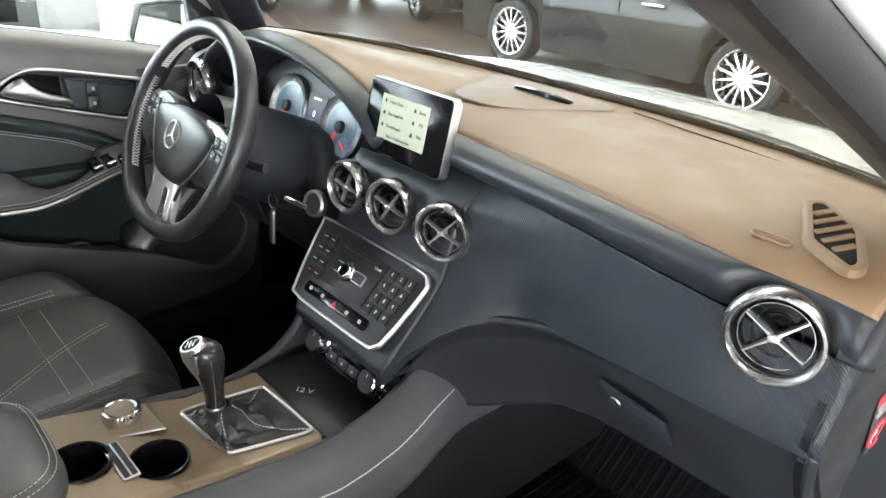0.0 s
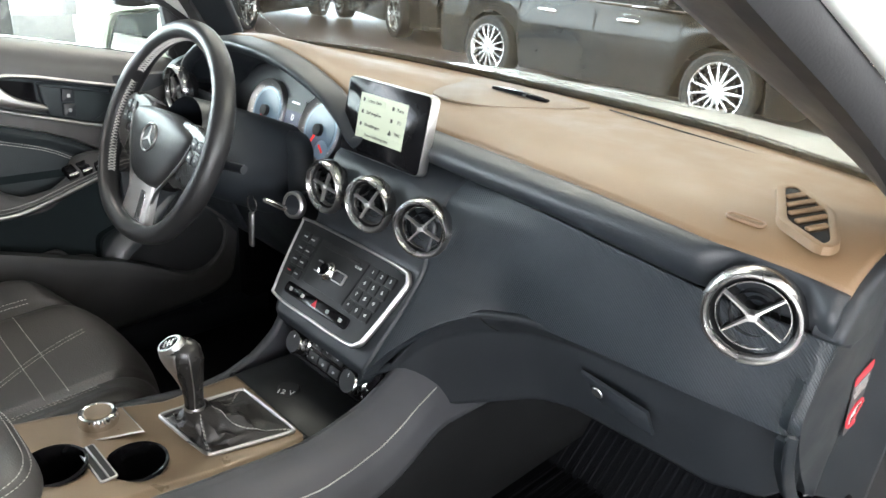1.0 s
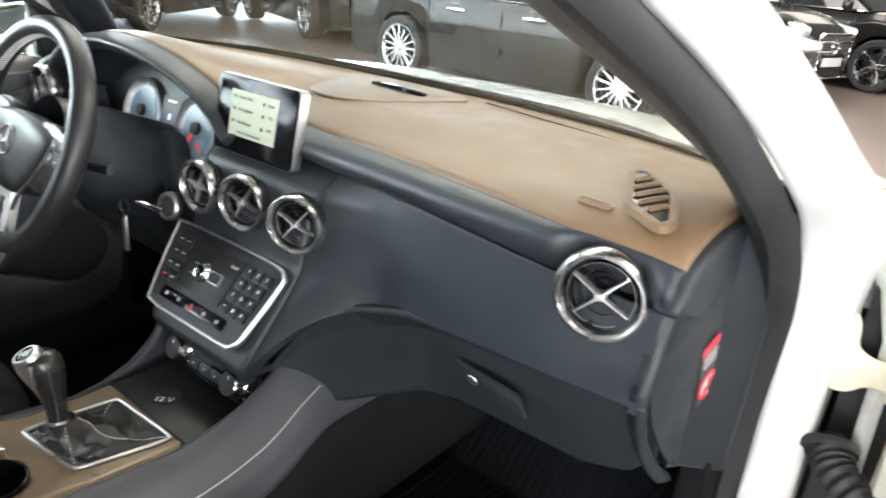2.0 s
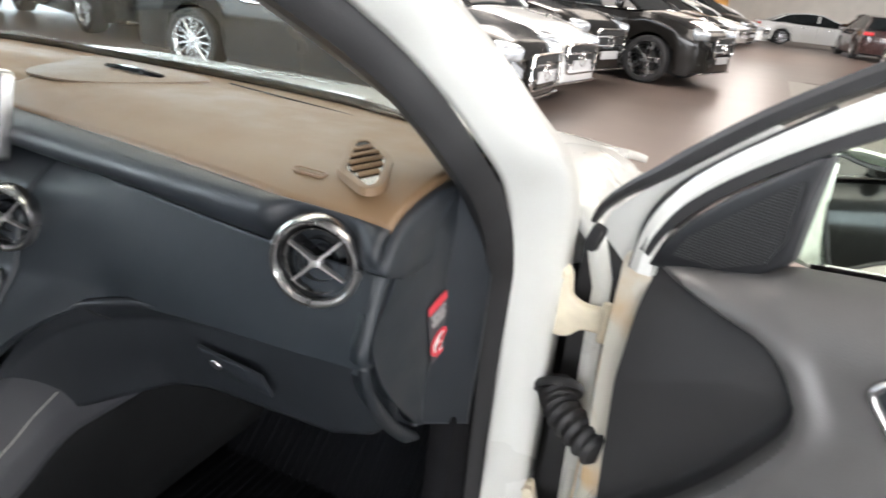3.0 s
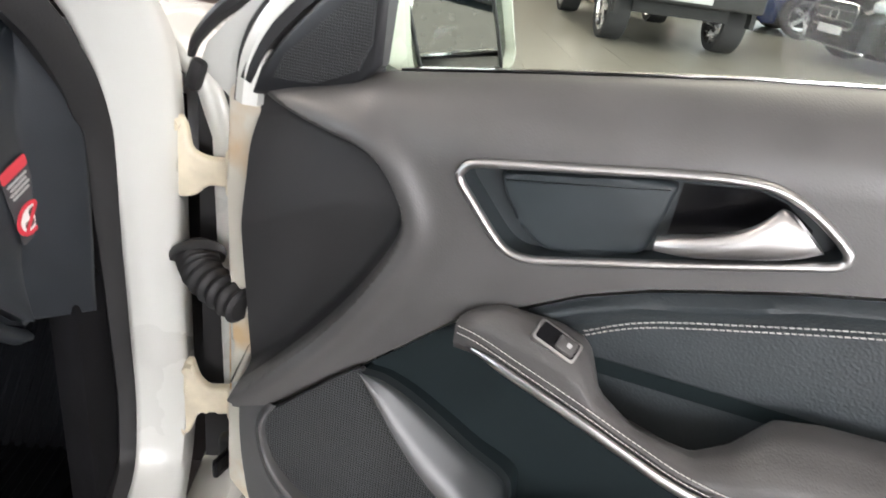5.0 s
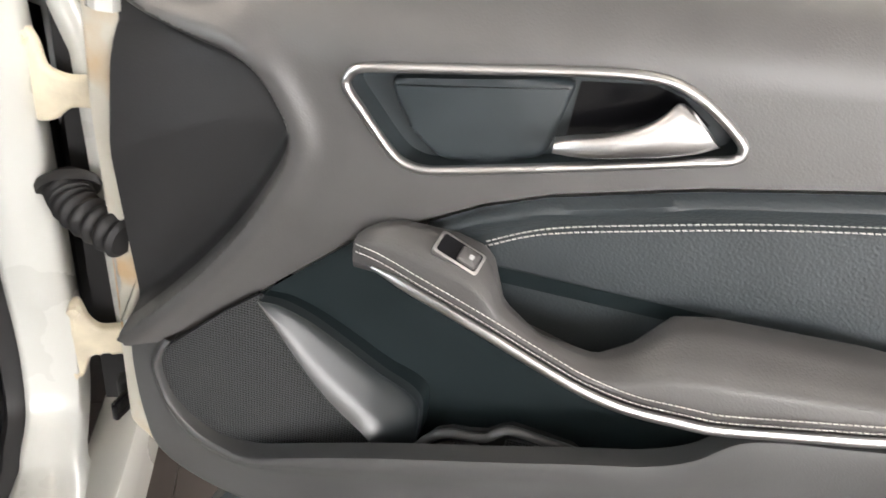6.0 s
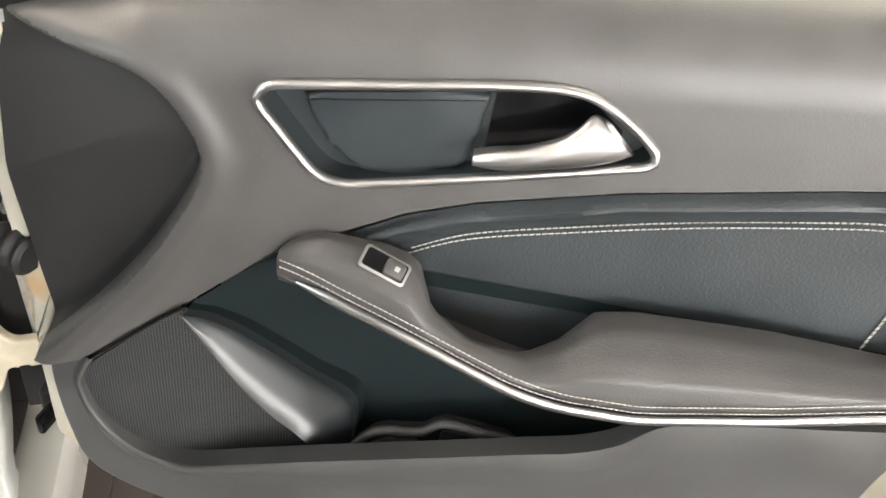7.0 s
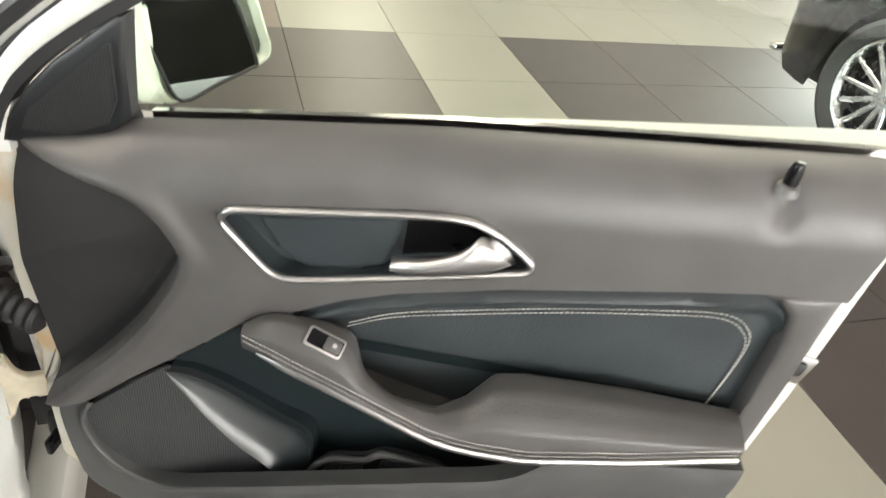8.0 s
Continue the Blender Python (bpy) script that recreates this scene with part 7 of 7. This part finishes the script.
LAMP_GLASS = material("headlamp_glass", (0.50, 0.53, 0.56), 0.05, metal=0.5, var=0.3, var_size=0.05)
TAIL_RED = material("tail_lamp_red", (0.55, 0.015, 0.02), 0.15, var=0.15, var_size=0.03)
UNDER = material("dark_underbody", (0.012, 0.012, 0.012), 0.7)


def wheel_parts(parent, x, y, r, side, spokes, width=0.22, m=None):
    """A wheel under a car: tyre, rim, spokes."""
    m = m or (basis((x, y, r), (1, 0, 0), (0, 0, 1)) if side < 0 else basis((x, y, r), (-1, 0, 0), (0, 0, 1)))
    rr = r * 0.74
    ty = part("wheel", lathe([(rr, 0.0), (rr + 0.01, 0.012), (r - 0.03, 0.022), (r - 0.006, 0.008), (r, -0.03), (r, -width + 0.05), (r - 0.02, -width), (rr, -width)], 44, m), TYRE, parent, "black tyre on an alloy rim")
    part("rim", lathe([(rr * 0.90, -0.02), (rr * 0.95, 0.006), (rr * 1.0, 0.008), (rr * 1.01, 0.0), (rr, -width), (rr * 0.86, -width + 0.03), (rr * 0.9, -0.02)], 40, m), ALLOY, ty, "alloy rim")
    part("hub", lathe([(0, 0.002), (rr * 0.14, 0.0), (rr * 0.18, -0.02), (0, -0.03)], 20, m), ALLOY, ty)
    part("brake_disc", lathe([(0, -0.07), (rr * 0.62, -0.07), (rr * 0.62, -0.09), (0, -0.09)], 24, m), UNDER, ty)
    bm = bmesh.new()
    for k in range(spokes):
        a = 360 * k / spokes
        w0, w1 = (0.016, 0.010) if spokes > 8 else (0.035, 0.042)
        merge(bm, prism([(rr * 0.12, -w0), (rr * 0.93, -w1), (rr * 0.93, w1), (rr * 0.12, w0)], 0.022, None, 0.006, 1), m @ pose(0, 0, -0.026, 0, 0, a))
    part("spokes", bm, ALLOY, ty, "alloy spokes")
    return ty


def make_car(m, name, label, paint, style="saloon", spokes=15, lamps=True):
    """A parked car: x ahead, y to its left, z up, the middle of the wheelbase at the origin."""
    L, W, H, wb, r = {"saloon": (4.90, 1.85, 1.46, 2.94, 0.345), "suv": (4.70, 1.89, 1.64, 2.87, 0.365), "van": (5.10, 1.93, 1.90, 3.20, 0.35), "coupe": (4.52, 1.80, 1.43, 2.68, 0.335)}[style]
    th = thing(name, label, "car", m, group="parked cars")
    f, b = wb / 2 + 0.86, -(L - wb / 2 - 0.86)
    hood_z = {"saloon": 0.98, "coupe": 0.96, "suv": 1.10, "van": 1.14}[style]
    waist = {"saloon": 0.98, "coupe": 0.96, "suv": 1.10, "van": 1.16}[style]
    nose = hood_z - 0.24
    sill = 0.20
    deck = [(b, 0.86 if style in ("saloon", "coupe") else waist), (b + 0.06, 0.99 if style in ("saloon", "coupe") else waist + 0.02), (-wb / 2 - 0.1, waist + 0.04), (0.0, waist), (wb / 2 - 0.35, waist - 0.02), (wb / 2 - 0.1, hood_z), (f - 0.45, hood_z - 0.10), (f - 0.12, nose), (f, nose - 0.14)]
    half = [(b, W / 2 - 0.20), (b + 0.12, W / 2 - 0.08), (-wb / 2, W / 2), (wb / 2, W / 2), (f - 0.35, W / 2 - 0.06), (f - 0.12, W / 2 - 0.16), (f, W / 2 - 0.34)]
    n = 72

    def arch(x):
        d = min(abs(x - wb / 2), abs(x + wb / 2))
        return math.sqrt(max(0, (r + 0.07) ** 2 - d * d))

    def body(s, t):
        x = b + (f - b) * s
        h, top, ar = interp(x, half), interp(x, deck), arch(x)
        lo = max(sill + (0.06 if s < 0.03 or s > 0.97 else 0), r + ar - 0.02 if ar > 0 else 0)
        k = -1 + 2 * t
        a = abs(k)
        if a > 0.45:
            q = (a - 0.45) / 0.55
            z = top - 0.03 - (top - 0.03 - lo) * q
            crease = 0.018 * math.exp(-(((z - top + 0.16) / 0.05) ** 2)) - 0.03 * max(0, 1 - abs(z - 0.45) / 0.2) * 0.5
            y = h * (1 - 0.09 * max(0, q - 0.55) - 0.05 * max(0, 0.3 - q) / 0.3) + crease * 0.5
        else:
            q = a / 0.45
            y = h * 0.95 * q
            z = top - 0.03 * q**4 + 0.015 * (1 - q * q)
        return Vector((x, math.copysign(y, k), z))

    part("body", grid(body, n, 44), paint, th)
    for x in (b, f):
        bm = bmesh.new()
        h, top = interp(x, half), interp(x, deck)
        sgn = 1 if x > 0 else -1
        vs = [Vector((x + sgn * 0.05 * math.sin(math.pi * j / 6), 0, sill + 0.06 + (top - sill - 0.07) * j / 6)) for j in range(7)]
        grid(lambda s, t: Vector((x + sgn * 0.06 * math.sin(math.pi * t) * (1 - (2 * s - 1) ** 4), h * (2 * s - 1) * 0.95, sill + 0.06 + (top - sill - 0.07) * t)), 12, 6, bm)
        part("bumper", bm, paint, th)
    part("underbody", box(L - 0.5, W - 0.5, 0.35, pose((f + b) / 2, 0, 0.36)), UNDER, th)
    # cabin
    if style in ("saloon", "coupe"):
        roof = [(-wb / 2 - 0.55, waist + 0.04), (-wb / 2 + 0.15, H - 0.10), (-0.55, H), (0.15, H - 0.02), (wb / 2 - 0.50, waist + 0.18), (wb / 2 - 0.28, waist)]
    else:
        roof = [(b + 0.10, waist + 0.03), (b + 0.32, H - 0.10), (-0.6, H), (0.35, H - 0.05), (wb / 2 - 0.45, waist + 0.12), (wb / 2 - 0.25, waist)]
    x0, x1 = roof[0][0], roof[-1][0]

    def cabin(s, t):
        x = x0 + (x1 - x0) * s
        top = interp(x, roof)
        k = -1 + 2 * t
        a = abs(k)
        base_h, rise = interp(x, half) * 0.95, top - waist + 0.01
        if a > 0.5:
            q = (a - 0.5) / 0.5
            z = waist - 0.02 + rise * (1 - q)
            y = base_h - (base_h - (W / 2 - 0.28)) * (1 - q) * min(1, rise / 0.35)
        else:
            q = a / 0.5
            y = (W / 2 - 0.28 if rise > 0.35 else base_h - (base_h - (W / 2 - 0.28)) * rise / 0.35) * q
            z = waist - 0.02 + rise + 0.02 * (1 - q * q)
        return Vector((x, math.copysign(y, k), z))

    part("cabin", grid(cabin, 48, 32), CAR_GLASS, th, "dark glazed cabin")
    # roof skin and pillars over the glass
    def skin(s, t):
        x = roof[1][0] + (roof[3][0] + 0.10 - roof[1][0]) * s
        return Vector((x, (W / 2 - 0.27) * (2 * t - 1), interp(x, roof) + 0.012 + 0.02 * (1 - (2 * t - 1) ** 2)))
    thicken(part("roof", grid(skin, 20, 10), paint, th), 0.02, (0, 0, 1))
    for k in (-1, 1):
        line = [(x, k * (W / 2 - 0.27 + (interp(x, half) * 0.95 - W / 2 + 0.27) * (1 - min(1, (interp(x, roof) - waist) / 0.35))), interp(x, roof) + 0.004) for x in np.linspace(x0 + 0.02, x1 - 0.02, 26)]
        part("roof_rail", sweep(line, [(-0.03, -0.02), (-0.025, 0.012), (0.025, 0.012), (0.03, -0.02)]), paint, th)
        part("waist_strip", sweep([(x, k * (interp(x, half) * 0.955 + 0.004), waist - 0.02) for x in np.linspace(x0 + 0.15, x1 - 0.1, 16)], circle(0.010, 6)), CHROME, th, "bright waist strip")
        px = 0.05 if style != "van" else 0.4
        part("door_pillar", box(0.10, 0.05, H - waist - 0.06, pose(px - 0.05, k * (W / 2 - 0.17), (H + waist) / 2 - 0.02, k * 17, 0, 0), 0.01), paint, th)
        for hx in (wb / 2 - 0.95, -0.55):
            part("door_handle", sweep(spline([(hx - 0.11, k * (W / 2 + 0.002), waist - 0.155), (hx, k * (W / 2 + 0.030), waist - 0.15), (hx + 0.11, k * (W / 2 + 0.002), waist - 0.155)], 6), circle(0.014, 8, 0.018)), CHROME, th, "chrome door handle")
        for gx in (wb / 2 - 0.42, 0.02, -wb / 2 + 0.42):
            part("door_gap", sweep([(gx, k * (interp(gx, half) * 0.985 + 0.004), 0.42), (gx, k * (interp(gx, half) + 0.004), waist - 0.10)], [(-0.004, -0.003), (0.004, -0.003), (0.004, 0.003), (-0.004, 0.003)], up=Vector((0, k, 0))), UNDER, th)
        part("sill_strip", sweep([(x, k * (W / 2 - 0.045), 0.30) for x in np.linspace(-wb / 2 + 0.45, wb / 2 - 0.45, 10)], circle(0.012, 6)), CHROME, th, "bright sill strip")
        mm = pose(wb / 2 - 0.55, k * (W / 2 + 0.07), waist + 0.05)
        part("side_mirror", box(0.10, 0.20, 0.14, mm, 0.04, 3), paint, th, "side mirror")
        part("headlamp", box(0.34, 0.28, 0.14, pose(f - 0.20, k * (W / 2 - 0.30), nose - 0.03, 0, 10, k * 32), 0.05, 3), LAMP_GLASS, th, "clear headlamp")
        part("tail_lamp", box(0.10, 0.34, 0.14, pose(b + 0.04, k * (W / 2 - 0.26), waist - 0.14, 0, 0, -k * 14), 0.03, 3), TAIL_RED, th, "red tail lamp")
        part("air_intake", box(0.10, 0.34, 0.14, pose(f - 0.06, k * (W / 2 - 0.40), 0.40, 0, 0, k * 22), 0.04, 2), UNDER, th, "dark air intake")
        for wx in (wb / 2, -wb / 2):
            wheel_parts(th, wx, k * (W / 2 - 0.02), r, k, spokes)
    # grille, ring emblem and plate
    part("grille", box(0.06, 0.86, 0.30, pose(f + 0.02, 0, nose - 0.22), 0.04, 3), UNDER, th, "dark grille")
    part("grille_frame", sweep([(f + 0.055, y, nose - 0.22 + z) for y, z in rounded(0.90, 0.32, 0.10)], circle(0.013, 6), closed=True), CHROME, th, "chrome grille frame")
    for dz in (-0.06, 0.06):
        part("grille_bar", box(0.02, 0.80, 0.022, pose(f + 0.055, 0, nose - 0.22 + dz), 0.006), CHROME, th, "chrome grille bar")
    part("emblem", lathe([(0.075, 0), (0.080, 0.012), (0.092, 0.012), (0.097, 0)], 28, basis((f + 0.06, 0, nose - 0.22), (0, 1, 0), (0, 0, 1))), CHROME, th, "chrome ring emblem")
    for k in range(3):
        part("emblem_arm", prism([(-0.014, 0), (0, 0.082), (0.014, 0)], 0.012, basis((f + 0.06, 0, nose - 0.22), (0, 1, 0), (0, 0, 1)) @ pose(0, 0, 0, 0, 0, 120 * k)), CHROME, th)
    part("plate", box(0.015, 0.52, 0.11, pose(f + 0.06, 0, 0.45), 0.004), GREY_PRINT, th, "plain grey number plate")
    part("splitter", box(0.05, W - 0.5, 0.03, pose(f - 0.02, 0, 0.24), 0.008), CHROME if lamps else UNDER, th)
    part("rear_plate", box(0.015, 0.52, 0.11, pose(b - 0.05, 0, waist - 0.30), 0.004), GREY_PRINT, th)
    return th


car_a = make_car(pose(-3.14, 6.14, 0, 0, 0, -1), "parked_saloon", "black saloon with fine-spoked alloy wheels", CAR_BLACK, "coupe")
car_w = make_car(pose(-3.32, 8.10, 0, 0, 0, -8), "parked_saloon", "white saloon with open lower air intakes", CAR_WHITE, "saloon", 10)
car_s = make_car(pose(-1.95, 12.50, 0, 0, 0, -14), "parked_estate", "black estate car with silver roof rails", CAR_BLACK, "suv", 5)
make_car(pose(-10.5, 5.6, 0, 0, 0, -55), "parked_van", "black van with chrome grille", CAR_BLACK, "van", 10)
rng = random.Random(5)
ROW = [(-3.35, 10.35, car_s), (-2.5, 14.9, car_s), (-2.6, 17.0, car_a), (-2.8, 18.9, car_w), (-2.6, 21.4, car_s), (-2.4, 23.9, car_a), (-2.2, 26.4, car_w), (-2.0, 28.9, car_s), (-1.6, 31.6, car_w)]
for x, y, src in ROW:
    copy_thing(src, pose(x, y, 0, 0, 0, -14 + rng.uniform(-2, 2)))
copy_thing(car_s, pose(-8.7, 8.0, 0, 0, 0, -20))
copy_thing(car_a, pose(-9.5, 11.0, 0, 0, 0, -14))
copy_thing(car_w, pose(2.6, 38.0, 0, 0, 0, 10))
make_car(pose(4.6, 33.0, 0, 0, 0, 96), "parked_suv", "dark red off-road car", CAR_RED, "suv", 5)
# cars on the other side of the aisle
make_car(pose(5.03, 0.28, 0, 0, 0, 98), "parked_saloon", "black saloon with multi-spoke alloy wheels near the open door", CAR_BLACK, "saloon", 14)
make_car(pose(9.2, 12.4, 0, 0, 0, 170), "parked_pickup", "dark blue pickup parked behind", CAR_BLUE, "suv", 5)
copy_thing(car_s, pose(8.9, 9.2, 0, 0, 0, 184))
copy_thing(car_a, pose(5.2, 15.5, 0, 0, 0, 92))
copy_thing(car_s, pose(4.9, 21.5, 0, 0, 0, 92))
make_car(pose(-3.2, -4.6, 0, 0, 0, 78), "parked_van", "white van behind the car", CAR_WHITE, "van", 5)


def make_offroader(m):
    """A tall square off-roader seen from behind: x ahead, y left."""
    th = thing("parked_offroader", "dark teal square off-roader with spare wheel cover", "car", m, group="parked cars")
    part("body", box(3.9, 1.64, 0.78, pose(0.35, 0, 0.98), 0.05, 3), CAR_GREEN, th)
    part("cabin", box(3.0, 1.56, 0.62, pose(-0.05, 0, 1.60), 0.08, 3), CAR_GREEN, th)
    part("roof", box(3.05, 1.50, 0.06, pose(-0.05, 0, 1.93), 0.03, 3), CAR_GREEN, th)
    for k in (-1, 1):
        for wx, wl in ((-1.05, 0.75), (-0.1, 0.8), (0.8, 0.7)):
            part("side_window", box(wl, 0.02, 0.42, pose(wx, k * 0.782, 1.64), 0.02), CAR_GLASS, th)
        for wx in (-1.0, 1.85):
            part("wheel_arch", sweep([(wx + 0.50 * math.cos(a), k * 0.84, 0.42 + 0.46 * math.sin(a)) for a in np.linspace(-0.1, math.pi + 0.1, 18)], [(-0.07, -0.03), (0.07, -0.03), (0.07, 0.03), (-0.07, 0.03)], up=Vector((0, k, 0))), UNDER, th)
            wheel_parts(th, wx, k * 0.86, 0.385, k, 5, 0.27)
        part("tail_lamp", box(0.06, 0.22, 0.11, pose(-1.66, k * 0.60, 0.775), 0.02), TAIL_RED, th, "red tail lamp")
        part("reflector", box(0.03, 0.10, 0.05, pose(-1.70, k * 0.55, 0.60), 0.01), TAIL_RED, th)
        part("side_pipe", sweep([(-0.5, k * 0.86, 0.40), (1.2, k * 0.86, 0.40)], circle(0.04, 10)), BRONZE, th)
        part("trim_line", sweep([(-1.6, k * 0.825, 1.0), (2.3, k * 0.825, 1.0)], circle(0.02, 8)), UNDER, th)
    part("rear_bumper", box(0.22, 1.70, 0.20, pose(-1.66, 0, 0.66), 0.03, 3), UNDER, th, "black rear bumper")
    part("plate", box(0.02, 0.52, 0.11, pose(-1.78, 0.05, 0.66), 0.004), GREY_PRINT, th, "plain grey number plate")
    part("rear_window", box(0.03, 1.1, 0.40, pose(-1.545, 0, 1.64), 0.02), CAR_GLASS, th)
    sm = basis((-1.62, 0.02, 1.18), (0, 1, 0), (0, 0, 1)) @ pose(0, 0, 0, 180, 0, 0)
    part("spare_wheel", lathe([(0, 0.20), (0.30, 0.20), (0.345, 0.19), (0.37, 0.16), (0.375, 0.0), (0, 0)], 40, sm), CAR_GLASS, th, "dark spare wheel cover")
    part("spare_ring", lathe([(0.345, 0.188), (0.35, 0.20), (0.375, 0.19), (0.383, 0.16), (0.378, 0.10)], 40, sm), CHROME, th, "bright spare wheel ring")
    part("underbody", box(3.4, 1.2, 0.25, pose(0.3, 0, 0.52)), UNDER, th)
    return th


make_offroader(pose(4.26, 9.72, 0, 0, 0, 90))
crate = thing("shelf_display", "orange wooden display panel at the end of the car row", "display panel", pose(-4.0, 40.0, 0))
part("panel", box(5.0, 0.4, 3.2, pose(0, 0, 1.6), 0.03), ORANGE, crate)
stand = thing("sign_stand", "dark box-shaped sign stand on the floor", "sign", pose(-2.52, -0.12, 0, 0, 0, 0))
part("cabinet", box(0.4, 0.5, 1.15, pose(0, 0, 0.575), 0.02), material("dark_painted_cabinet", (0.035, 0.040, 0.042), 0.4), stand)
part("panel", box(0.012, 0.34, 0.26, pose(0.205, 0, 0.95), 0.004), CAR_GLASS, stand)
part("text_line", box(0.004, 0.24, 0.05, pose(0.213, 0, 0.99)), WHITE_PRINT, stand, "illegible line of print")

for k in (-1, 1):
    for wy in (0.92, -1.78):
        wheel_parts(car, 0, 0, 0.32, k, 5, 0.20, basis((k * 0.875, wy, 0.32), (0, k, 0), (0, 0, 1)))

# ---- floor tiles ----
T = 0.60


def tile_mesh(mat, name):
    bm = bmesh.new()
    box(T - 0.0025, T - 0.0025, 0.012, pose(0, 0, 0), 0.0010, 1, bm)
    me = bpy.data.meshes.new(name)
    bm.to_mesh(me)
    bm.free()
    me.materials.append(mat)
    return me


LIGHT_MESH, DARK_MESH = tile_mesh(TILE_LIGHT, "light_tile"), tile_mesh(TILE_DARK, "dark_tile")
for bx, by, wx, wy in ((6.29, -0.10, 12.6, 6.3), (7.19, 9.50, 10.8, 12.9)):
    part("tile_bed", box(wx, wy, 0.01, pose(bx, by, -0.001)), JOINT, ground)
stuff = bmesh.new()
dark_stuff = bmesh.new()
for i in range(-4, 17):
    for j in range(-10, 22):
        x, y = 2.39 + T * i, 2.75 + T * j
        light = j > 0 or i == 0
        if j > 0 and i < -1:
            continue
        if -2 <= i <= 6 and -6 <= j <= 7:
            ob = new("tile", LIGHT_MESH if light else DARK_MESH)
            ob.location = (x, y, 0.004)
            ob.parent = ground
        else:
            box(T - 0.0025, T - 0.0025, 0.012, pose(x, y, 0.004), 0.0, 1, stuff if light else dark_stuff)
for bmx, mt, nm in ((stuff, TILE_LIGHT, "light_tiles"), (dark_stuff, TILE_DARK, "dark_tiles")):
    ob = part(nm, bmx, mt, ground, smooth=False)
    ob["kind"] = "stuff"
